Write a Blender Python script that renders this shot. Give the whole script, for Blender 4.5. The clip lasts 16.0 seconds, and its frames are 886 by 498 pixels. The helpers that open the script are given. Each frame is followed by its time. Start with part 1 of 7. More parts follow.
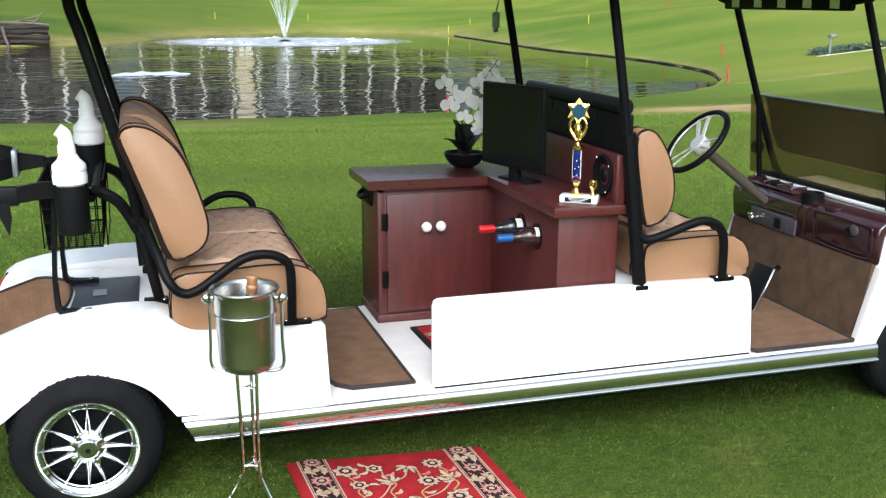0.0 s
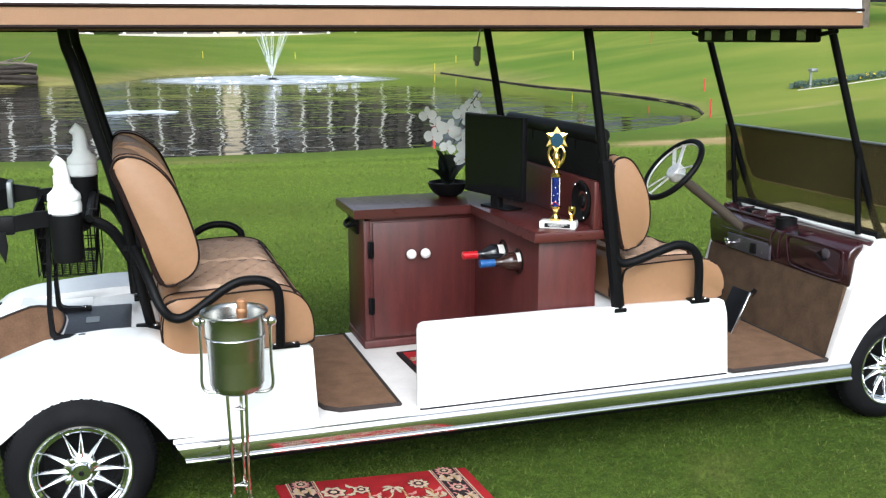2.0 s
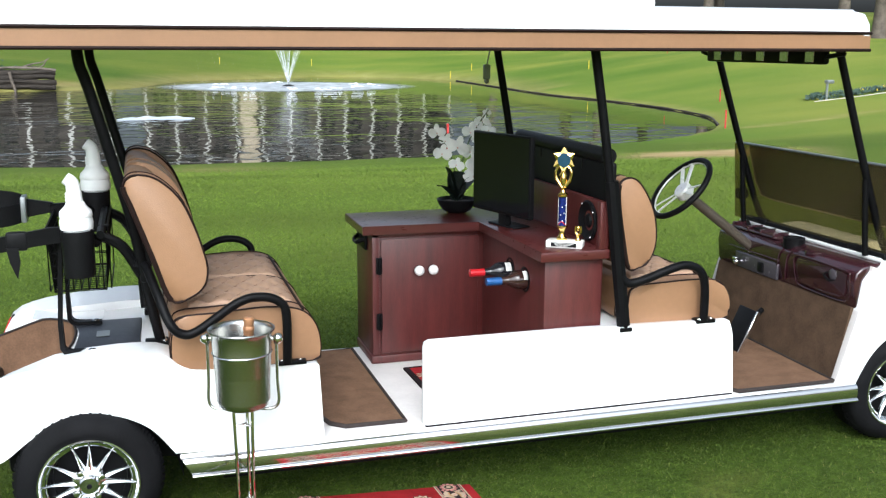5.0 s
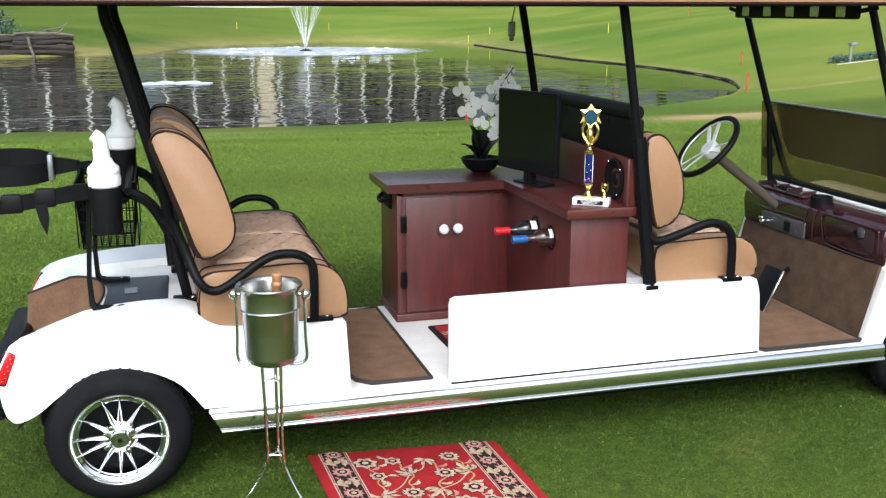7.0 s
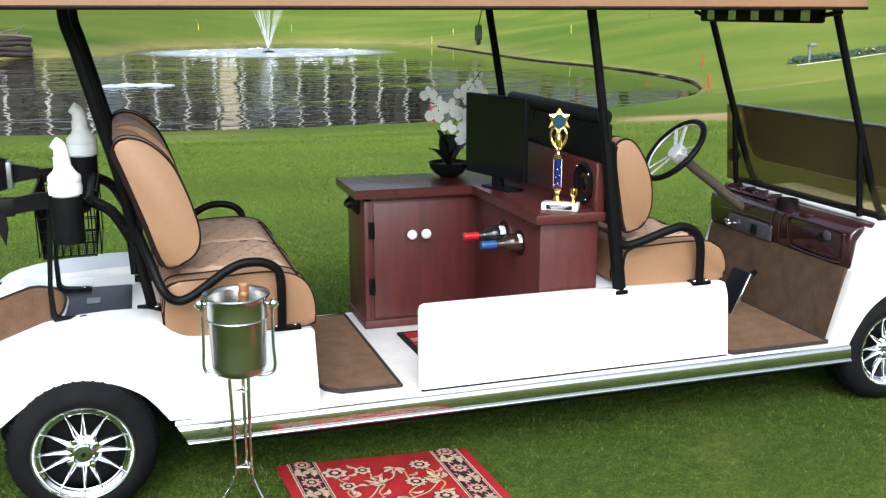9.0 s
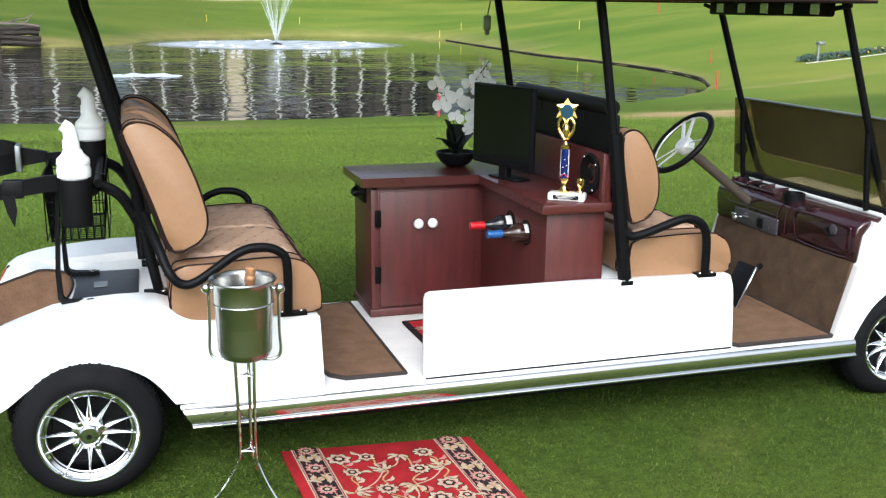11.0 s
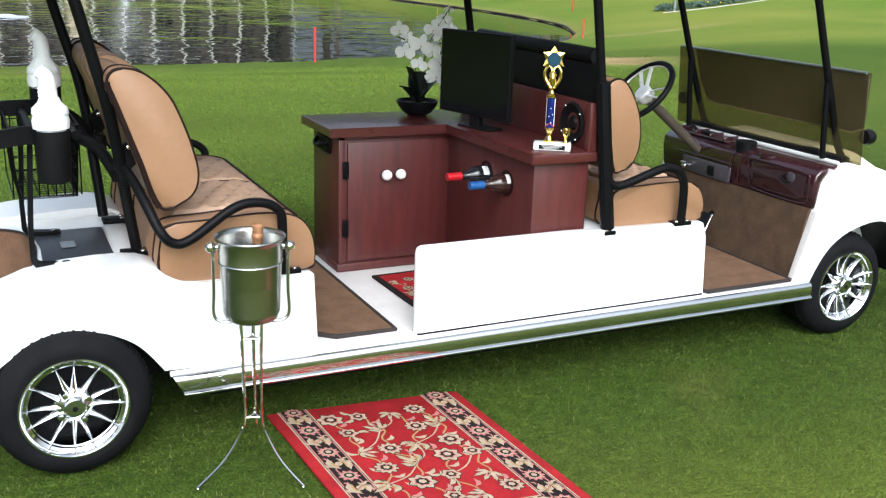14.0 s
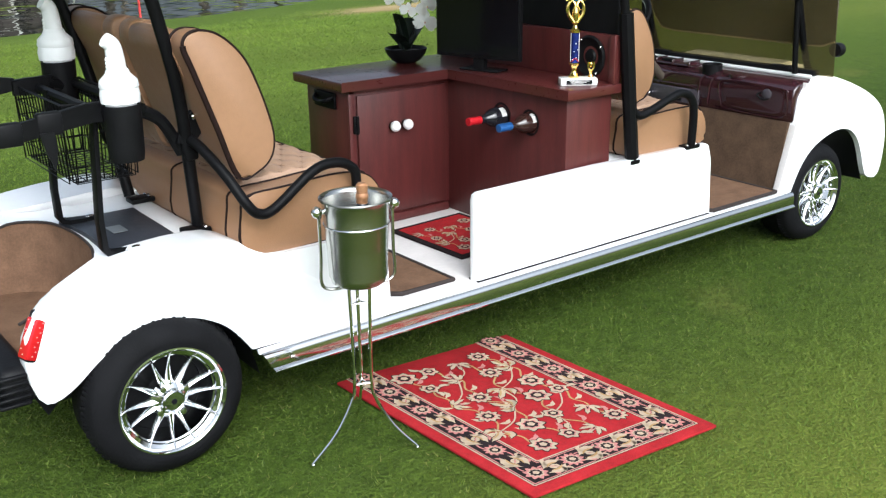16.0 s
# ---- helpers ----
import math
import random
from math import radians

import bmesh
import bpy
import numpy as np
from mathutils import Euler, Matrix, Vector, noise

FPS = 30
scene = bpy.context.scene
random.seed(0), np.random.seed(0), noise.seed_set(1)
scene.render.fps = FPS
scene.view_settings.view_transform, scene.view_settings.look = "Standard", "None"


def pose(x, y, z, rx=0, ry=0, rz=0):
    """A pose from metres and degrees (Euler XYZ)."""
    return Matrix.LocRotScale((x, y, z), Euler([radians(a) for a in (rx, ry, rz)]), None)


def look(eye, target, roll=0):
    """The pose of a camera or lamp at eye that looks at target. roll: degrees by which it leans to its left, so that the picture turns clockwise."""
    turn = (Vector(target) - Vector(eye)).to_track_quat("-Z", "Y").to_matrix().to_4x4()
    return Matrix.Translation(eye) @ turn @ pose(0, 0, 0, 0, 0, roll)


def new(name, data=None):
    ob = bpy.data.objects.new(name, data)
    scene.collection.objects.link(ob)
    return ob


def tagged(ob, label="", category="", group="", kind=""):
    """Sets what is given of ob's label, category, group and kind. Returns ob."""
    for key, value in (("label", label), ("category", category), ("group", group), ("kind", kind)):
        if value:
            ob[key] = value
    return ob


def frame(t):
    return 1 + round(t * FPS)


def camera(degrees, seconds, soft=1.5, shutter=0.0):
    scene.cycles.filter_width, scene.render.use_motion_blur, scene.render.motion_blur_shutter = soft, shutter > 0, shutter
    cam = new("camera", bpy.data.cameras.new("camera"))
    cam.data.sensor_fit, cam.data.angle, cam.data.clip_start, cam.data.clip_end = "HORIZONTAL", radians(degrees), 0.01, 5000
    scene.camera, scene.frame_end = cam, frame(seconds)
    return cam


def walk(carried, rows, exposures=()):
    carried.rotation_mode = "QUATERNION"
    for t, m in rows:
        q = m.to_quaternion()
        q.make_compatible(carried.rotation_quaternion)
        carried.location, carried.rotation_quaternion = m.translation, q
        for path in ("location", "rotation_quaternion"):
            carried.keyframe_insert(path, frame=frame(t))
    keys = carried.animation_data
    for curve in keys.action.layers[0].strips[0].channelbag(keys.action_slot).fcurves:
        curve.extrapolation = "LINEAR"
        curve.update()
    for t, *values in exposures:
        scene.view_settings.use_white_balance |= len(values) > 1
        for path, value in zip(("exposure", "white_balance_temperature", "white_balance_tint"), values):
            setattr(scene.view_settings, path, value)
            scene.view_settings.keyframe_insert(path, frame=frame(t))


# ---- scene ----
cam = camera(47.8, 16.0, soft=1.25)
PATH = [
    (0, (-0.912, -3.083, 1.58), (-0.344, -1.227, 1.098), 0.2),
    (0.5, (-0.904, -3.168, 1.59), (-0.338, -1.3, 1.156), -0.1),
    (1, (-0.918, -3.204, 1.57), (-0.32, -1.344, 1.143), 0.6),
    (1.5, (-0.907, -3.183, 1.595), (-0.331, -1.314, 1.174), 0.2),
    (2, (-0.93, -3.197, 1.568), (-0.335, -1.332, 1.156), -0.2),
    (2.5, (-0.947, -3.213, 1.586), (-0.354, -1.347, 1.175), 0.3),
    (3, (-0.933, -3.22, 1.591), (-0.369, -1.347, 1.174), 0.4),
    (3.5, (-0.935, -3.201, 1.605), (-0.359, -1.33, 1.198), -0.2),
    (4, (-0.93, -3.213, 1.615), (-0.359, -1.335, 1.229), 0.2),
    (4.2, (-0.904, -3.225, 1.621), (-0.337, -1.346, 1.235), 0.1),
    (6.3, (-0.942, -3.215, 1.599), (-0.371, -1.346, 1.174), 0.5),
    (6.5, (-0.946, -3.202, 1.602), (-0.386, -1.33, 1.175), 0.5),
    (7, (-0.94, -3.216, 1.583), (-0.409, -1.345, 1.118), 0.0),
    (7.5, (-0.945, -3.19, 1.6), (-0.376, -1.326, 1.153), -0.2),
    (8, (-0.945, -3.192, 1.601), (-0.415, -1.319, 1.139), -0.6),
    (8.5, (-0.927, -3.178, 1.609), (-0.321, -1.334, 1.126), -0.4),
    (9, (-0.943, -3.178, 1.594), (-0.345, -1.327, 1.131), 0.0),
    (9.2, (-0.96, -3.198, 1.582), (-0.366, -1.341, 1.139), 0.1),
    (11.3, (-0.95, -3.185, 1.57), (-0.366, -1.333, 1.092), 0.8),
    (11.5, (-0.965, -3.183, 1.558), (-0.406, -1.324, 1.074), 0.3),
    (12, (-0.942, -3.185, 1.582), (-0.403, -1.325, 1.083), 0.6),
    (12.5, (-1.0, -3.175, 1.572), (-0.421, -1.323, 1.081), 0.3),
    (13, (-1.134, -3.112, 1.588), (-0.41, -1.322, 1.066), -1.0),
    (13.5, (-1.316, -3.061, 1.574), (-0.575, -1.279, 1.047), -0.4),
    (14, (-1.357, -2.927, 1.557), (-0.507, -1.208, 0.989), 2.0),
    (14.5, (-1.438, -2.826, 1.54), (-0.546, -1.134, 0.954), 0.9),
    (15, (-1.632, -2.735, 1.482), (-0.645, -1.1, 0.885), -0.7),
    (15.5, (-1.892, -2.643, 1.515), (-0.869, -1.044, 0.887), -0.6),
    (16, (-2.039, -2.463, 1.524), (-0.887, -0.966, 0.867), -0.8),
]
walk(cam, [(t, look(eye, target, roll)) for t, eye, target, roll in PATH], exposures=[(0.0, 0.76, 5700.0, 5.0), (16.0, 0.76, 5700.0, 5.0)])

# ---- light ----
world = bpy.data.worlds.new("world")
scene.world = world
world.use_nodes = True
wn = world.node_tree.nodes
sky = wn.new("ShaderNodeTexSky")
sky.sky_type = "NISHITA"
sky.sun_disc = False
sky.sun_elevation, sky.sun_rotation = radians(40), radians(197)
sky.air_density, sky.dust_density, sky.ozone_density = 1.0, 9.0, 1.0
haze = wn.new("ShaderNodeHueSaturation")
haze.inputs["Saturation"].default_value = 0.45
world.node_tree.links.new(sky.outputs[0], haze.inputs["Color"])
world.node_tree.links.new(haze.outputs[0], wn["Background"].inputs[0])
wn["Background"].inputs[1].default_value = 0.15
sun_data = bpy.data.lights.new("sun", "SUN")
sun_data.energy, sun_data.angle, sun_data.color = 0.60, radians(70), (1.0, 0.985, 0.965)
sun = new("sun", sun_data)
sun.matrix_world = look((-2.4, -7.6, 7.0), (0, 0.5, 0))


# ---- materials ----
def material(name, color, rough=0.5, metal=0.0, vary=0.12, scale=8.0, bump=0.0, bump_scale=60.0, coat=0.0, second=None, coords="Object", stretch=(1, 1, 1), wear=0.25, spec=0.5):
    """A surface with variation at two scales and fine relief."""
    m = bpy.data.materials.new(name)
    m.use_nodes = True
    n, l = m.node_tree.nodes, m.node_tree.links
    b = n["Principled BSDF"]
    b.inputs["Roughness"].default_value = rough
    b.inputs["Metallic"].default_value = metal
    b.inputs["Coat Weight"].default_value = coat
    b.inputs["Coat Roughness"].default_value = 0.08
    b.inputs["Specular IOR Level"].default_value = spec
    tc = n.new("ShaderNodeTexCoord")
    mp = n.new("ShaderNodeMapping")
    mp.inputs["Scale"].default_value = stretch
    l.new(tc.outputs[coords], mp.inputs[0])
    big, fine = n.new("ShaderNodeTexNoise"), n.new("ShaderNodeTexNoise")
    for tex, s, d in ((big, scale, 4.0), (fine, scale * 9, 3.0)):
        tex.inputs["Scale"].default_value = s
        tex.inputs["Detail"].default_value = d
        l.new(mp.outputs[0], tex.inputs["Vector"])
    add = n.new("ShaderNodeMix")
    add.data_type = "FLOAT"
    add.inputs["Factor"].default_value = 0.4
    l.new(big.outputs["Fac"], add.inputs["A"])
    l.new(fine.outputs["Fac"], add.inputs["B"])
    ramp = n.new("ShaderNodeValToRGB")
    dark = [c * (1 - vary) for c in color]
    light = [min(1.0, c * (1 + vary)) for c in color] if second is None else second
    ramp.color_ramp.elements[0].position, ramp.color_ramp.elements[1].position = 0.34, 0.66
    ramp.color_ramp.elements[0].color = (*dark, 1)
    ramp.color_ramp.elements[1].color = (*light, 1)
    l.new(add.outputs["Result"], ramp.inputs[0])
    l.new(ramp.outputs[0], b.inputs["Base Color"])
    if wear:
        rr = n.new("ShaderNodeMapRange")
        rr.inputs["To Min"].default_value = rough * (1 - wear)
        rr.inputs["To Max"].default_value = min(1.0, rough * (1 + wear))
        l.new(fine.outputs["Fac"], rr.inputs["Value"])
        l.new(rr.outputs[0], b.inputs["Roughness"])
    if bump:
        rel = n.new("ShaderNodeTexNoise")
        rel.inputs["Scale"].default_value = bump_scale
        rel.inputs["Detail"].default_value = 3.0
        l.new(mp.outputs[0], rel.inputs["Vector"])
        bp = n.new("ShaderNodeBump")
        bp.inputs["Strength"].default_value = bump
        bp.inputs["Distance"].default_value = 0.004
        l.new(rel.outputs["Fac"], bp.inputs["Height"])
        l.new(bp.outputs[0], b.inputs["Normal"])
    return m


WHITE = material("white_paint", (0.86, 0.87, 0.88), 0.22, vary=0.02, scale=3, coat=0.5, wear=0.2)
FLOOR_WHITE = material("white_floor_pan", (0.66, 0.63, 0.62), 0.45, vary=0.08, scale=6, bump=0.15, bump_scale=180)
TAN = material("tan_vinyl", (0.275, 0.150, 0.078), 0.50, vary=0.08, scale=5, bump=0.25, bump_scale=260)
BROWN_VINYL = material("brown_quilted_vinyl", (0.36, 0.232, 0.155), 0.62, vary=0.12, scale=6, bump=0.25, bump_scale=260)
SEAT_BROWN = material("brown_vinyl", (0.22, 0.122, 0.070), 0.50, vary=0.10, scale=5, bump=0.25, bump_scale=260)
PIPING = material("dark_brown_piping", (0.014, 0.007, 0.006), 0.6, vary=0.2, spec=0.12)
BLACK = material("black_powder_coat", (0.0045, 0.0045, 0.0052), 0.45, vary=0.25, scale=20, bump=0.12, bump_scale=300, spec=0.10)
BLACK_PLASTIC = material("black_plastic", (0.006, 0.006, 0.007), 0.48, vary=0.25, scale=16, bump=0.15, bump_scale=220, spec=0.14)
HATCH = material("charcoal_plastic", (0.030, 0.034, 0.044), 0.42, vary=0.15, scale=9, bump=0.2, bump_scale=300)
RUBBER = material("tyre_rubber", (0.006, 0.006, 0.007), 0.75, vary=0.3, scale=14, bump=0.3, bump_scale=120, spec=0.12)
CHROME = material("chrome", (0.76, 0.77, 0.78), 0.06, 1.0, vary=0.03, scale=12)
STEEL = material("polished_steel", (0.78, 0.78, 0.77), 0.10, 1.0, vary=0.05, scale=4, stretch=(1, 6, 6), bump=0.02, bump_scale=30)
STAINLESS = material("stainless_bucket", (0.44, 0.44, 0.42), 0.26, 1.0, vary=0.03, scale=5, stretch=(1, 1, 4), wear=0.0)
CARPET = material("brown_carpet", (0.170, 0.100, 0.062), 0.95, vary=0.22, scale=14, bump=0.8, bump_scale=420, spec=0.1)
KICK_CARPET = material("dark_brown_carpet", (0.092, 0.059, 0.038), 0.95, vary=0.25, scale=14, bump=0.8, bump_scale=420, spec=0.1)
CARPET_EDGE = material("dark_binding", (0.022, 0.014, 0.012), 0.8, vary=0.2, bump=0.3, bump_scale=300)
MAHOGANY = material("mahogany", (0.072, 0.0145, 0.0135), 0.42, vary=0.25, scale=5, stretch=(6, 6, 0.7), bump=0.06, bump_scale=60, coat=0.08)
MAHOGANY_TOP = material("mahogany_top", (0.070, 0.0155, 0.0145), 0.30, vary=0.10, scale=3, stretch=(0.8, 4, 4), bump=0.03, bump_scale=60, coat=0.25)
MAROON = material("maroon_gloss", (0.030, 0.009, 0.013), 0.14, vary=0.35, scale=7, coat=0.8)
BOTTLE_WHITE = material("white_bottle_plastic", (0.88, 0.89, 0.90), 0.4, vary=0.03, scale=20, wear=0.1)
SCREEN = material("screen_glass", (0.005, 0.005, 0.007), 0.10, vary=0.1, spec=0.25)
GOLD = material("gold_plate", (0.86, 0.62, 0.20), 0.16, 1.0, vary=0.08, scale=30)
MARBLE = material("white_marble", (0.75, 0.74, 0.72), 0.25, vary=0.10, scale=30)
BLUE_FOIL = material("blue_foil", (0.020, 0.035, 0.22), 0.22, 0.6, vary=0.5, scale=60, second=(0.03, 0.05, 0.34))
TEAL = material("teal_disc", (0.006, 0.045, 0.085), 0.3, vary=0.3, scale=60)
PETAL_HEART = material("petal_heart", (0.72, 0.50, 0.45), 0.6, vary=0.2, scale=40)
LEAF = material("dark_orchid_leaf", (0.012, 0.020, 0.016), 0.4, vary=0.3, scale=30)
STEM = material("orchid_stem", (0.06, 0.09, 0.03), 0.5)
RED_CAP = material("red_foil", (0.50, 0.012, 0.02), 0.3, 0.2, vary=0.15, scale=50)
BLUE_CAP = material("blue_foil_cap", (0.022, 0.09, 0.27), 0.3, 0.2, vary=0.15, scale=50)
DARK_GLASS = material("dark_bottle", (0.012, 0.012, 0.016), 0.08, vary=0.2)
ROSE_GLASS = material("brown_bottle", (0.030, 0.013, 0.011), 0.08, vary=0.2)
LABEL = material("paper_label", (0.58, 0.57, 0.55), 0.7, vary=0.06, scale=40)
CORK = material("cork_foil", (0.34, 0.17, 0.08), 0.45, 0.3, vary=0.3, scale=60, bump=0.4, bump_scale=150)
RED_WOOL = material("red_wool", (0.33, 0.018, 0.022), 0.95, vary=0.24, scale=9, bump=0.7, bump_scale=500, spec=0.1)
BLACK_WOOL = material("black_wool", (0.020, 0.014, 0.015), 0.95, vary=0.3, scale=18, bump=0.7, bump_scale=500, spec=0.1)
CREAM_WOOL = material("cream_wool", (0.46, 0.36, 0.255), 0.95, vary=0.14, scale=30, bump=0.7, bump_scale=500, spec=0.1)
GOLD_WOOL = material("gold_wool", (0.40, 0.25, 0.11), 0.95, vary=0.2, scale=30, bump=0.7, bump_scale=500, spec=0.1)
PINK_WOOL = material("rose_wool", (0.48, 0.20, 0.18), 0.95, vary=0.2, scale=30, bump=0.7, bump_scale=500, spec=0.1)
RED_LENS = material("red_lens", (0.50, 0.010, 0.015), 0.12, vary=0.1, coat=0.6)
LED = material("led_dot", (0.75, 0.28, 0.26), 0.2, vary=0.05)
STAKE_RED = material("red_stake_paint", (0.50, 0.035, 0.03), 0.6, vary=0.2)
STAKE_YELLOW = material("yellow_stake_paint", (0.65, 0.50, 0.03), 0.6, vary=0.2)
BARK = material("grey_driftwood", (0.12, 0.098, 0.08), 0.9, vary=0.4, scale=3, bump=0.6, bump_scale=12)
ROCK = material("dark_shore_rock", (0.045, 0.035, 0.026), 0.9, vary=0.5, scale=1.5, bump=0.8, bump_scale=6)
OLD_TIMBER = material("weathered_timber", (0.020, 0.0145, 0.010), 0.9, vary=0.5, scale=2.5, stretch=(1, 5, 5), bump=0.9, bump_scale=14)
FOAM = material("white_foam", (0.72, 0.74, 0.76), 0.75, vary=0.12, scale=3, bump=0.6, bump_scale=9)
BUILD_DARK = material("dark_brown_siding", (0.100, 0.084, 0.078), 0.8, vary=0.3, scale=0.4, bump=0.3, bump_scale=3)
BUILD_BEIGE = material("beige_stucco", (0.50, 0.42, 0.32), 0.9, vary=0.08, scale=0.6, bump=0.3, bump_scale=8)
BUILD_WHITE = material("white_column_paint", (0.58, 0.57, 0.55), 0.6, vary=0.05, scale=1)
ROOF_TILE = material("brown_roof_tile", (0.11, 0.085, 0.07), 0.9, vary=0.3, scale=0.8, bump=0.6, bump_scale=4)
COVER = material("pale_float_cover", (0.46, 0.50, 0.55), 0.6, vary=0.2, scale=3, bump=0.6, bump_scale=9)
COLUMN_GREY = material("column_grey", (0.140, 0.118, 0.094), 0.40, 0.4, vary=0.12, scale=12)
WINDOW_GLASS = material("dark_window_glass", (0.012, 0.014, 0.016), 0.06, vary=0.2)
HEDGE = material("hedge_leaf", (0.045, 0.080, 0.055), 0.7, vary=0.4, scale=6)
GREY_METAL = material("grey_metal", (0.30, 0.32, 0.33), 0.4, 0.7, vary=0.1)
CONCRETE = material("path_concrete", (0.48, 0.44, 0.38), 0.9, vary=0.1, scale=3, bump=0.3)
SILVER_PLATE = material("grey_switch_plate", (0.085, 0.075, 0.090), 0.25, 0.3, vary=0.1)


def tinted_glass(name, through_color):
    m = bpy.data.materials.new(name)
    m.use_nodes = True
    n, l = m.node_tree.nodes, m.node_tree.links
    b = n["Principled BSDF"]
    b.inputs["Base Color"].default_value = (0.17, 0.15, 0.085, 1)
    b.inputs["Roughness"].default_value = 0.06
    t = n.new("ShaderNodeBsdfTransparent")
    t.inputs[0].default_value = (*through_color, 1)
    mix = n.new("ShaderNodeMixShader")
    noise_tex = n.new("ShaderNodeTexNoise")
    noise_tex.inputs["Scale"].default_value = 5
    mr = n.new("ShaderNodeMapRange")
    mr.inputs["To Min"].default_value, mr.inputs["To Max"].default_value = 0.16, 0.26
    l.new(noise_tex.outputs["Fac"], mr.inputs["Value"])
    l.new(mr.outputs[0], mix.inputs[0])
    l.new(t.outputs[0], mix.inputs[1])
    l.new(b.outputs[0], mix.inputs[2])
    l.new(mix.outputs[0], n["Material Output"].inputs[0])
    return m


SMOKED = tinted_glass("smoked_acrylic", (0.60, 0.54, 0.38))
SMOKED_DARK = tinted_glass("dark_smoked_acrylic", (0.40, 0.34, 0.22))


def spray_mat():
    m = bpy.data.materials.new("water_spray")
    m.use_nodes = True
    n, l = m.node_tree.nodes, m.node_tree.links
    b = n["Principled BSDF"]
    b.inputs["Base Color"].default_value = (0.85, 0.88, 0.9, 1)
    b.inputs["Roughness"].default_value = 0.5
    t = n.new("ShaderNodeBsdfTransparent")
    mix = n.new("ShaderNodeMixShader")
    tex = n.new("ShaderNodeTexNoise")
    tex.inputs["Scale"].default_value = 5
    mr = n.new("ShaderNodeMapRange")
    mr.inputs["To Min"].default_value, mr.inputs["To Max"].default_value = 0.0, 0.5
    l.new(tex.outputs["Fac"], mr.inputs["Value"])
    l.new(mr.outputs[0], mix.inputs[0])
    l.new(t.outputs[0], mix.inputs[1])
    l.new(b.outputs[0], mix.inputs[2])
    l.new(mix.outputs[0], n["Material Output"].inputs[0])
    return m


SPRAY = spray_mat()


def petal_mat():
    """Thin white petals that let some light through."""
    m = bpy.data.materials.new("white_petal")
    m.use_nodes = True
    n, l = m.node_tree.nodes, m.node_tree.links
    b = n["Principled BSDF"]
    b.inputs["Roughness"].default_value = 0.55
    tex, ramp = n.new("ShaderNodeTexNoise"), n.new("ShaderNodeValToRGB")
    tex.inputs["Scale"].default_value = 45
    ramp.color_ramp.elements[0].color = (0.95, 0.95, 0.94, 1)
    ramp.color_ramp.elements[1].color = (0.99, 0.99, 0.99, 1)
    t, mix = n.new("ShaderNodeBsdfTranslucent"), n.new("ShaderNodeMixShader")
    mix.inputs[0].default_value = 0.22
    l.new(tex.outputs["Fac"], ramp.inputs[0])
    l.new(ramp.outputs[0], b.inputs["Base Color"])
    l.new(ramp.outputs[0], t.inputs[0])
    l.new(b.outputs[0], mix.inputs[1])
    l.new(t.outputs[0], mix.inputs[2])
    l.new(mix.outputs[0], n["Material Output"].inputs[0])
    return m


PETAL = petal_mat()


def froth_mat():
    """Pale churned water that thins out towards its rim."""
    m = bpy.data.materials.new("pale_froth")
    m.use_nodes = True
    n, l = m.node_tree.nodes, m.node_tree.links
    b = n["Principled BSDF"]
    b.inputs["Base Color"].default_value = (0.55, 0.59, 0.63, 1)
    b.inputs["Roughness"].default_value = 0.5
    tc, t, mix = n.new("ShaderNodeTexCoord"), n.new("ShaderNodeBsdfTransparent"), n.new("ShaderNodeMixShader")
    ln = n.new("ShaderNodeVectorMath")
    ln.operation = "LENGTH"
    l.new(tc.outputs["Object"], ln.inputs[0])
    fade = n.new("ShaderNodeMapRange")
    fade.inputs["From Min"].default_value, fade.inputs["From Max"].default_value = 6.8, 5.0
    l.new(ln.outputs["Value"], fade.inputs["Value"])
    tex = n.new("ShaderNodeTexNoise")
    tex.inputs["Scale"].default_value, tex.inputs["Detail"].default_value = 1.3, 5
    l.new(tc.outputs["Object"], tex.inputs["Vector"])
    sp = n.new("ShaderNodeMapRange")
    sp.inputs["From Min"].default_value, sp.inputs["From Max"].default_value = 0.32, 0.62
    sp.inputs["To Min"].default_value, sp.inputs["To Max"].default_value = 0.45, 0.92
    l.new(tex.outputs["Fac"], sp.inputs["Value"])
    mul = n.new("ShaderNodeMath")
    mul.operation = "MULTIPLY"
    l.new(fade.outputs[0], mul.inputs[0])
    l.new(sp.outputs[0], mul.inputs[1])
    l.new(mul.outputs[0], mix.inputs[0])
    l.new(t.outputs[0], mix.inputs[1])
    l.new(b.outputs[0], mix.inputs[2])
    l.new(mix.outputs[0], n["Material Output"].inputs[0])
    return m


FROTH = froth_mat()


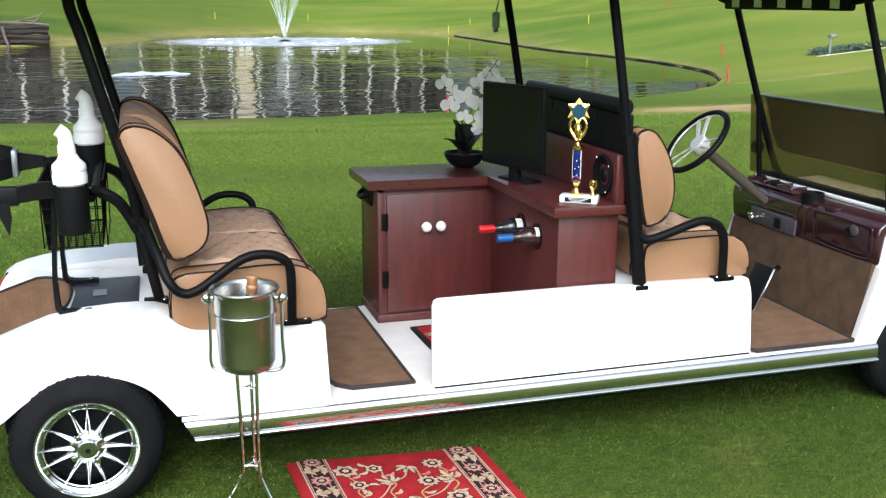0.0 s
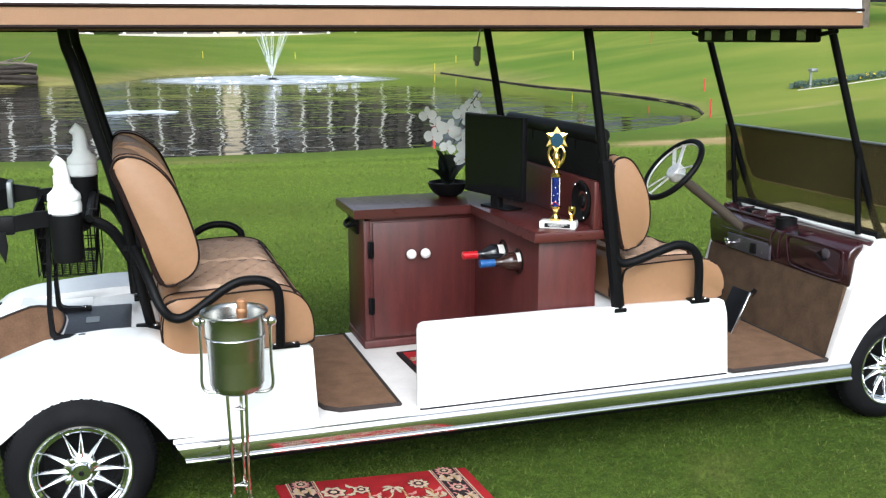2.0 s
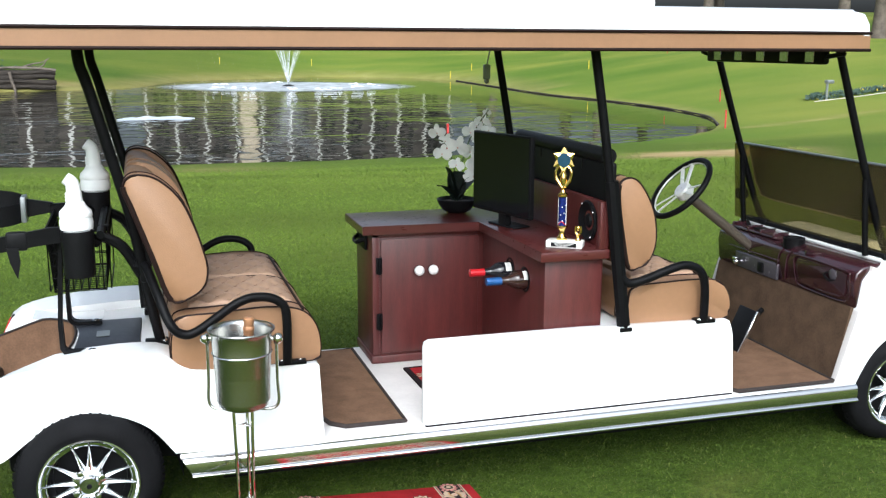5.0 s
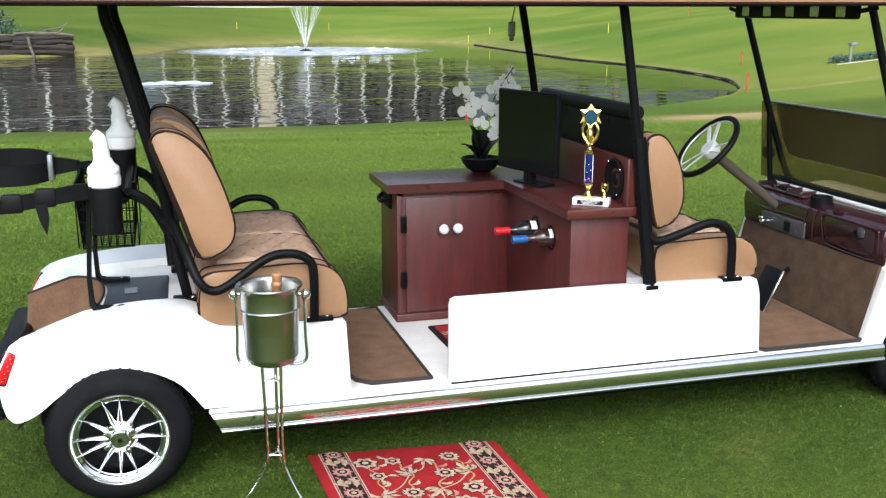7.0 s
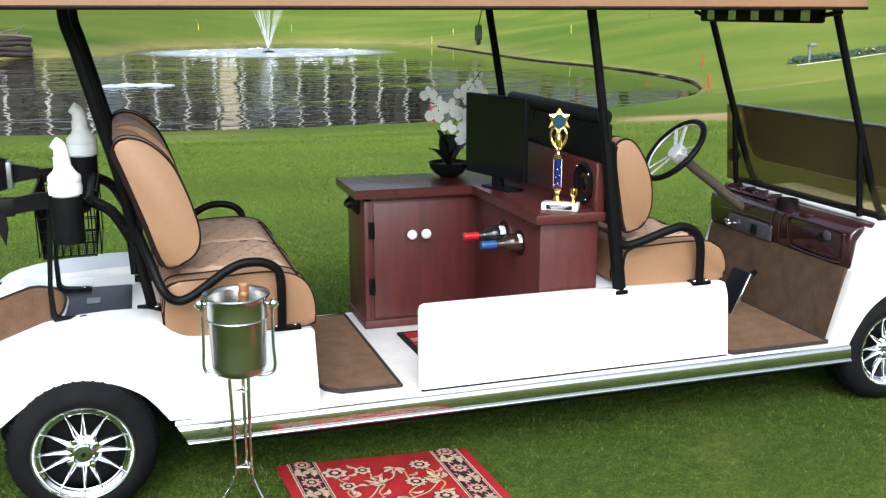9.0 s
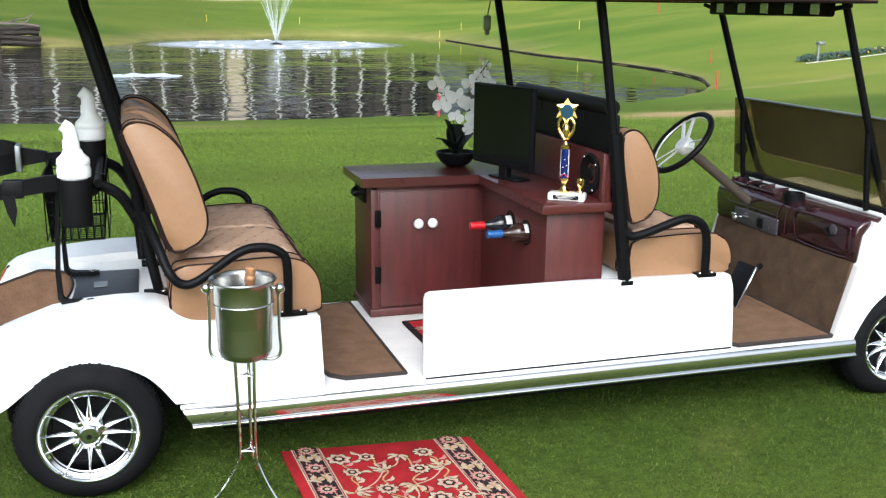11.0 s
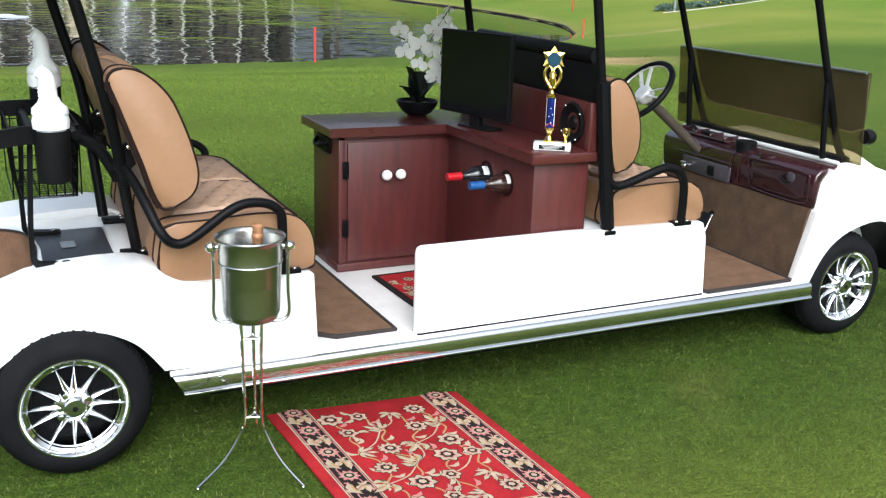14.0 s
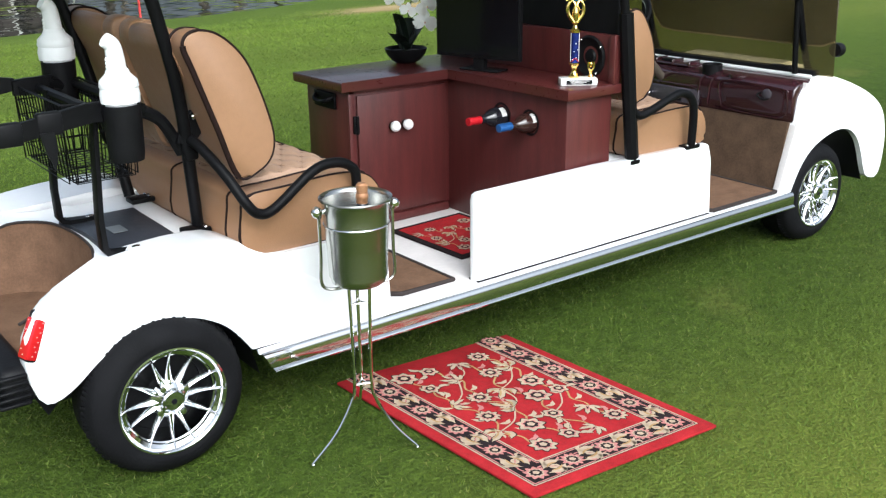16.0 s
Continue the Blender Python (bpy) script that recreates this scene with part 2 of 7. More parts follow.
def water_mat(name, color, rough, scale, strength, stretch):
    m = bpy.data.materials.new(name)
    m.use_nodes = True
    n, l = m.node_tree.nodes, m.node_tree.links
    b = n["Principled BSDF"]
    b.inputs["Base Color"].default_value = (*color, 1)
    b.inputs["Roughness"].default_value = rough
    b.inputs["IOR"].default_value = 1.33
    tc, mp = n.new("ShaderNodeTexCoord"), n.new("ShaderNodeMapping")
    mp.inputs["Scale"].default_value = stretch
    l.new(tc.outputs["Object"], mp.inputs[0])
    a, c, add = n.new("ShaderNodeTexNoise"), n.new("ShaderNodeTexNoise"), n.new("ShaderNodeMath")
    a.inputs["Scale"].default_value, a.inputs["Detail"].default_value = scale, 2
    c.inputs["Scale"].default_value, c.inputs["Detail"].default_value = scale * 0.23, 2
    l.new(mp.outputs[0], a.inputs["Vector"])
    l.new(mp.outputs[0], c.inputs["Vector"])
    l.new(a.outputs["Fac"], add.inputs[0])
    l.new(c.outputs["Fac"], add.inputs[1])
    bp = n.new("ShaderNodeBump")
    bp.inputs["Strength"].default_value, bp.inputs["Distance"].default_value = strength, 0.06
    # the sheltered end of the pond lies calmer
    sep, calm, mul = n.new("ShaderNodeSeparateXYZ"), n.new("ShaderNodeMapRange"), n.new("ShaderNodeMath")
    calm.inputs["From Min"].default_value, calm.inputs["From Max"].default_value = 8.5, 12.5
    calm.inputs["To Min"].default_value, calm.inputs["To Max"].default_value = 1.0, 0.12
    mul.operation = "MULTIPLY"
    l.new(tc.outputs["Object"], sep.inputs[0])
    l.new(sep.outputs["X"], calm.inputs["Value"])
    l.new(add.outputs[0], mul.inputs[0])
    l.new(calm.outputs[0], mul.inputs[1])
    # smoother lanes, and calm water in the lee of the near bank
    lane, soft, lee, both, rip = (n.new(k) for k in ("ShaderNodeTexNoise", "ShaderNodeMapRange", "ShaderNodeMapRange", "ShaderNodeMath", "ShaderNodeMath"))
    lane.inputs["Scale"].default_value, lane.inputs["Detail"].default_value = 0.14, 1
    soft.inputs["From Min"].default_value, soft.inputs["From Max"].default_value = 0.40, 0.60
    soft.inputs["To Min"].default_value, soft.inputs["To Max"].default_value = 0.55, 1.15
    lee.inputs["From Min"].default_value, lee.inputs["From Max"].default_value = 16.0, 30.0
    lee.inputs["To Min"].default_value, lee.inputs["To Max"].default_value = 0.62, 1.0
    both.operation = rip.operation = "MULTIPLY"
    l.new(tc.outputs["Object"], lane.inputs["Vector"])
    l.new(lane.outputs["Fac"], soft.inputs["Value"])
    l.new(sep.outputs["Y"], lee.inputs["Value"])
    l.new(soft.outputs[0], both.inputs[0])
    l.new(lee.outputs[0], both.inputs[1])
    l.new(mul.outputs[0], rip.inputs[0])
    l.new(both.outputs[0], rip.inputs[1])
    l.new(rip.outputs[0], bp.inputs["Height"])
    l.new(bp.outputs[0], b.inputs["Normal"])
    return m


WATER = water_mat("pond_water", (0.008, 0.010, 0.008), 0.012, 1.25, 0.85, (0.9, 1.25, 1))


def grass_mat():
    m = bpy.data.materials.new("mown_lawn")
    m.use_nodes = True
    n, l = m.node_tree.nodes, m.node_tree.links
    b = n["Principled BSDF"]
    b.inputs["Roughness"].default_value = 0.9
    b.inputs["Specular IOR Level"].default_value = 0.15
    tc = n.new("ShaderNodeTexCoord")

    def noise_at(s, detail=3, stretch=(1, 1, 1)):
        mp = n.new("ShaderNodeMapping")
        mp.inputs["Scale"].default_value = stretch
        l.new(tc.outputs["Object"], mp.inputs[0])
        t = n.new("ShaderNodeTexNoise")
        t.inputs["Scale"].default_value, t.inputs["Detail"].default_value = s, detail
        l.new(mp.outputs[0], t.inputs["Vector"])
        return t.outputs["Fac"]

    def ramp(fac, stops):
        r = n.new("ShaderNodeValToRGB")
        e = r.color_ramp.elements
        while len(e) < len(stops):
            e.new(0.5)
        for k, (p, c) in enumerate(stops):
            e[k].position, e[k].color = p, (*c, 1)
        l.new(fac, r.inputs[0])
        return r.outputs[0]

    def mix(kind, fac, a, c):
        x = n.new("ShaderNodeMix")
        x.data_type, x.blend_type = "RGBA", kind
        if isinstance(fac, float):
            x.inputs["Factor"].default_value = fac
        else:
            l.new(fac, x.inputs["Factor"])
        l.new(a, x.inputs["A"])
        l.new(c, x.inputs["B"])
        return x.outputs["Result"]

    base = ramp(noise_at(0.35, 4), [(0.30, (0.056, 0.100, 0.010)), (0.55, (0.080, 0.124, 0.015)), (0.75, (0.122, 0.146, 0.023))])
    clump = ramp(noise_at(9, 4), [(0.25, (0.45, 0.5, 0.4)), (0.6, (1, 1, 1))])
    fine = ramp(noise_at(110, 3, (1, 0.6, 1)), [(0.3, (0.42, 0.46, 0.35)), (0.62, (1.0, 1.0, 0.95))])
    grain = ramp(noise_at(28, 4, (0.7, 1, 1)), [(0.32, (0.30, 0.34, 0.24)), (0.64, (1.0, 1.0, 1.0))])
    col = mix("MULTIPLY", 0.6, base, clump)
    col = mix("MULTIPLY", 0.6, col, grain)
    col = mix("MULTIPLY", 0.75, col, fine)
    # the smoother, paler fairway beyond the pond, with long soft mowing streaks
    fair = ramp(noise_at(0.15, 3, (0.5, 1.0, 1)), [(0.32, (0.092, 0.160, 0.016)), (0.50, (0.142, 0.196, 0.026)), (0.68, (0.212, 0.236, 0.040))])
    # the same paler colour also paints lit lawn outside the cart's shade
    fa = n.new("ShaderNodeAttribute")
    fa.attribute_name = "fairway_lit_lawn"
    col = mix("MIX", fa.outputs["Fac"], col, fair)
    dry = ramp(noise_at(1.3, 5), [(0.62, (0, 0, 0)), (0.78, (1, 1, 1))])
    straw = n.new("ShaderNodeRGB")
    straw.outputs[0].default_value = (0.23, 0.20, 0.06, 1)
    dim = n.new("ShaderNodeMath")
    dim.operation = "MULTIPLY"
    dim.inputs[1].default_value = 0.25
    l.new(dry, dim.inputs[0])
    col = mix("MIX", dim.outputs[0], col, straw.outputs[0])
    # bare bank and sandy patches
    at = n.new("ShaderNodeAttribute")
    at.attribute_name = "bare"
    soil = ramp(noise_at(0.8, 5), [(0.3, (0.26, 0.18, 0.075)), (0.7, (0.46, 0.34, 0.17))])
    col = mix("MIX", at.outputs["Fac"], col, soil)
    l.new(col, b.inputs["Base Color"])
    bp = n.new("ShaderNodeBump")
    bp.inputs["Strength"].default_value, bp.inputs["Distance"].default_value = 0.9, 0.02
    l.new(noise_at(75, 4), bp.inputs["Height"])
    l.new(bp.outputs[0], b.inputs["Normal"])
    return m


GRASS = grass_mat()


def blade_mat():
    m = bpy.data.materials.new("grass_blade")
    m.use_nodes = True
    n, l = m.node_tree.nodes, m.node_tree.links
    b = n["Principled BSDF"]
    b.inputs["Roughness"].default_value = 0.6
    b.inputs["Specular IOR Level"].default_value = 0.2
    g = n.new("ShaderNodeNewGeometry")
    r = n.new("ShaderNodeValToRGB")
    e = r.color_ramp.elements
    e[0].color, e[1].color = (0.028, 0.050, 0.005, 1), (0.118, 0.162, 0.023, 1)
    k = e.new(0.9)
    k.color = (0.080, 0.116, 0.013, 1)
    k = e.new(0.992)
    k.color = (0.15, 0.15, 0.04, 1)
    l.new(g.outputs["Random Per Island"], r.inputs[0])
    # the darker ramp paints the cart's shade, this paler one the lit grass
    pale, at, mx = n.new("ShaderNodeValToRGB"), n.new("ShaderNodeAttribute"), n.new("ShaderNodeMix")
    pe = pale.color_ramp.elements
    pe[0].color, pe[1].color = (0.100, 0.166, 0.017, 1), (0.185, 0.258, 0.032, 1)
    at.attribute_name = "lit_tone"
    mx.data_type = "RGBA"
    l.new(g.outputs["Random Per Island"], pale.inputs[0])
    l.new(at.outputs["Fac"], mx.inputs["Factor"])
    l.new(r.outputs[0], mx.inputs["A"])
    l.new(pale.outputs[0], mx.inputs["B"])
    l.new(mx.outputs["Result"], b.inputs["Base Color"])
    return m


BLADE = blade_mat()


# ---- mesh helpers ----
def part(name, bm, mat, parent=None, label="", angle=40):
    me = bpy.data.meshes.new(name)
    bmesh.ops.recalc_face_normals(bm, faces=bm.faces)
    bm.to_mesh(me)
    bm.free()
    for mm in mat if isinstance(mat, (list, tuple)) else [mat]:
        me.materials.append(mm)
    me.shade_smooth()
    me.set_sharp_from_angle(angle=radians(angle))
    ob = new(name, me)
    if parent is not None:
        ob.parent = parent
        up = parent
        inv = Matrix.Identity(4)
        while up is not None:
            inv = inv @ up.matrix_basis.inverted() if up.type == "EMPTY" else inv
            up = up.parent
        ob.matrix_parent_inverse = parent.matrix_basis.inverted() if parent.type == "EMPTY" else Matrix.Identity(4)
    if label:
        ob["label"] = label
    return ob


def thing(name, place, label, category, group=""):
    ob = new(name)
    ob.empty_display_size = 0.05
    ob.matrix_basis = Matrix.Translation(place)
    return tagged(ob, label, category, group)


def nb():
    return bmesh.new()


def box(bm, x0, x1, y0, y1, z0, z1, bevel=0.0, seg=2, turn=None):
    r = bmesh.ops.create_cube(bm, size=1.0)
    vs = r["verts"]
    for v in vs:
        v.co = Vector(((x0 + x1) / 2 + v.co.x * (x1 - x0), (y0 + y1) / 2 + v.co.y * (y1 - y0), (z0 + z1) / 2 + v.co.z * (z1 - z0)))
    if bevel:
        es = list({e for v in vs for e in v.link_edges})
        out = bmesh.ops.bevel(bm, geom=es, offset=bevel, segments=seg, affect="EDGES", profile=0.5)
        vs = list({v for f in out["faces"] for v in f.verts} | {v for v in vs if v.is_valid})
    if turn is not None:
        bmesh.ops.transform(bm, matrix=turn, verts=vs)
    return vs


def prism(bm, profile, c0, c1, axis="y", bevel=0.0, seg=3, keep=None):
    """A polygon pushed from c0 to c1. bevel rounds the rims of both caps where keep(a, b) is true."""
    def at(a, b, c):
        return {"y": (a, c, b), "x": (c, a, b), "z": (a, b, c)}[axis]
    lo = [bm.verts.new(at(a, b, c0)) for a, b in profile]
    hi = [bm.verts.new(at(a, b, c1)) for a, b in profile]
    f0, f1 = bm.faces.new(lo), bm.faces.new(hi[::-1])
    k = len(profile)
    for i in range(k):
        bm.faces.new((lo[i], hi[i], hi[(i + 1) % k], lo[(i + 1) % k]))
    if bevel:
        es = []
        for f in (f0, f1):
            for e in f.edges:
                if keep is None or all(keep(*{"y": (v.co.x, v.co.z), "x": (v.co.y, v.co.z), "z": (v.co.x, v.co.y)}[axis]) for v in e.verts):
                    es.append(e)
        bmesh.ops.bevel(bm, geom=es, offset=bevel, segments=seg, affect="EDGES", profile=0.5, clamp_overlap=True)


def curve_pts(pts, n=6, closed=False):
    """Points of a smooth line through pts."""
    p = [Vector(q) for q in pts]
    out = []
    k = len(p)
    for i in range(k if closed else k - 1):
        a, b, c, d = (p[(i - 1) % k], p[i], p[(i + 1) % k], p[(i + 2) % k]) if closed else (p[max(i - 1, 0)], p[i], p[i + 1], p[min(i + 2, k - 1)])
        for j in range(n):
            t = j / n
            out.append(0.5 * (2 * b + (c - a) * t + (2 * a - 5 * b + 4 * c - d) * t * t + (3 * b - a - 3 * c + d) * t ** 3))
    if not closed:
        out.append(p[-1])
    return out


def tube(bm, pts, r, seg=8, smooth=0, closed=False, taper=None, flat=1.0):
    """A round bar along pts; flat squeezes it along its second axis."""
    p = curve_pts(pts, smooth, closed) if smooth else [Vector(q) for q in pts]
    rings, k, prev = [], len(p), None
    for i in range(k):
        if closed:
            d = p[(i + 1) % k] - p[i - 1]
        else:
            d = p[min(i + 1, k - 1)] - p[max(i - 1, 0)]
        d = d.normalized() if d.length > 1e-9 else Vector((0, 0, 1))
        if prev is None:
            u = d.cross(Vector((0, 0, 1)) if abs(d.z) < 0.9 else Vector((1, 0, 0))).normalized()
        else:
            u = (prev - d * prev.dot(d)).normalized()
        prev = u
        w = d.cross(u)
        rr = r * (taper(i / max(k - 1, 1)) if taper else 1.0)
        rings.append([bm.verts.new(p[i] + (u * math.cos(2 * math.pi * j / seg) + w * flat * math.sin(2 * math.pi * j / seg)) * rr) for j in range(seg)])
    for i in range(k if closed else k - 1):
        a, b = rings[i], rings[(i + 1) % k]
        for j in range(seg):
            bm.faces.new((a[j], a[(j + 1) % seg], b[(j + 1) % seg], b[j]))
    if not closed:
        bm.faces.new(rings[0][::-1])
        bm.faces.new(rings[-1])


def lathe(bm, profile, seg=24, m=None, close=False):
    """Turn (radius, height) points about z; m places the result."""
    m = m or Matrix.Identity(4)
    rings = []
    for r, z in profile:
        if r < 1e-6:
            rings.append([bm.verts.new(m @ Vector((0, 0, z)))])
        else:
            rings.append([bm.verts.new(m @ Vector((r * math.cos(2 * math.pi * j / seg), r * math.sin(2 * math.pi * j / seg), z))) for j in range(seg)])
    pairs = list(zip(rings, rings[1:] + ([rings[0]] if close else []))) if close else list(zip(rings, rings[1:]))
    for a, b in pairs:
        for j in range(seg):
            k = (j + 1) % seg
            if len(a) == 1 and len(b) == 1:
                continue
            if len(a) == 1:
                bm.faces.new((a[0], b[j], b[k]))
            elif len(b) == 1:
                bm.faces.new((a[j], a[k], b[0]))
            else:
                bm.faces.new((a[j], a[k], b[k], b[j]))


def ball(bm, c, r, seg=16, squash=(1, 1, 1)):
    bmesh.ops.create_uvsphere(bm, u_segments=seg, v_segments=max(6, seg // 2), radius=1.0,
                              matrix=Matrix.Translation(c) @ Matrix.Diagonal((r * squash[0], r * squash[1], r * squash[2], 1)))


def rod(bm, a, b, r, seg=8):
    tube(bm, [a, b], r, seg)


# ---- ground, pond and distance ----
SHORE = [(-40, 17), (-12, 15.6), (-3.4, 15.0), (2.3, 14.8), (4.6, 15.1), (7.2, 15.8), (9.3, 16.6), (12.2, 18.3), (14.4, 20.9), (15.9, 24), (16.7, 28), (16.9, 33),
         (16.6, 38), (17.2, 46), (18, 56), (16.8, 62), (12.1, 66), (5.7, 62), (1.5, 58.5), (-1.1, 49.5), (-4, 47), (-7.2, 46.6), (-16, 45.5), (-40, 42)]
WATER_Z = -0.50


def shore_distance(x, y):
    """Metres outside the pond's edge; negative inside."""
    s = np.array(SHORE, float)
    a, b = s, np.roll(s, -1, axis=0)
    best = np.full(x.shape, 1e9)
    inside = np.zeros(x.shape, bool)
    for (ax, ay), (bx, by) in zip(a, b):
        ex, ey = bx - ax, by - ay
        t = np.clip(((x - ax) * ex + (y - ay) * ey) / (ex * ex + ey * ey), 0, 1)
        best = np.minimum(best, np.hypot(x - ax - t * ex, y - ay - t * ey))
        cross = ((ay > y) != (by > y)) & (x < (bx - ax) * (y - ay) / (by - ay + 1e-12) + ax)
        inside ^= cross
    return np.where(inside, -best, best)


def ground_height(x, y):
    d = shore_distance(x, y)
    near = np.clip(d / 7.0, 0, 1)
    z_near = -0.42 + 0.42 * near * near * (3 - 2 * near)
    z_far = -0.40 + 3.6 * (1 - np.exp(-np.clip(d, 0, 200) / 24.0))
    far = np.clip((y - 17) / 10.0, 0, 1)
    far = far * far * (3 - 2 * far)
    z = z_near * (1 - far) + z_far * far
    z = z + far * 0.35 * np.sin(x * 0.13 + 1.0) * np.sin(y * 0.11) * np.clip(d / 10, 0, 1)
    # the fairway climbs to a low ridge beyond the pond's end
    z = z + 2.2 * np.clip((x - 30) / 12, 0, 1) * np.clip((y - 46) / 34, 0, 1) * np.clip((200 - y) / 60, 0, 1)
    bank = np.clip((-d) / 1.2, 0, 1)
    z = np.where(d < 0, -0.42 - 0.9 * bank, z)
    lip = np.clip(1 - np.abs(d) / 0.25, 0, 1)
    return z - 0.05 * lip * (d > 0)


def sand_patch(x, y):
    """A worn sandy strip in the lawn beside the pond."""
    along, across = (x - 8.2) * 0.854 - (y - 11.4) * 0.52, (x - 8.2) * 0.52 + (y - 11.4) * 0.854
    return 0.95 * np.exp(-((along / 1.6) ** 4 + (across / 1.35) ** 4))


def grid_sheet(name, xs, ys):
    X, Y = np.meshgrid(xs, ys)
    Z = ground_height(X, Y)
    verts = np.stack([X, Y, Z], -1).reshape(-1, 3)
    w, hgt = len(xs), len(ys)
    i = np.arange((hgt - 1) * (w - 1))
    r, c = i // (w - 1), i % (w - 1)
    q = np.stack([r * w + c, r * w + c + 1, (r + 1) * w + c + 1, (r + 1) * w + c], -1)
    me = bpy.data.meshes.new(name)
    me.from_pydata(verts.tolist(), [], q.tolist())
    d = shore_distance(X, Y).ravel()
    x, y = X.ravel(), Y.ravel()
    bare = 0.30 * np.clip(1 - d / 0.35, 0, 1) * (y > 17)
    bare = np.maximum(bare, 0.5 * np.exp(-((y - 18.95 - 0.17 * (x - 13.5)) / 0.22) ** 2) * np.clip((x - 13.0) / 1.0, 0, 1) * np.clip((19.5 - x) / 2.0, 0, 1))
    bare = np.maximum(bare, sand_patch(x, y))
    bare = np.maximum(bare, 0.30 * np.exp(-(((x - 0.2) / 1.0) ** 2 + ((y - 13.2) / 0.9) ** 2)))
    bare = np.maximum(bare, 0.35 * np.clip(1 - d / 2.5, 0, 1) * (y > 40))
    bare = np.maximum(bare, 0.55 * np.exp(-(((x + 4.6) / 2.6) ** 2 + ((y - 48.3) / 1.1) ** 2)))
    at = me.attributes.new("bare", "FLOAT", "POINT")
    at.data.foreach_set("value", bare.astype(np.float32))
    fw = me.attributes.new("fairway_lit_lawn", "FLOAT", "POINT")
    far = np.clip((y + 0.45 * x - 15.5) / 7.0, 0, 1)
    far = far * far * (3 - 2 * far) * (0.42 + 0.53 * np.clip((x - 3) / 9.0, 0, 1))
    # light painted in: lawn turns paler with distance from the cart's shade
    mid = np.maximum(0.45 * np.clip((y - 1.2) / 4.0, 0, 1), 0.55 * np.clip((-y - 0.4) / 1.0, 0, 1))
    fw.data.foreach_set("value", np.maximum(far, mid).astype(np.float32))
    me.shade_smooth()
    return me


def spaced(a, b, fine, coarse_to, grow):
    mid = list(np.arange(a, b + 1e-6, fine))
    left, right, s = [], [], fine
    p, q = a, b
    while p > -coarse_to:
        s *= grow
        p, q = p - s, q + s
        left.append(p)
        right.append(q)
    return np.array(left[::-1] + mid + right)


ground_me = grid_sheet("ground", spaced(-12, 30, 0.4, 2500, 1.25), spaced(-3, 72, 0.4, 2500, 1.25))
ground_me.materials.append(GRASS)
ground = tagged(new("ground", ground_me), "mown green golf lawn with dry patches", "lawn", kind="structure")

bm = nb()
vs = [bm.verts.new((x, y, WATER_Z)) for x, y in ((-60, 12), (22, 12), (22, 70), (-60, 70))]
bm.faces.new(vs)
pond = tagged(part("water", bm, WATER), "dark rippled pond water reflecting buildings", "pond", kind="structure")


def blades():
    """Short mown blades over the nearest lawn."""
    rng = np.random.default_rng(4)
    k = 900000
    near = rng.random(k) < 0.72
    y = np.where(near, -2.7 + 6.0 * rng.random(k), 3.3 + 11.0 * rng.random(k) ** 1.2)
    x = np.where(near, rng.uniform(-4.0, 5.6, k), rng.uniform(-1, 1, k) * (3.4 + 0.28 * y) + 0.9 + 0.22 * y)
    keep = rng.random(k) > np.maximum(sand_patch(x, y) * 1.3, np.clip((y - 9.5) / 4.6, 0, 1))
    edge = np.minimum(np.minimum(x + 4.0, 5.6 - x), y + 2.7)
    keep &= (y > 3.3) | (rng.random(k) < edge / 1.2)
    x, y = x[keep], y[keep]
    k = len(x)
    z = ground_height(x, y)
    size = 1.0 + 0.14 * np.clip(y, 0, 14)
    hgt = rng.uniform(0.005, 0.014, k) * np.minimum(size, 1.6)
    ang = rng.uniform(0, 2 * np.pi, k)
    wid = rng.uniform(0.0012, 0.0027, k) * size
    lean = rng.normal(0, 0.012, (k, 2)) * size[:, None]
    a = np.stack([x - wid * np.cos(ang), y - wid * np.sin(ang), z - 0.002], -1)
    b = np.stack([x + wid * np.cos(ang), y + wid * np.sin(ang), z - 0.002], -1)
    c = np.stack([x + lean[:, 0], y + lean[:, 1], z + hgt], -1)
    v = np.stack([a, b, c], 1).reshape(-1, 3).astype(np.float32)
    me = bpy.data.meshes.new("grass")
    me.vertices.add(3 * k)
    me.vertices.foreach_set("co", v.ravel())
    me.loops.add(3 * k)
    me.loops.foreach_set("vertex_index", np.arange(3 * k, dtype=np.int32))
    me.polygons.add(k)
    me.polygons.foreach_set("loop_start", np.arange(0, 3 * k, 3, dtype=np.int32))
    me.update(calc_edges=True)
    # uneven patches, plus painted light: blades paler away from the cart's shade
    lit_tone = np.clip((y - 1.2) / 3.5, 0, 1) * (0.55 + 0.45 * np.sin(x * 0.9 + 2.0 * np.sin(y * 0.7)) * np.sin(y * 2.3 + x * 0.5))
    at = me.attributes.new("lit_tone", "FLOAT", "POINT")
    at.data.foreach_set("value", np.repeat(np.maximum(np.clip(0.25 + lit_tone, 0, 1) * np.clip((y - 0.8) / 2.5, 0, 1), 0.6 * np.clip((-y - 0.4) / 0.8, 0, 1)), 3).astype(np.float32))
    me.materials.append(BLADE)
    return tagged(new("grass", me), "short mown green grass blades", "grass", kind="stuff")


blades()


# ---- golf cart ----
cart = thing("golf_cart", (0.4, 0.5, 0.0), "long white golf cart with tan seats and black posts", "golf cart")
MID_Y = 0.5


def mirror_y(pts):
    return [(x, 2 * MID_Y - y, z) for x, y, z in pts]


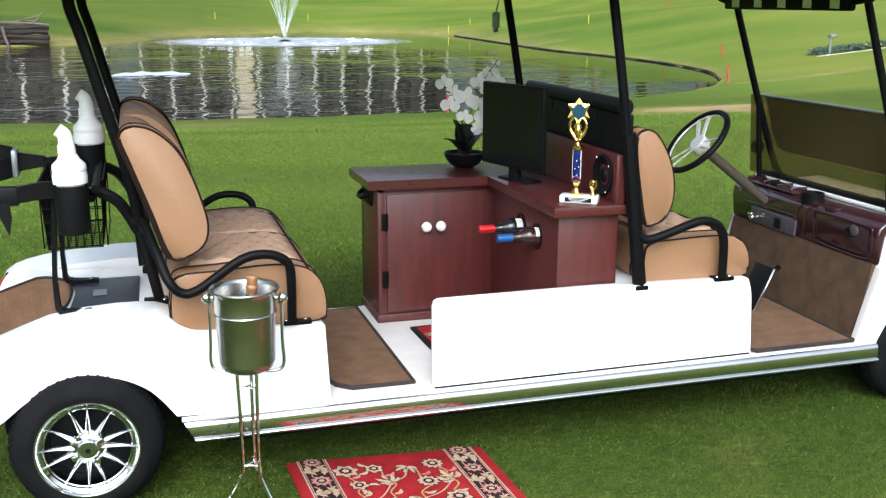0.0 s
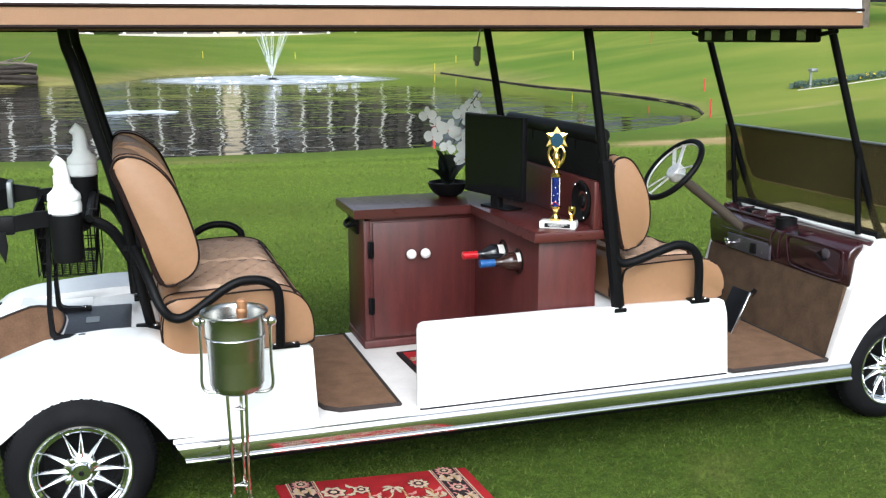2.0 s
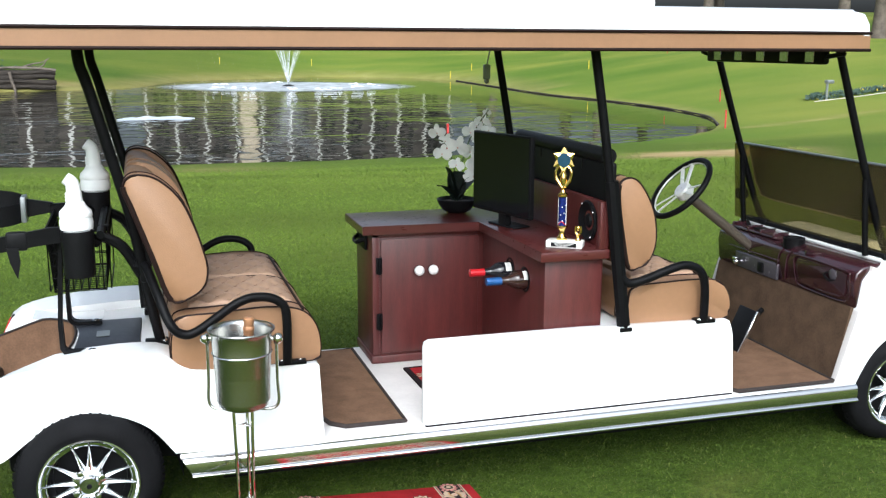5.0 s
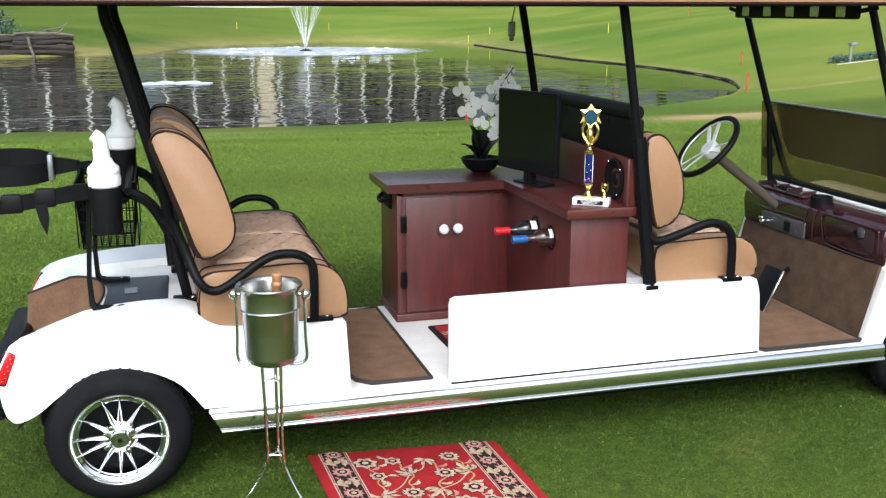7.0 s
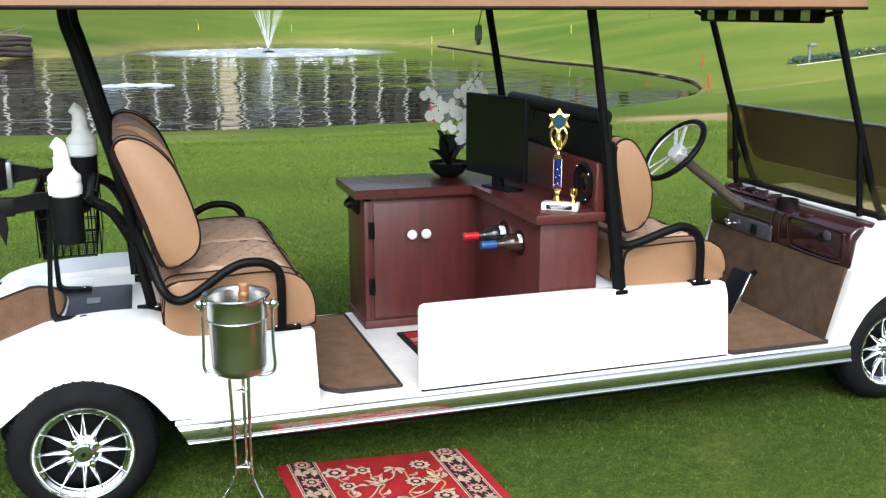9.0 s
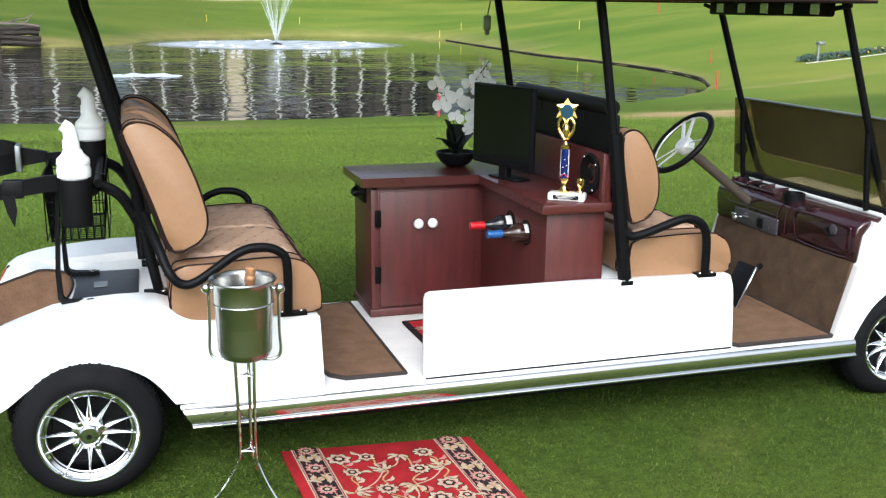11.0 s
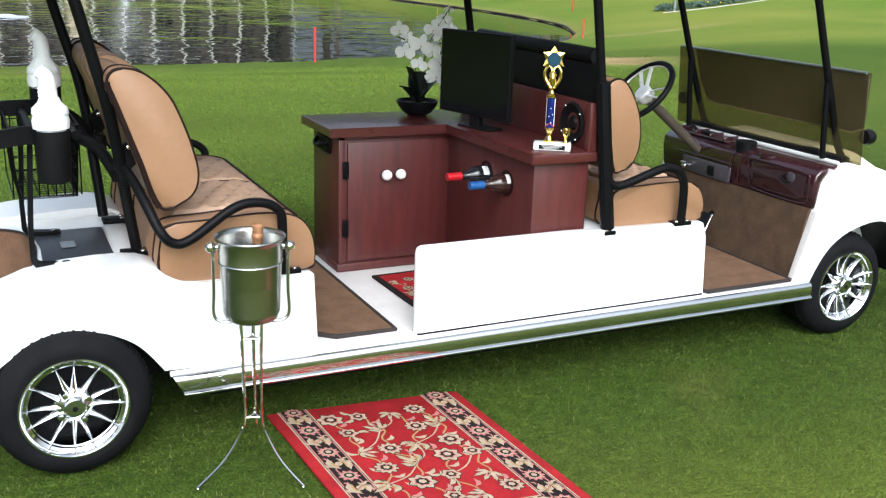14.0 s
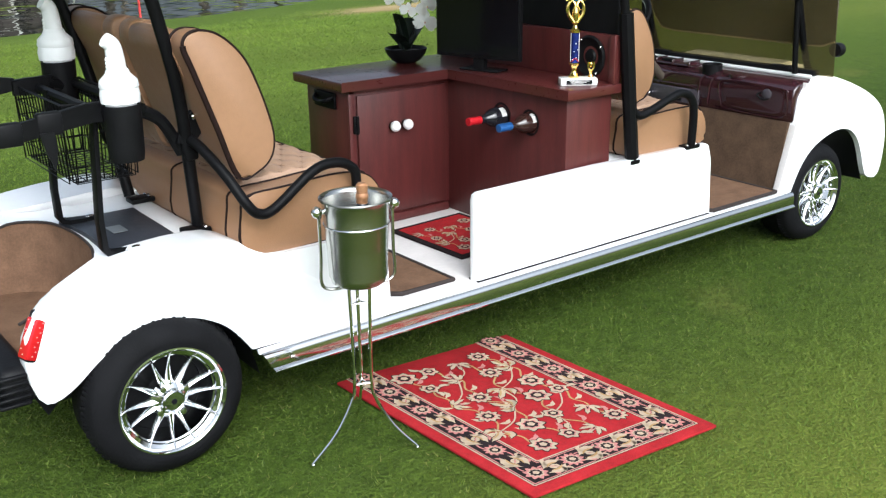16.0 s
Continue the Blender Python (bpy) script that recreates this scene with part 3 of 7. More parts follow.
REAR_ARCH = [(v.x, v.z) for v in curve_pts([(-0.853, 0, 0.290), (-0.90, 0, 0.354), (-0.945, 0, 0.397), (-1.02, 0, 0.436), (-1.10, 0, 0.449), (-1.165, 0, 0.443), (-1.235, 0, 0.420), (-1.297, 0, 0.384), (-1.36, 0, 0.334), (-1.40, 0, 0.312)], 3)]
REAR_SIDE = REAR_ARCH + [(-1.422, 0.305), (-1.442, 0.307), (-1.460, 0.328), (-1.474, 0.375), (-1.480, 0.435), (-1.468, 0.500), (-1.435, 0.560), (-1.40, 0.585), (-1.36, 0.598), (-1.30, 0.611), (-1.22, 0.622), (-1.12, 0.631), (-1.02, 0.637), (-0.94, 0.637),
             (-0.895, 0.634), (-0.866, 0.624), (-0.842, 0.602), (-0.818, 0.577), (-0.795, 0.567), (-0.72, 0.563), (-0.378, 0.559), (-0.370, 0.551), (-0.356, 0.278)]


def well_drop(x):
    """How far the inner rim of a rear fender dips beside the bag well."""
    t = min(1.0, max(0.0, (-1.19 - x) / 0.16))
    return 0.012 * t * t * (3 - 2 * t)


for side in (0, 1):
    bm = nb()
    y0, y1 = 0.0, 0.2
    prism(bm, REAR_SIDE, y0, y1, bevel=0.022, seg=3, keep=lambda x, z: (z > 0.36 and (x < -1.43 or z > 0.56)))
    for v in bm.verts:
        if v.co.y > 0.1:
            v.co.y -= 0.14 * min(1.0, max(0.0, (-1.19 - v.co.x) / 0.25))
            if v.co.z > 0.45:
                v.co.z -= well_drop(v.co.x)
            # the crown falls away towards the deck
            if v.co.x < -0.86:
                v.co.z -= 0.013 * min(1.0, max(0.0, (v.co.z - 0.53) / 0.09))
        if side:
            v.co.y = 1.0 - v.co.y
    part("rear_fender", bm, WHITE, cart)
    y0, y1 = (0.0, 0.2) if side == 0 else (0.8, 1.0)
    bm = nb()
    ya, yb = (y0 + 0.012, y1 - 0.008) if y0 < 0.5 else (y1 - 0.012, y0 + 0.008)
    liner = [(-0.83, 0.20)] + [(x, z - 0.002) for x, z in REAR_ARCH] + [(-1.44, 0.27)]
    lo = [bm.verts.new((x, ya, z)) for x, z in liner]
    hi = [bm.verts.new((x, yb, z)) for x, z in liner]
    for i in range(len(liner) - 1):
        bm.faces.new((lo[i], lo[i + 1], hi[i + 1], hi[i]))
    bm.faces.new(hi)
    part("wheel_well", bm, BLACK_PLASTIC, cart)
# deck between the fenders, under the seat and behind it
bm = nb()
prism(bm, [(-1.10, 0.50), (-1.10, 0.586), (-0.92, 0.597), (-0.875, 0.600), (-0.825, 0.571), (-0.372, 0.562), (-0.358, 0.29), (-0.60, 0.29), (-0.60, 0.50)], 0.2, 0.8)
part("rear_deck", bm, WHITE, cart)
bm = nb()
prism(bm, [(-1.172, 0.150), (-0.948, 0.238), (-0.940, 0.60), (-1.180, 0.600), (-1.160, 0.54), (-1.154, 0.42), (-1.160, 0.28)], 0.586, 0.606, axis="z", bevel=0.006, seg=2)
lid = part("hatch_lid", bm, HATCH, cart, "charcoal grey plastic hatch lid")
bm = nb()
box(bm, -1.095, -1.05, 0.36, 0.43, 0.608, 0.6105, 0.001, 1)
part("emblem", bm, GREY_METAL, lid)
# bag well: curved carpeted wall, floor and sides
well = [(-1.462, 0.066), (-1.37, 0.103), (-1.29, 0.143), (-1.218, 0.205), (-1.180, 0.30), (-1.168, 0.42), (-1.173, 0.54), (-1.203, 0.655), (-1.30, 0.722), (-1.46, 0.745)]
ring = [(v.x, v.y) for v in curve_pts([(a, b, 0) for a, b in well], 4)]
bm = nb()
prism(bm, [(x, y) for x, y in ring if x > -1.30] + [(-1.34, 0.742), (-1.34, 0.88), (-1.20, 0.81), (-1.08, 0.81), (-1.08, 0.19), (-1.18, 0.19)], 0.550, 0.590, axis="z")
part("well_surround", bm, WHITE, cart)


def rim_height(x, y):
    if y > 0.5:
        return 0.530 + 0.062 * min(1.0, max(0.0, (x + 1.46) / 0.17))
    inward = min(1.0, max(0.0, (y - 0.12) / 0.18))
    return 0.512 + 0.028 * min(1.0, max(0.0, (x + 1.47) / 0.14)) + 0.052 * inward


bm = nb()
for (xa, ya), (xb, yb) in zip(ring, ring[1:]):
    ta, tb = (rim_height(x, y) for x, y in ((xa, ya), (xb, yb)))
    bm.faces.new([bm.verts.new(p) for p in ((xa - 0.02, ya, 0.36), (xb - 0.02, yb, 0.36), (xb, yb, tb), (xa, ya, ta))])
bmesh.ops.remove_doubles(bm, verts=bm.verts, dist=0.0005)
part("bag_well_wall", bm, CARPET, cart, "brown carpeted bag well wall")
bm = nb()
box(bm, -1.462, -1.20, 0.05, 0.95, 0.34, 0.365, 0.004)
part("bag_well_floor", bm, CARPET, cart)
bm = nb()
tube(bm, [(x - 0.002, y, rim_height(x, y) + 0.002) for x, y in ring], 0.0045, 6)
part("well_trim", bm, CARPET_EDGE, cart)
# bumper
bm = nb()
box(bm, -1.548, -1.455, 0.015, 0.985, 0.307, 0.42, 0.03, 3)
for k in range(5):
    box(bm, -1.554, -1.475, 0.008, 0.10, 0.317 + k * 0.019, 0.327 + k * 0.019, 0.003, 1)
part("rear_bumper", bm, BLACK_PLASTIC, cart, "black ribbed rubber rear bumper")
for sgn, y in ((1, 0.012), (-1, 0.988)):
    lean = pose(-1.445, y + 0.009 * sgn, 0.495, 0, 25, 14 * sgn)
    bm = nb()
    box(bm, -0.014, 0.014, -0.023, 0.023, -0.066, 0.066, 0.007, 2, lean)
    light = part("tail_light", bm, BLACK_PLASTIC, cart, "red LED tail light in black housing")
    bm = nb()
    box(bm, -0.020, 0.010, -0.0275 if sgn > 0 else -0.018, 0.018 if sgn > 0 else 0.0275, -0.060, 0.048, 0.006, 2, lean)
    lens = part("lens", bm, RED_LENS, light)
    for k in range(8):
        for q in ((-0.0203, -0.006 + 0.012 * (k % 2), -0.048 + 0.0125 * k), (-0.006 + 0.006 * (k % 2), -0.0276 * sgn, -0.048 + 0.0125 * k)):
            bm = nb()
            ball(bm, lean @ Vector(q), 0.0024, 6, (1, 1, 0.7))
            part("led", bm, LED, light)
# floor pan and rails
bm = nb()
box(bm, -0.36, 1.80, 0.0, 1.0, 0.245, 0.288, 0.004)
part("floor_pan", bm, FLOOR_WHITE, cart, "dusty white floor pan")
# plain black box added under the floor to deepen the shade below
bm = nb()
box(bm, -0.70, 1.80, 0.09, 0.91, 0.140, 0.244, 0.01)
part("underfloor_shade_box", bm, BLACK_PLASTIC, cart)
bm = nb()
box(bm, -1.40, -0.83, 0.26, 0.74, 0.17, 0.34, 0.02)
part("motor_cradle", bm, BLACK_PLASTIC, cart)
bm = nb()
box(bm, 2.0, 2.06, 0.1, 0.9, 0.20, 0.26, 0.02)
part("front_axle", bm, BLACK_PLASTIC, cart)
bm = nb()
box(bm, -1.13 - 0.03, -1.13 + 0.03, 0.1, 0.9, 0.20, 0.26, 0.02)
part("rear_axle", bm, BLACK_PLASTIC, cart)
RAIL = [(0.01, 0.281), (-0.015, 0.280), (-0.0235, 0.276), (-0.0283, 0.269), (-0.0308, 0.258), (-0.0320, 0.244), (-0.0320, 0.232), (-0.0305, 0.225), (-0.0375, 0.221), (-0.040, 0.217), (-0.039, 0.212), (-0.034, 0.209), (0.01, 0.210)]
for side in (0, 1):
    bm = nb()
    prism(bm, [((1.0 - y) if side else y, z) for y, z in RAIL], -0.80, 1.81, axis="x")
    for v in bm.verts:
        if v.co.x < -0.7:
            v.co.x = -0.798 - 0.55 * (v.co.z - 0.21)
    part("rocker_rail", bm, STEEL, cart, "polished steel rocker rail")
    bm = nb()
    y0, y1 = (-0.016, 0.0) if side == 0 else (1.0, 1.016)
    box(bm, -0.84, 1.79, y0, y1, 0.272, 0.287, 0.004)
    part("sill_strip", bm, WHITE, cart)
# low side panels
for side in (0, 1):
    bm = nb()
    y0, y1 = (0.0, 0.045) if side == 0 else (0.955, 1.0)
    prism(bm, [(0.0, 0.287), (0.0, 0.575), (0.006, 0.594), (0.022, 0.602), (0.60, 0.598), (1.205, 0.590), (1.224, 0.582), (1.232, 0.56), (1.250, 0.287)], y0, y1, bevel=0.016, seg=3, keep=lambda x, z: z > 0.5 or x < 0.01)
    panel = part("side_panel", bm, WHITE, cart, "plain glossy white low side panel")
    # dark strip that draws the shadow in the gap below the panel
    bm = nb()
    box(bm, 0.004, 1.246, y0 - 0.003, y1 + 0.003, 0.2875, 0.2930, 0.001, 1)
    part("gap_shadow_strip", bm, RUBBER, panel, "thin dark strip drawn as the shadow gap")
# front seat base
bm = nb()
box(bm, 0.72, 1.22, 0.045, 0.955, 0.288, 0.580, 0.01)
part("seat_base", bm, WHITE, cart)


# wheels
def wheel(x, y, face):
    """A chrome wheel; face is -1 for the near side, 1 for the far one."""
    m = Matrix.Translation((x, y, 0.231)) @ Euler((radians(90 if face < 0 else -90), 0, 0)).to_matrix().to_4x4()
    bm = nb()
    lathe(bm, [(0.150, 0.0), (0.160, 0.009), (0.178, 0.010), (0.198, 0.003), (0.217, -0.012), (0.2262, -0.030), (0.230, -0.08), (0.2262, -0.15), (0.212, -0.172), (0.17, -0.176), (0.146, -0.166), (0.146, -0.02)], 72, m, close=True)
    ty = part("tyre", bm, RUBBER, cart, "black low-profile tyre")
    bm = nb()
    for k in range(96):
        t = m @ Matrix.Rotation(2 * math.pi * k / 96, 4, "Z") @ Matrix.Translation((0.2212, 0, -0.034 if k % 2 else -0.040)) @ Euler((0, radians(-24), 0)).to_matrix().to_4x4()
        box(bm, -0.008, 0.0056, -0.0044, 0.0044, -0.022, 0.016, 0.0, 1, t)
    tagged(part("tread", bm, RUBBER, ty), kind="stuff")
    bm = nb()
    lathe(bm, [(0.152, 0.000), (0.1585, 0.007), (0.157, 0.012), (0.152, 0.013), (0.147, 0.008), (0.144, 0.000), (0.134, -0.005), (0.1315, -0.012), (0.128, -0.014), (0.124, -0.034), (0.116, -0.062), (0.112, -0.12), (0.135, -0.15), (0.144, -0.16), (0.146, -0.02)], 72, m, close=True)
    rim = part("rim", bm, CHROME, cart, "chrome alloy wheel rim")
    bm = nb()
    lathe(bm, [(0.0, -0.075), (0.114, -0.075), (0.114, -0.09), (0.0, -0.09)], 40, m)
    part("brake_drum", bm, BLACK_PLASTIC, rim)
    for k in range(12):
        bm = nb()
        a = radians(90 * (k // 3) + 8 + (-11, 12, 48)[k % 3])
        t = m @ Matrix.Rotation(a, 4, "Z")
        rows = [(0.030, 0.0150, -0.034, -0.004), (0.055, 0.0118, -0.032, -0.009), (0.090, 0.0080, -0.028, -0.010), (0.122, 0.0052, -0.022, -0.004), (0.140, 0.0040, -0.012, 0.004), (0.152, 0.0034, -0.002, 0.0150)]
        rings = []
        for r, w, lo, hi in rows:
            rings.append([bm.verts.new(t @ Vector((r, w * math.cos(q), lo + (hi - lo) * max(0.0, math.sin(q))))) for q in [math.pi * j / 6 for j in range(7)]])
        bm.faces.new(rings[0])
        bm.faces.new(rings[-1][::-1])
        for va, vb in zip(rings, rings[1:]):
            for i in range(7):
                bm.faces.new((va[i], vb[i], vb[(i + 1) % 7], va[(i + 1) % 7]))
        part("spoke", bm, CHROME, rim, angle=50)
    bm = nb()
    lathe(bm, [(0.058, -0.05), (0.056, -0.020), (0.044, -0.008), (0.034, -0.004), (0.033, 0.010), (0.029, 0.014), (0.026, 0.0115), (0.0, 0.012)], 28, m)
    part("hub_cap", bm, CHROME, rim)
    bm = nb()
    lathe(bm, [(0.009, 0.0118), (0.009, 0.0132), (0.0, 0.0135)], 6, m)
    part("cap_badge", bm, BLACK_PLASTIC, rim)
    for k in range(4):
        bm = nb()
        t = m @ Matrix.Rotation(math.pi / 2 * k + 0.55, 4, "Z") @ Matrix.Translation((0.048, 0, 0))
        lathe(bm, [(0.011, -0.04), (0.011, 0.000), (0.009, 0.007), (0.0, 0.010)], 8, t)
        part("lug_nut", bm, CHROME, rim)


for wx, wy in ((-1.125, -0.040), (2.032, -0.002)):
    wheel(wx, wy, -1)
    wheel(wx, 1.0 - wy, 1)

# front body
FRONT_TOP = [(v.x, v.z) for v in curve_pts([(1.842, 0, 0.735), (1.885, 0, 0.752), (1.925, 0, 0.780), (2.05, 0, 0.767), (2.25, 0, 0.705), (2.42, 0, 0.630), (2.52, 0, 0.55), (2.565, 0, 0.44), (2.572, 0, 0.34), (2.555, 0, 0.25), (2.52, 0, 0.222)], 4)]
FRONT_ARCH = [(v.x, v.z) for v in curve_pts([(2.43, 0, 0.252), (2.402, 0, 0.30), (2.375, 0, 0.36), (2.33, 0, 0.435), (2.265, 0, 0.488), (2.185, 0, 0.510), (2.09, 0, 0.502), (1.975, 0, 0.463), (1.895, 0, 0.402), (1.84, 0, 0.32), (1.805, 0, 0.245)], 3)]
FRONT_SIDE = [(2.49, 0.225), (2.455, 0.236)] + FRONT_ARCH + [(1.752, 0.25), (1.770, 0.40), (1.815, 0.70)] + FRONT_TOP
for y0, y1 in ((-0.005, 0.235), (0.765, 1.005)):
    bm = nb()
    prism(bm, FRONT_SIDE, y0, y1, bevel=0.05, seg=4, keep=lambda x, z: x > 1.85 and (z > 0.52 or x > 2.43))
    part("front_fender", bm, WHITE, cart)
    bm = nb()
    liner = [(2.44, 0.22)] + [(x, z - 0.002) for x, z in FRONT_ARCH] + [(1.80, 0.21)]
    ya, yb = (0.02, 0.30) if y0 < 0.5 else (0.98, 0.70)
    lo = [bm.verts.new((x, ya, z)) for x, z in liner]
    hi = [bm.verts.new((x, yb, z)) for x, z in liner]
    for i in range(len(liner) - 1):
        bm.faces.new((lo[i], lo[i + 1], hi[i + 1], hi[i]))
    bm.faces.new(hi)
    part("wheel_well", bm, BLACK_PLASTIC, cart)
bm = nb()
prism(bm, [(1.905, 0.30), (1.912, 0.784), (1.96, 0.800), (2.08, 0.806), (2.25, 0.760), (2.42, 0.670), (2.54, 0.56), (2.60, 0.44), (2.60, 0.26), (2.3, 0.26)], 0.235, 0.765)
part("front_cowl", bm, WHITE, cart)
for y in (-0.014, 0.978):
    bm = nb()
    prism(bm, [(1.713, 0.287), (1.775, 0.287), (1.838, 0.56), (1.872, 0.752), (1.850, 0.760), (1.797, 0.58)], y, y + 0.036, bevel=0.006)
    part("door_jamb_trim", bm, FLOOR_WHITE, cart)
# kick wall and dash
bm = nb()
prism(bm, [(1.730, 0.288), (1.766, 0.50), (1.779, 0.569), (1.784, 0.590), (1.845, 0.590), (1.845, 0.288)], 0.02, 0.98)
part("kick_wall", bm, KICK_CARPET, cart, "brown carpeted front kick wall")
DASH = [(1.800, 0.573), (1.788, 0.576), (1.776, 0.600), (1.765, 0.69), (1.771, 0.732), (1.800, 0.755), (1.880, 0.770), (1.902, 0.770), (1.888, 0.573)]
bm = nb()
prism(bm, DASH, 0.006, 1.004, bevel=0.010, seg=3)
dash = part("dashboard", bm, MAROON, cart, "glossy dark maroon moulded dashboard")
dash.location.x = 0.016
# glove box: a raised frame round a proud lid with a round badge and a pull
bm = nb()
tube(bm, [(1.772 - 0.09 * (z - 0.612), y, z) for y, z in ((0.045, 0.615), (0.035, 0.64), (0.035, 0.71), (0.05, 0.732), (0.20, 0.738), (0.35, 0.738), (0.385, 0.730), (0.395, 0.70), (0.385, 0.64), (0.365, 0.608), (0.22, 0.600), (0.08, 0.602))], 0.0045, 8, 4, closed=True)
part("glove_frame", bm, MAROON, dash)
bm = nb()
prism(bm, [(v.x, v.z) for v in curve_pts([(0.060, 0, 0.630), (0.054, 0, 0.66), (0.056, 0, 0.71), (0.08, 0, 0.724), (0.34, 0, 0.726), (0.37, 0, 0.715), (0.362, 0, 0.66), (0.34, 0, 0.626), (0.22, 0, 0.618), (0.09, 0, 0.620)], 3, True)], 1.761, 1.775, axis="x", bevel=0.005, seg=2)
lid_box = part("glove_box", bm, MAROON, dash)
bm = nb()
lathe(bm, [(0.0, 0.006), (0.020, 0.005), (0.024, 0.002), (0.025, -0.004), (0.0, -0.004)], 24, Matrix.Translation((1.760, 0.135, 0.700)) @ Euler((0, radians(-90), 0)).to_matrix().to_4x4())
part("badge", bm, SILVER_PLATE, lid_box)
bm = nb()
tube(bm, [(1.760, 0.165, 0.706), (1.755, 0.180, 0.692), (1.755, 0.150, 0.676), (1.760, 0.120, 0.684)], 0.005, 6, 4)
part("latch", bm, BLACK_PLASTIC, dash)
for y in (0.445, 0.505):
    bm = nb()
    tube(bm, [(1.772, y - 0.02, 0.742), (1.765, y, 0.715), (1.764, y + 0.008, 0.66), (1.770, y + 0.015, 0.61)], 0.0045, 8, 4)
    part("rib", bm, MAROON, dash)
bm = nb()
box(bm, 1.760, 1.774, 0.505, 0.840, 0.590, 0.668, 0.008, 3)
plate = part("switch_plate", bm, SILVER_PLATE, dash)
bm = nb()
box(bm, 1.754, 1.764, 0.605, 0.650, 0.604, 0.650, 0.006, 2)
part("switch", bm, BLACK_PLASTIC, plate)
bm = nb()
ball(bm, (1.740, 0.794, 0.622), 0.016, 12)
rod(bm, (1.765, 0.794, 0.622), (1.737, 0.794, 0.622), 0.008)
box(bm, 1.724, 1.744, 0.779, 0.809, 0.629, 0.645, 0.004)
part("key", bm, CHROME, plate)
bm = nb()
box(bm, 1.762, 1.80, 0.50, 0.90, 0.676, 0.686, 0.004, 2)
part("shelf_lip", bm, MAROON, dash)
for y, mt in ((0.33, MAROON), (0.485, BLACK_PLASTIC)):
    bm = nb()
    lathe(bm, [(0.044, -0.03), (0.047, 0.020), (0.041, 0.022), (0.038, -0.01), (0.0, -0.012)], 24, Matrix.Translation((1.822, y, 0.768 if y > 0.4 else 0.738)))
    part("cup_holder", bm, mt, dash)
bm = nb()
rod(bm, (1.790, 0.015, 0.569), (1.790, 0.98, 0.569), 0.0035, 6)
part("dash_trim", bm, GREY_METAL, dash)
bm = nb()
box(bm, 1.800, 1.888, 0.59, 0.94, 0.758, 0.774, 0.008, 2)
for y in (0.60, 0.70, 0.80, 0.925):
    box(bm, 1.796, 1.886, y, y + 0.010, 0.76, 0.788, 0.003, 1)
part("tray_divider", bm, MAROON, dash)
bm = nb()
box(bm, 1.81, 1.86, 0.72, 0.78, 0.772, 0.786, 0.004, 2)
rod(bm, (1.82, 0.82, 0.78), (1.86, 0.90, 0.79), 0.008)
part("tray_clutter", bm, BLACK_PLASTIC, dash)
bm = nb()
box(bm, 1.892, 1.904, 0.0, 1.0, 0.770, 0.788, 0.008, 2)
part("cowl_lip", bm, WHITE, cart)
bm = nb()
box(bm, 1.905, 1.955, 0.0, 1.0, 0.780, 0.804, 0.006, 2)
for y in (0.12, 0.80):
    box(bm, 1.900, 1.94, y, y + 0.10, 0.786, 0.812, 0.008, 2)
part("windscreen_mount", bm, BLACK_PLASTIC, cart)
# windscreen: lower half with the upper half folded down on it
bm = nb()
box(bm, -0.0035, 0.0035, -0.085, 1.085, 0.0, 0.37, 0.003, 1, pose(1.925, 0, 0.785, 0, -4, 0))
ws = part("windscreen", bm, SMOKED, cart, "smoked acrylic windscreen folded down")
ws.visible_shadow = False
bm = nb()
prism(bm, [(-0.080, 0.372), (0.985, 0.372), (0.93, 0.20), (0.88, 0.135), (0.80, 0.125), (-0.01, 0.125), (-0.07, 0.15)], -0.003, 0.003, axis="x")
bmesh.ops.transform(bm, matrix=pose(1.938, 0, 0.785, 0, -4, 0), verts=bm.verts)
w2 = part("windscreen", bm, SMOKED_DARK, cart, "smoked acrylic windscreen folded down")
w2.visible_shadow = False
# pale tube that paints the bright glint on the folded pane's edge
bm = nb()
tube(bm, [pose(1.938, 0, 0.785, 0, -4, 0) @ Vector((0.0, y, z)) for y, z in ((0.985, 0.372), (0.93, 0.20), (0.88, 0.135), (0.80, 0.125), (0.4, 0.125), (-0.01, 0.125), (-0.07, 0.15))], 0.0042, 6)
part("screen_edge_glint", bm, FLOOR_WHITE, w2)
bm = nb()
rod(bm, (1.897, -0.07, 1.157), (1.897, 1.07, 1.157), 0.006)
part("windscreen_edge", bm, GREY_METAL, ws)
for y in (-0.075, 1.075):
    bm = nb()
    lathe(bm, [(0.0, -0.02), (0.028, -0.02), (0.032, 0.0), (0.028, 0.02), (0.0, 0.02)], 16, Matrix.Translation((1.95, y, 0.90)) @ Euler((0, radians(90), 0)).to_matrix().to_4x4())
    part("screen_knob", bm, BLACK_PLASTIC, ws)
# posts
def mirrored(name, pts, r, mat=BLACK, seg=10, smooth=4, label=""):
    for side in (0, 1):
        bm = nb()
        tube(bm, mirror_y(pts) if side else pts, r, seg, smooth)
        part(name, bm, mat, cart, label)


REAR_POST = [(-0.882, 0.240, 0.625), (-0.912, 0.185, 0.80), (-0.950, 0.13, 1.05), (-1.010, 0.10, 1.30), (-1.055, 0.09, 1.48), (-1.078, 0.08, 1.56), (-1.082, 0.08, 1.64)]
for pts in (REAR_POST, [(-0.925, 0.665, 0.625), (-0.935, 0.735, 0.80)] + mirror_y(REAR_POST)[2:]):
    bm = nb()
    tube(bm, pts, 0.0178, 10, 4)
    part("rear_post", bm, BLACK, cart)
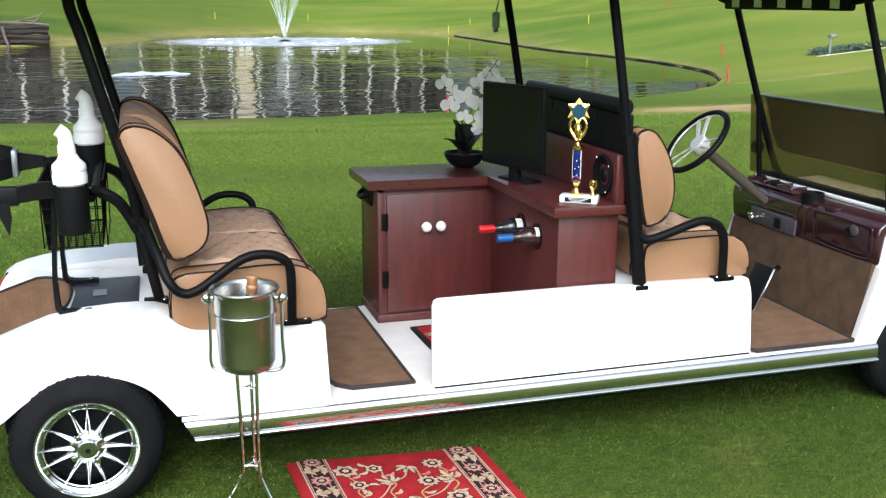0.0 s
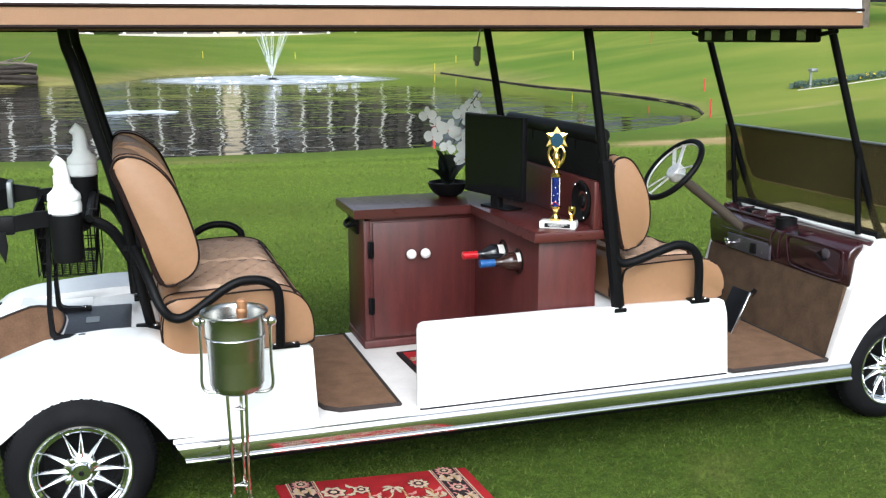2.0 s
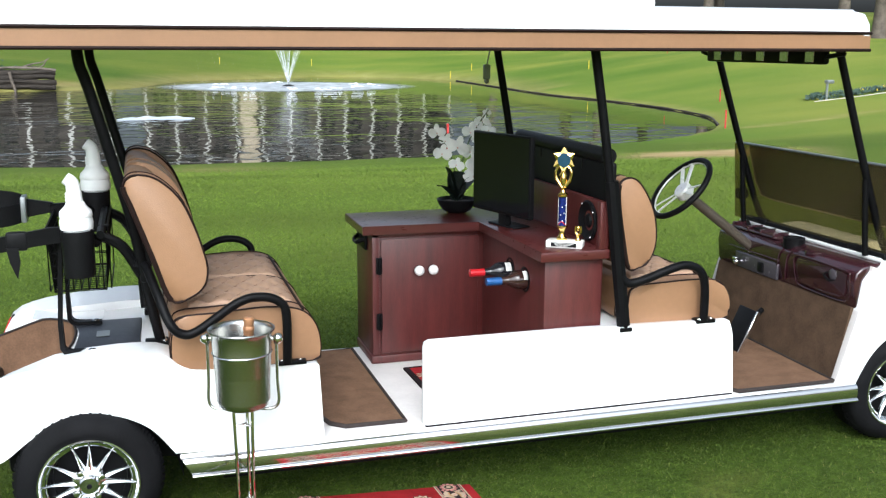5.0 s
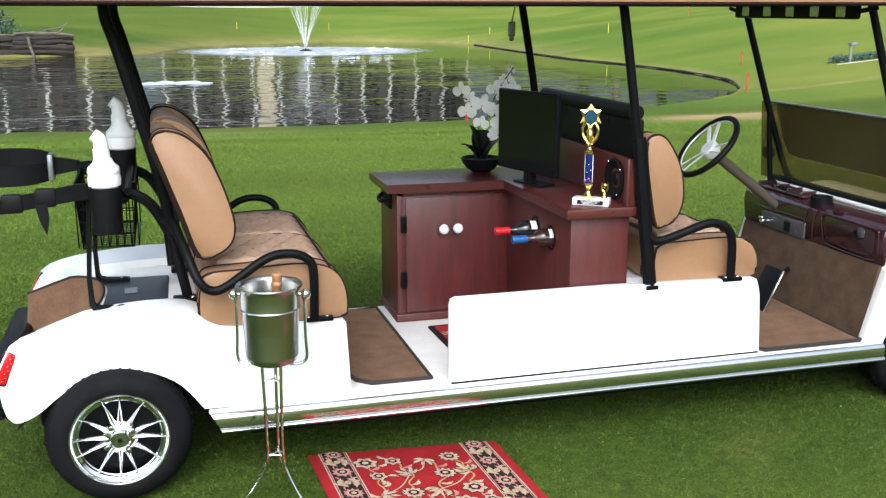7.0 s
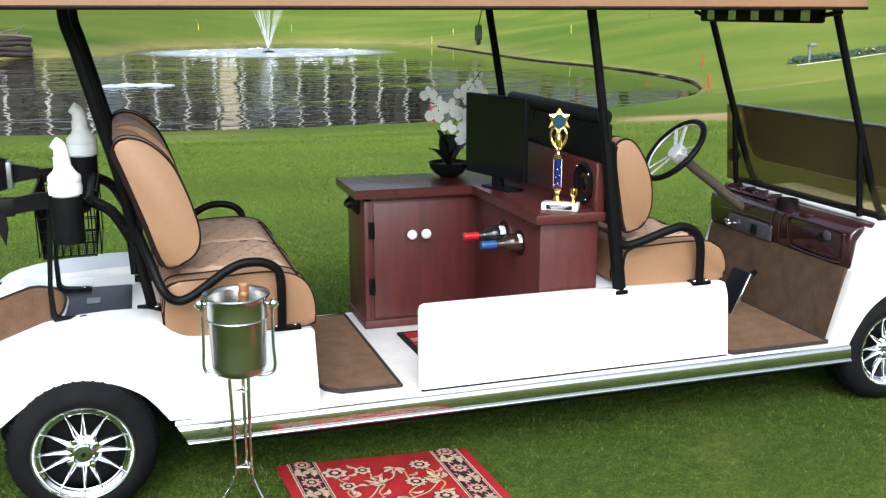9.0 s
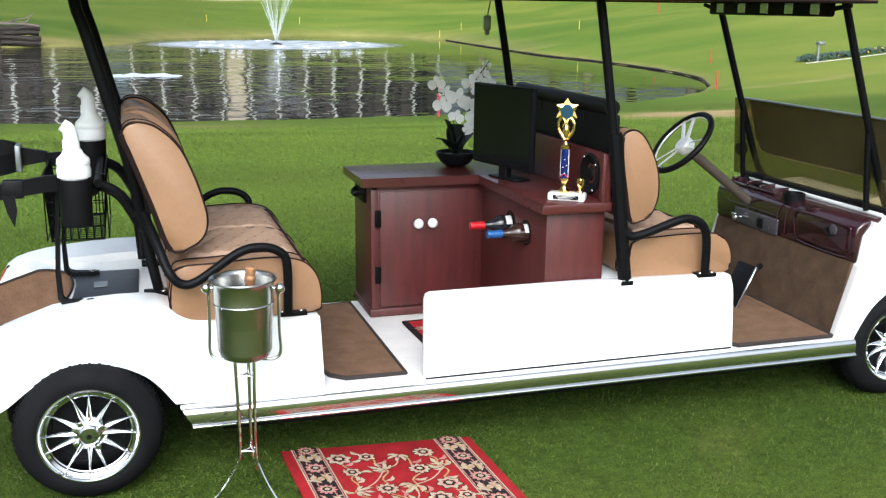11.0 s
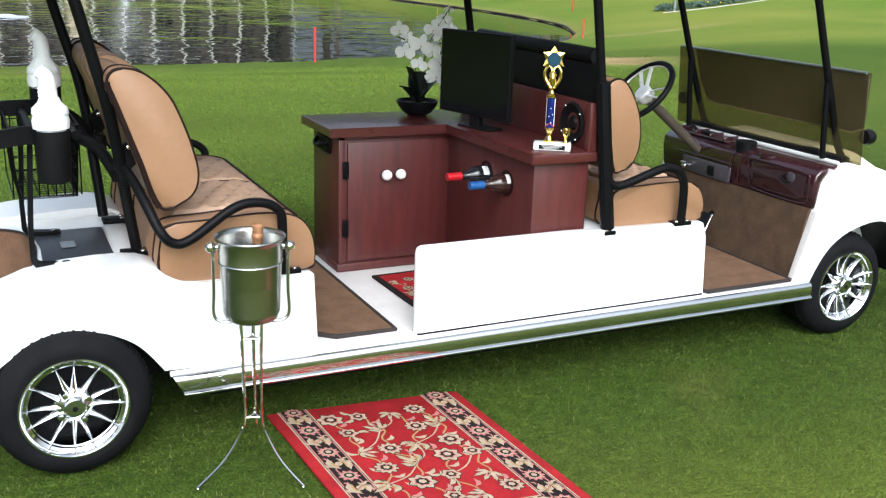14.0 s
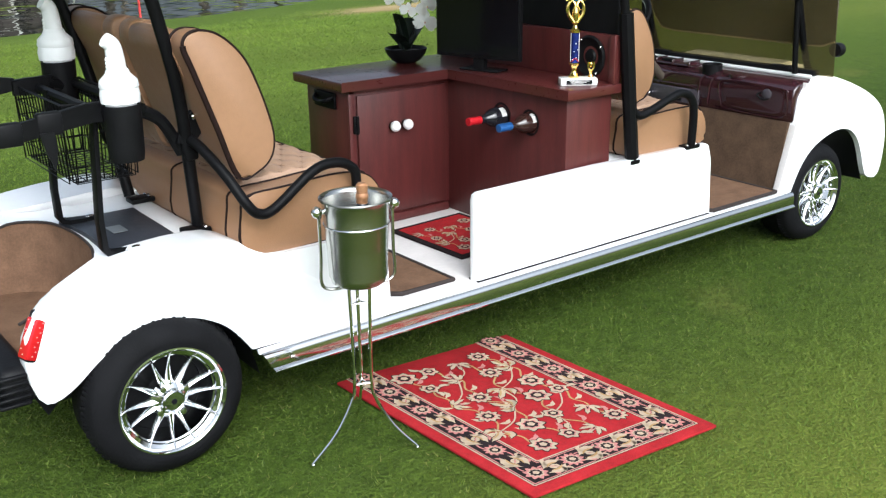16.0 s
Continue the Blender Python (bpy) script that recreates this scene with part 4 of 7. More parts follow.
mirrored("middle_post", [(0.778, 0.015, 0.585), (0.745, 0.012, 0.80), (0.667, 0.005, 1.308), (0.612, 0.0, 1.62)], 0.0165)
mirrored("front_post", [(1.985, 0.07, 0.79), (1.955, 0.07, 0.83), (1.905, 0.07, 0.95), (1.82, 0.07, 1.18), (1.665, 0.07, 1.62)], 0.0155)
mirrored("front_strut", [(1.872, 0.07, 0.79), (1.858, 0.07, 0.92), (1.842, 0.07, 1.10)], 0.0125)
for side in (0, 1):
    bm = nb()
    pts = [(0.772, 0.013, 0.60), (0.745, 0.012, 0.80), (0.70, 0.008, 1.14)]
    tube(bm, mirror_y(pts) if side else pts, 0.026, 8)
    y = 0.0 if side == 0 else 0.975
    box(bm, 0.752, 0.803, y - 0.004, y + 0.028, 0.575, 0.592, 0.004)
    part("post_sleeve", bm, BLACK, cart)
    for fx in (-0.90,):
        bm = nb()
        y = 0.240 if side == 0 else 0.665
        box(bm, fx - 0.03, fx + 0.05, y - 0.03, y + 0.03, 0.600, 0.616, 0.004)
        shoe = part("post_bracket", bm, BLACK, cart)
        bm = nb()
        for dx, dy in ((0.035, -0.018), (0.035, 0.018)):
            ball(bm, (fx + dx, y + dy, 0.618), 0.008, 8, (1, 1, 0.6))
        part("bolt", bm, CHROME, shoe)
# hip rails
REAR_HIP = [(-0.478, -0.005, 0.570), (-0.478, -0.015, 0.735), (-0.497, -0.02, 0.785), (-0.555, -0.022, 0.808), (-0.635, -0.028, 0.796), (-0.764, -0.035, 0.714), (-0.817, -0.035, 0.707), (-0.852, -0.03, 0.744), (-0.880, 0.02, 0.816), (-0.908, 0.11, 0.885), (-0.925, 0.165, 0.905)]
mirrored("hip_rail", REAR_HIP, 0.0152, smooth=6, label="black padded hip rail")
FRONT_HIP = [(1.102, 0.0, 0.595), (1.094, -0.008, 0.735), (1.065, -0.012, 0.795), (1.012, -0.012, 0.818), (0.954, -0.012, 0.810), (0.815, -0.006, 0.765), (0.765, 0.0, 0.770), (0.738, 0.008, 0.82)]
mirrored("hip_rail", FRONT_HIP, 0.0165, smooth=6, label="black padded hip rail")
for px in (-0.478, 1.102):
    for y in (-0.006, 0.962):
        bm = nb()
        low = 0.561 if px < 0 else 0.584
        box(bm, px - 0.03, px + 0.065 if px < 0 else px + 0.05, y, y + 0.044, low, low + 0.015, 0.003)
        foot = part("rail_foot", bm, BLACK, cart)
        for dx in (-0.016, 0.045 if px < 0 else 0.034):
            bm = nb()
            ball(bm, (px + dx, y + 0.012, low + 0.016), 0.007, 8, (1, 1, 0.6))
            part("bolt", bm, CHROME, foot)
# roof
bm = nb()
ROOF = [(-0.125, 1.655), (-0.118, 1.70), (-0.09, 1.735), (0.0, 1.752), (0.5, 1.775), (1.0, 1.752), (1.09, 1.735), (1.118, 1.70), (1.125, 1.655), (1.05, 1.64), (-0.05, 1.64)]
prism(bm, ROOF, -1.62, 1.66, axis="x", bevel=0.03, seg=3, keep=lambda y, z: z > 1.65)
box(bm, -1.0, 0.9, 0.1, 0.9, 1.745, 1.79, 0.02, 3)
roof = part("roof", bm, WHITE, cart, "white moulded canopy roof")
# vinyl valance round the roof with dark piping
bm = nb()
loop = [(-1.62, -0.135), (1.58, -0.135), (1.655, -0.115), (1.685, -0.04), (1.70, 0.5), (1.685, 1.04), (1.655, 1.115), (1.58, 1.135), (-1.62, 1.135), (-1.66, 1.1), (-1.66, -0.1)]
k = len(loop)
for i in range(k):
    (xa, ya), (xb, yb) = loop[i], loop[(i + 1) % k]
    def inn(x, y):
        return (x * 0.99, 0.5 + (y - 0.5) * 0.975)
    a2, b2 = inn(xa, ya), inn(xb, yb)
    o = [bm.verts.new(p) for p in ((xa, ya, 1.604), (xb, yb, 1.604), (xb, yb, 1.662), (xa, ya, 1.662))]
    q = [bm.verts.new(p) for p in ((*a2, 1.604), (*b2, 1.604), (*b2, 1.662), (*a2, 1.662))]
    bm.faces.new(o)
    bm.faces.new(q[::-1])
    bm.faces.new((o[0], o[1], q[1], q[0]))
    bm.faces.new((o[3], o[2], q[2], q[3]))
bmesh.ops.remove_doubles(bm, verts=bm.verts, dist=0.0005)
part("valance", bm, TAN, roof, "tan vinyl valance with black piping")
for z in (1.604, 1.664):
    bm = nb()
    tube(bm, [(x, y, z) for x, y in loop], 0.0065, 6, closed=True)
    part("valance_piping", bm, PIPING, roof)
bm = nb()
box(bm, -1.58, 1.60, -0.08, 1.08, 1.625, 1.642, 0.005)
part("headliner", bm, WHITE, roof)
# five-panel mirror under the roof
bm = nb()
box(bm, 1.625, 1.655, 0.10, 0.94, 1.548, 1.606, 0.010, 2)
rod(bm, (1.64, 0.10, 1.578), (1.640, 0.0, 1.590), 0.009)
rod(bm, (1.64, 0.94, 1.578), (1.640, 1.0, 1.590), 0.009)
mir = part("rear_view_mirror", bm, BLACK_PLASTIC, cart, "long black five-panel rear-view mirror")
MIRROR = material("mirror_glass", (0.55, 0.56, 0.58), 0.12, 1.0, vary=0.01)
for kk in range(5):
    bm = nb()
    y = 0.185 + kk * 0.165
    box(bm, 1.6215, 1.626, y - 0.028, y + 0.028, 1.556, 1.598, 0.002, 1)
    part("mirror_panel", bm, MIRROR, mir)


# seats
def d_profile(pts, n=5):
    return [(v.x, v.z) for v in curve_pts([(a, 0, b) for a, b in pts], n, True)]


def back_rest(pts, y0, y1, name):
    prof = d_profile(pts)
    bm = nb()
    lean = (pts[2][0] - pts[0][0]) / (pts[2][1] - pts[0][1])
    thin = []
    for x, z in prof:
        back = pts[0][0] + lean * (z - pts[0][1])
        thin.append((back + (x - back) * (0.80 if x > back else 1.0), z - (0.008 if z > 1.1 else 0.0)))
    prism(bm, prof, y0, y0 + 0.085, bevel=0.012, seg=2)
    prism(bm, thin, y0 + 0.080, y1 - 0.080, bevel=0.004, seg=1)
    prism(bm, prof, y1 - 0.085, y1, bevel=0.012, seg=2)
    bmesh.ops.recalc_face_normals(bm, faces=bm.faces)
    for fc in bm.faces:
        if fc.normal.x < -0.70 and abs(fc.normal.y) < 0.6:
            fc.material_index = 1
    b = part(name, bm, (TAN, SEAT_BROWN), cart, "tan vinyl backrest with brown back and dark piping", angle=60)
    near, far = (y0, y1) if y0 + y1 < 1.0 else (y1, y0)
    inward = 1 if far > near else -1
    bm = nb()
    tube(bm, [(x, near, z) for x, z in [prof[i] for i in range(int(len(prof) * 3 / len(pts)) + 1)]], 0.0085, 8)
    part("back_welt", bm, PIPING, b)
    bm = nb()
    tube(bm, [(x, near + 0.003 * inward, z) for x, z in prof], 0.0044, 6, closed=True)
    part("piping", bm, PIPING, b)
    n = len(prof)
    bm = nb()
    tube(bm, [(prof[i][0], near + 0.085 * inward, prof[i][1]) for i in range(int(n * 0.22), int(n * 0.92))], 0.0038, 6)
    part("seam", bm, PIPING, b)
    return b


REAR_BACK = [(-0.842, 0.806), (-0.895, 0.955), (-0.948, 1.11), (-0.970, 1.178), (-0.945, 1.212), (-0.888, 1.208), (-0.838, 1.176), (-0.795, 1.125), (-0.762, 1.05), (-0.738, 0.975), (-0.724, 0.905), (-0.735, 0.85), (-0.775, 0.815)]
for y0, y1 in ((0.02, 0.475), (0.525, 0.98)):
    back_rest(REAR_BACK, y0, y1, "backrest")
# brackets that hold the backrests on the rear posts
for y in (0.150, 0.800):
    bm = nb()
    prism(bm, [(-0.955, 0.895), (-0.915, 0.880), (-0.880, 0.915), (-0.880, 0.965), (-0.900, 0.985), (-0.935, 0.960)], y, y + 0.022, bevel=0.004, seg=1)
    hold = part("backrest_bracket", bm, BLACK, cart)
    for x, z in ((-0.925, 0.905), (-0.903, 0.965)):
        bm = nb()
        ball(bm, (x, y - 0.002, z), 0.008, 8, (1, 0.6, 1))
        part("bolt", bm, CHROME, hold)
FRONT_BACK = [(0.800, 0.808), (0.772, 0.93), (0.752, 1.05), (0.753, 1.120), (0.785, 1.144), (0.830, 1.127), (0.877, 1.058), (0.904, 0.98), (0.908, 0.89), (0.880, 0.825), (0.840, 0.806)]
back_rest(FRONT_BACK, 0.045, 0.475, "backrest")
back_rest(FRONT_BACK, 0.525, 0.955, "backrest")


def cushion(pts, y0, y1, x_back, x_front, z_at, name):
    prof = d_profile(pts, 4)
    bm = nb()
    prism(bm, prof, y0, y1, bevel=0.014, seg=3)
    c = part(name, bm, TAN, cart, "tan vinyl bench cushion with quilted brown top", angle=60)
    # quilted inserts: padded diamonds on the top
    for half in (0, 1):
        ya, yb = (y0 + 0.10, 0.485) if half == 0 else (0.515, y1 - 0.10)
        bm = nb()
        nx, ny = 40, 44
        grid = []
        for i in range(nx + 1):
            row = []
            for j in range(ny + 1):
                x = x_back + (x_front - x_back) * i / nx
                y = ya + (yb - ya) * j / ny
                u, v = (1.8 * x + y) / 0.13, (1.8 * x - y) / 0.13
                puff = 0.012 * (abs(math.sin(math.pi * u)) * abs(math.sin(math.pi * v))) ** 0.65
                edge = min(i, nx - i, j, ny - j)
                row.append(bm.verts.new((x, y, z_at(x) + (0.007 + puff * min(1.0, edge / 3) if edge > 0 else -0.006))))
            grid.append(row)
        for i in range(nx):
            for j in range(ny):
                bm.faces.new((grid[i][j], grid[i + 1][j], grid[i + 1][j + 1], grid[i][j + 1]))
        quilt = part("quilted_insert", bm, BROWN_VINYL, c, "brown diamond-quilted vinyl insert")
        bm = nb()
        for way in (1, -1):
            for k in range(-40, 41):
                run = []
                for i in range(nx + 1):
                    x = x_back + (x_front - x_back) * i / nx
                    y = way * (0.13 * k - 1.8 * x)
                    if ya + 0.004 < y < yb - 0.004:
                        run.append((x, y, z_at(x) + 0.0085))
                if len(run) > 2:
                    tube(bm, run, 0.0014, 4)
        tagged(part("stitching", bm, SEAT_BROWN, quilt), kind="stuff")
    for y in (y0 + 0.004, y0 + 0.09, 0.5, y1 - 0.09, y1 - 0.004):
        bm = nb()
        tube(bm, [(x, y, z) for x, z in prof], 0.0044, 6, closed=True)
        part("piping", bm, PIPING, c)
    bm = nb()
    tube(bm, [(x_front + 0.01, y0 + 0.02, z_at(x_front) + 0.004), (x_front + 0.01, y1 - 0.02, z_at(x_front) + 0.004)], 0.005, 6)
    part("seam", bm, PIPING, c)


cushion([(-0.832, 0.571), (-0.842, 0.70), (-0.82, 0.745), (-0.70, 0.752), (-0.55, 0.760), (-0.455, 0.752), (-0.40, 0.725), (-0.368, 0.67), (-0.362, 0.592), (-0.39, 0.566), (-0.60, 0.564)],
        0.02, 0.98, -0.79, -0.425, lambda x: 0.752 + 0.006 * math.sin((x + 0.8) * 8) - 3.0 * max(0.0, x + 0.50) ** 2, "seat_cushion")
cushion([(0.812, 0.588), (0.806, 0.68), (0.825, 0.732), (0.95, 0.742), (1.08, 0.745), (1.17, 0.738), (1.215, 0.705), (1.238, 0.65), (1.232, 0.60), (1.20, 0.584), (1.0, 0.584)],
        0.04, 0.96, 0.86, 1.14, lambda x: 0.741 + 0.003 * math.sin((x - 0.8) * 8), "seat_cushion")
# black shell and bar behind the front backrests
bm = nb()
box(bm, 0.722, 0.748, 0.060, 0.97, 0.90, 1.20, 0.012, 3)
part("backrest_shell", bm, BLACK_PLASTIC, cart, "black plastic shell behind front backrests")
bm = nb()
tube(bm, [(0.735, 0.105, 1.218), (0.735, 1.0, 1.218)], 0.030, 16)
for y in (0.30, 0.72):
    box(bm, 0.72, 0.75, y, y + 0.02, 1.15, 1.215, 0.004)
part("sound_bar", bm, BLACK_PLASTIC, cart, "black padded tube above the backrest shell")
# steering wheel and column
SATIN = material("satin_silver", (0.90, 0.90, 0.91), 0.3, 0.25, vary=0.03)
axis = Vector((-0.62, 0.02, 0.55)).normalized()
hub = Vector((1.372, 0.653, 0.990))
sm = Matrix.Translation(hub) @ axis.to_track_quat("Z", "Y").to_matrix().to_4x4()
bm = nb()
tube(bm, [sm @ Vector((0.157 * math.cos(2 * math.pi * j / 40), 0.157 * math.sin(2 * math.pi * j / 40), 0.02)) for j in range(40)], 0.0135, 10, closed=True)
steer = part("steering_wheel", bm, BLACK_PLASTIC, cart, "black-rimmed steering wheel with silver spokes")
for kk in range(3):
    bm = nb()
    t = sm @ Matrix.Rotation(radians(127 + 120 * kk), 4, "Z")
    for sgn in (-1, 1):
        tube(bm, [t @ Vector((0.03, 0.012 * sgn, 0.006)), t @ Vector((0.10, 0.022 * sgn, 0.014)), t @ Vector((0.150, 0.030 * sgn, 0.018))], 0.0085, 6, flat=0.5)
    tube(bm, [t @ Vector((0.146, -0.032, 0.019)), t @ Vector((0.151, 0.0, 0.020)), t @ Vector((0.146, 0.032, 0.019))], 0.008, 6, 4, flat=0.5)
    part("spoke", bm, SATIN, steer, "satin silver spoke")
bm = nb()
lathe(bm, [(0.0, 0.022), (0.034, 0.020), (0.041, 0.012), (0.041, -0.02), (0.02, -0.04), (0.0, -0.04)], 24, sm)
part("hub", bm, SATIN, steer)
bm = nb()
tube(bm, [sm @ Vector((0.1455 * math.cos(2 * math.pi * j / 40), 0.1455 * math.sin(2 * math.pi * j / 40), 0.019)) for j in range(40)], 0.005, 6, closed=True)
part("inner_ring", bm, SATIN, steer)
bm = nb()
tube(bm, [hub - axis * 0.02, Vector((1.795, 0.748, 0.700))], 0.022, 12)
part("steering_column", bm, COLUMN_GREY, cart, "brushed grey steering column")
# pedal
bm = nb()
box(bm, -0.006, 0.006, -0.065, 0.065, -0.10, 0.10, 0.004, 2, pose(1.60, 0.50, 0.385, 0, 25, 0))
ped = part("pedal", bm, BLACK_PLASTIC, cart, "black foot pedal with steel edge")
bm = nb()
box(bm, -0.008, 0.008, -0.074, -0.064, -0.10, 0.10, 0.002, 1, pose(1.60, 0.50, 0.385, 0, 25, 0))
part("pedal_edge", bm, STEEL, ped)
bm = nb()
rod(bm, (1.60, 0.52, 0.36), (1.745, 0.55, 0.45), 0.012)
part("pedal_arm", bm, BLACK, ped)
# hanging clip on the far middle post
bm = nb()
box(bm, 0.552, 0.584, 0.99, 1.01, 1.47, 1.535, 0.006)
rod(bm, (0.568, 1.0, 1.53), (0.59, 1.0, 1.64), 0.003)
ball(bm, (0.568, 1.0, 1.462), 0.012, 8)
part("hanging_clip", bm, GREY_METAL, cart, "small grey clip on a cord")
# bag rack
for side in (0, 1):
    bm = nb()
    y = 0.170 if side == 0 else 0.550
    prism(bm, [(-1.080, 0.6075), (-1.165, 0.6075), (-1.187, 0.613), (-1.199, 0.632), (-1.200, 0.72), (-1.180, 1.02), (-1.166, 1.02), (-1.186, 0.72), (-1.185, 0.636), (-1.178, 0.625), (-1.163, 0.620), (-1.080, 0.618)], y - 0.019, y + 0.019, bevel=0.002, seg=1)
    foot = part("rack_post", bm, BLACK, cart)
    bm = nb()
    ball(bm, (-1.10, y, 0.620), 0.009, 8, (1.6, 1, 0.5))
    part("bolt", bm, CHROME, foot)
    bm = nb()
    ya = 0.13 if side == 0 else 0.66
    tip, dip = (-1.56, 0.055) if side == 0 else (-1.24, 0.0)
    prism(bm, [(-1.12, 0.990), (-1.12, 1.045), (-1.20, 1.043), (tip, 1.040 - dip), (tip, 0.995 - dip), (-1.20, 0.992)], ya - 0.012, ya + 0.012, bevel=0.005, seg=2)
    tube(bm, [(-1.06, ya + 0.05, 0.98), (-1.10, ya + 0.02, 1.01), (-1.14, ya, 1.02)], 0.020, 8, 3)
    part("rack_arm", bm, BLACK, cart)
    bm = nb()
    tube(bm, [(-0.93, ya + 0.06, 0.86), (-0.985, ya + 0.05, 0.96), (-1.05, ya + 0.05, 1.00)], 0.018, 8, 4)
    box(bm, -0.935, -0.895, ya + 0.02, ya + 0.06, 0.84, 0.91, 0.008)
    part("rack_brace", bm, BLACK, cart)
    if side == 0:
        # strap wound round the arm, its end hanging
        for x in (-1.40, -1.30):
            bm = nb()
            dz = 0.15 * (x + 1.20)
            box(bm, x - 0.032, x + 0.032, ya - 0.016, ya + 0.016, 0.989 + dz, 1.049 + dz, 0.008)
            part("strap_wrap", bm, BLACK_PLASTIC, cart)
        bm = nb()
        prism(bm, [(-1.332, 0.985), (-1.296, 0.985), (-1.292, 0.94), (-1.303, 0.885), (-1.322, 0.935)], ya - 0.022, ya - 0.016)
        part("strap_tail", bm, BLACK_PLASTIC, cart)
    else:
        # open nylon loop with a grey buckle
        bm = nb()
        oval = [(-1.47 + 0.15 * math.cos(2 * math.pi * q / 32), ya + 0.02 + 0.060 * math.sin(2 * math.pi * q / 32)) for q in range(32)]
        inner = [(-1.47 + (x + 1.47) * 0.96, ya + 0.02 + (y2 - ya - 0.02) * 0.92) for x, y2 in oval]
        rings = [[bm.verts.new((x, y2, zz + 0.45 * (y2 - ya - 0.02))) for x, y2 in o] for o, zz in ((oval, 0.990), (oval, 1.062), (inner, 1.062), (inner, 0.990))]
        for r0, r1 in zip(rings, rings[1:] + rings[:1]):
            for q in range(32):
                bm.faces.new((r0[q], r0[(q + 1) % 32], r1[(q + 1) % 32], r1[q]))
        part("strap", bm, BLACK_PLASTIC, cart, "black nylon bag strap loop")
        bm = nb()
        box(bm, -1.338, -1.318, ya - 0.03, ya + 0.05, 0.978, 1.074, 0.006)
        part("buckle", bm, GREY_METAL, cart)
        bm = nb()
        prism(bm, [(-1.32, 0.995), (-1.23, 1.01), (-1.23, 1.045), (-1.32, 1.062)], ya + 0.0, ya + 0.02)
        part("strap_end", bm, BLACK_PLASTIC, cart)
bm = nb()
for x in (-1.165, -1.05):
    rod(bm, (x, 0.14, 1.01), (x, 0.80, 1.01), 0.014)
part("rack_crossbar", bm, BLACK, cart)
for side in (0, 1):
    bm = nb()
    y, hx, hz = (0.105, -1.118, 0.0) if side == 0 else (0.715, -1.08, 0.041)
    lathe(bm, [(0.0, 0.885), (0.044, 0.885), (0.047, 0.90), (0.051, 1.035), (0.047, 1.035), (0.044, 0.905), (0.0, 0.90)], 24, Matrix.Translation((hx, y, hz)))
    part("bottle_holder", bm, BLACK_PLASTIC, cart, "black cup holder for a sand bottle")
# wire basket
basket = new("wire_basket")
basket.empty_display_size = 0.05
basket.parent = cart
basket.matrix_parent_inverse = cart.matrix_basis.inverted()
basket["label"] = "black wire basket"
X0, X1, Y0, Y1, Z0, Z1 = -1.225, -1.03, 0.26, 0.70, 0.80, 1.02


def wire(pts, r, closed=False):
    bm = nb()
    tube(bm, pts, r, 4, closed=closed)
    part("wire", bm, BLACK, basket)


for i in range(9):
    x = X0 + (X1 - X0) * i / 8
    wire([(x, Y0, Z1), (x, Y0 + 0.02, Z0), (x, Y1 - 0.02, Z0), (x, Y1, Z1)], 0.0022)
for i in range(16):
    y = Y0 + (Y1 - Y0) * i / 15
    wire([(X0, y, Z1), (X0 + 0.015, y, Z0), (X1 - 0.015, y, Z0), (X1, y, Z1)], 0.0022)
for i in range(6):
    z, e = Z0 + (Z1 - Z0) * i / 5, 0.016 * (1 - i / 5)
    wire([(X0 + e, Y0 + e, z), (X1 - e, Y0 + e, z), (X1 - e, Y1 - e, z), (X0 + e, Y1 - e, z)], 0.0038 if i == 5 else 0.0022, True)


def sand_bottle(x, y, z, size):
    t = thing("sand_bottle", (x, y, z), "white plastic sand bottle in black cup holder", "bottle", "sand bottles on the cart")
    bm = nb()
    lathe(bm, [(0.0, -0.135), (0.047, -0.135), (0.050, -0.02), (0.050, 0.0), (0.062, 0.004), (0.064, 0.03), (0.060, 0.05), (0.063, 0.055), (0.060, 0.075), (0.040, 0.095), (0.034, 0.11), (0.0, 0.112)], 28, Matrix.Translation((x, y, z)))
    part("bottle_body", bm, BOTTLE_WHITE, t)
    bm = nb()
    tube(bm, [(x, y, z + 0.105), (x - 0.002, y, z + 0.15), (x - 0.008, y, z + 0.185), (x - 0.03, y - 0.002, z + 0.205)], 0.031, 14, 4, taper=lambda s: 1.0 - 0.22 * s)
    for kk in range(3):
        ball(bm, (x - 0.028, y, z + 0.118 + kk * 0.012), 0.008, 8)
    part("spout", bm, BOTTLE_WHITE, t)
    t.matrix_basis = Matrix.Translation((x, y, z)) @ Matrix.Diagonal((size, size, size, 1))


sand_bottle(-1.118, 0.105, 1.037, 0.81)
sand_bottle(-1.08, 0.715, 1.078, 0.86)


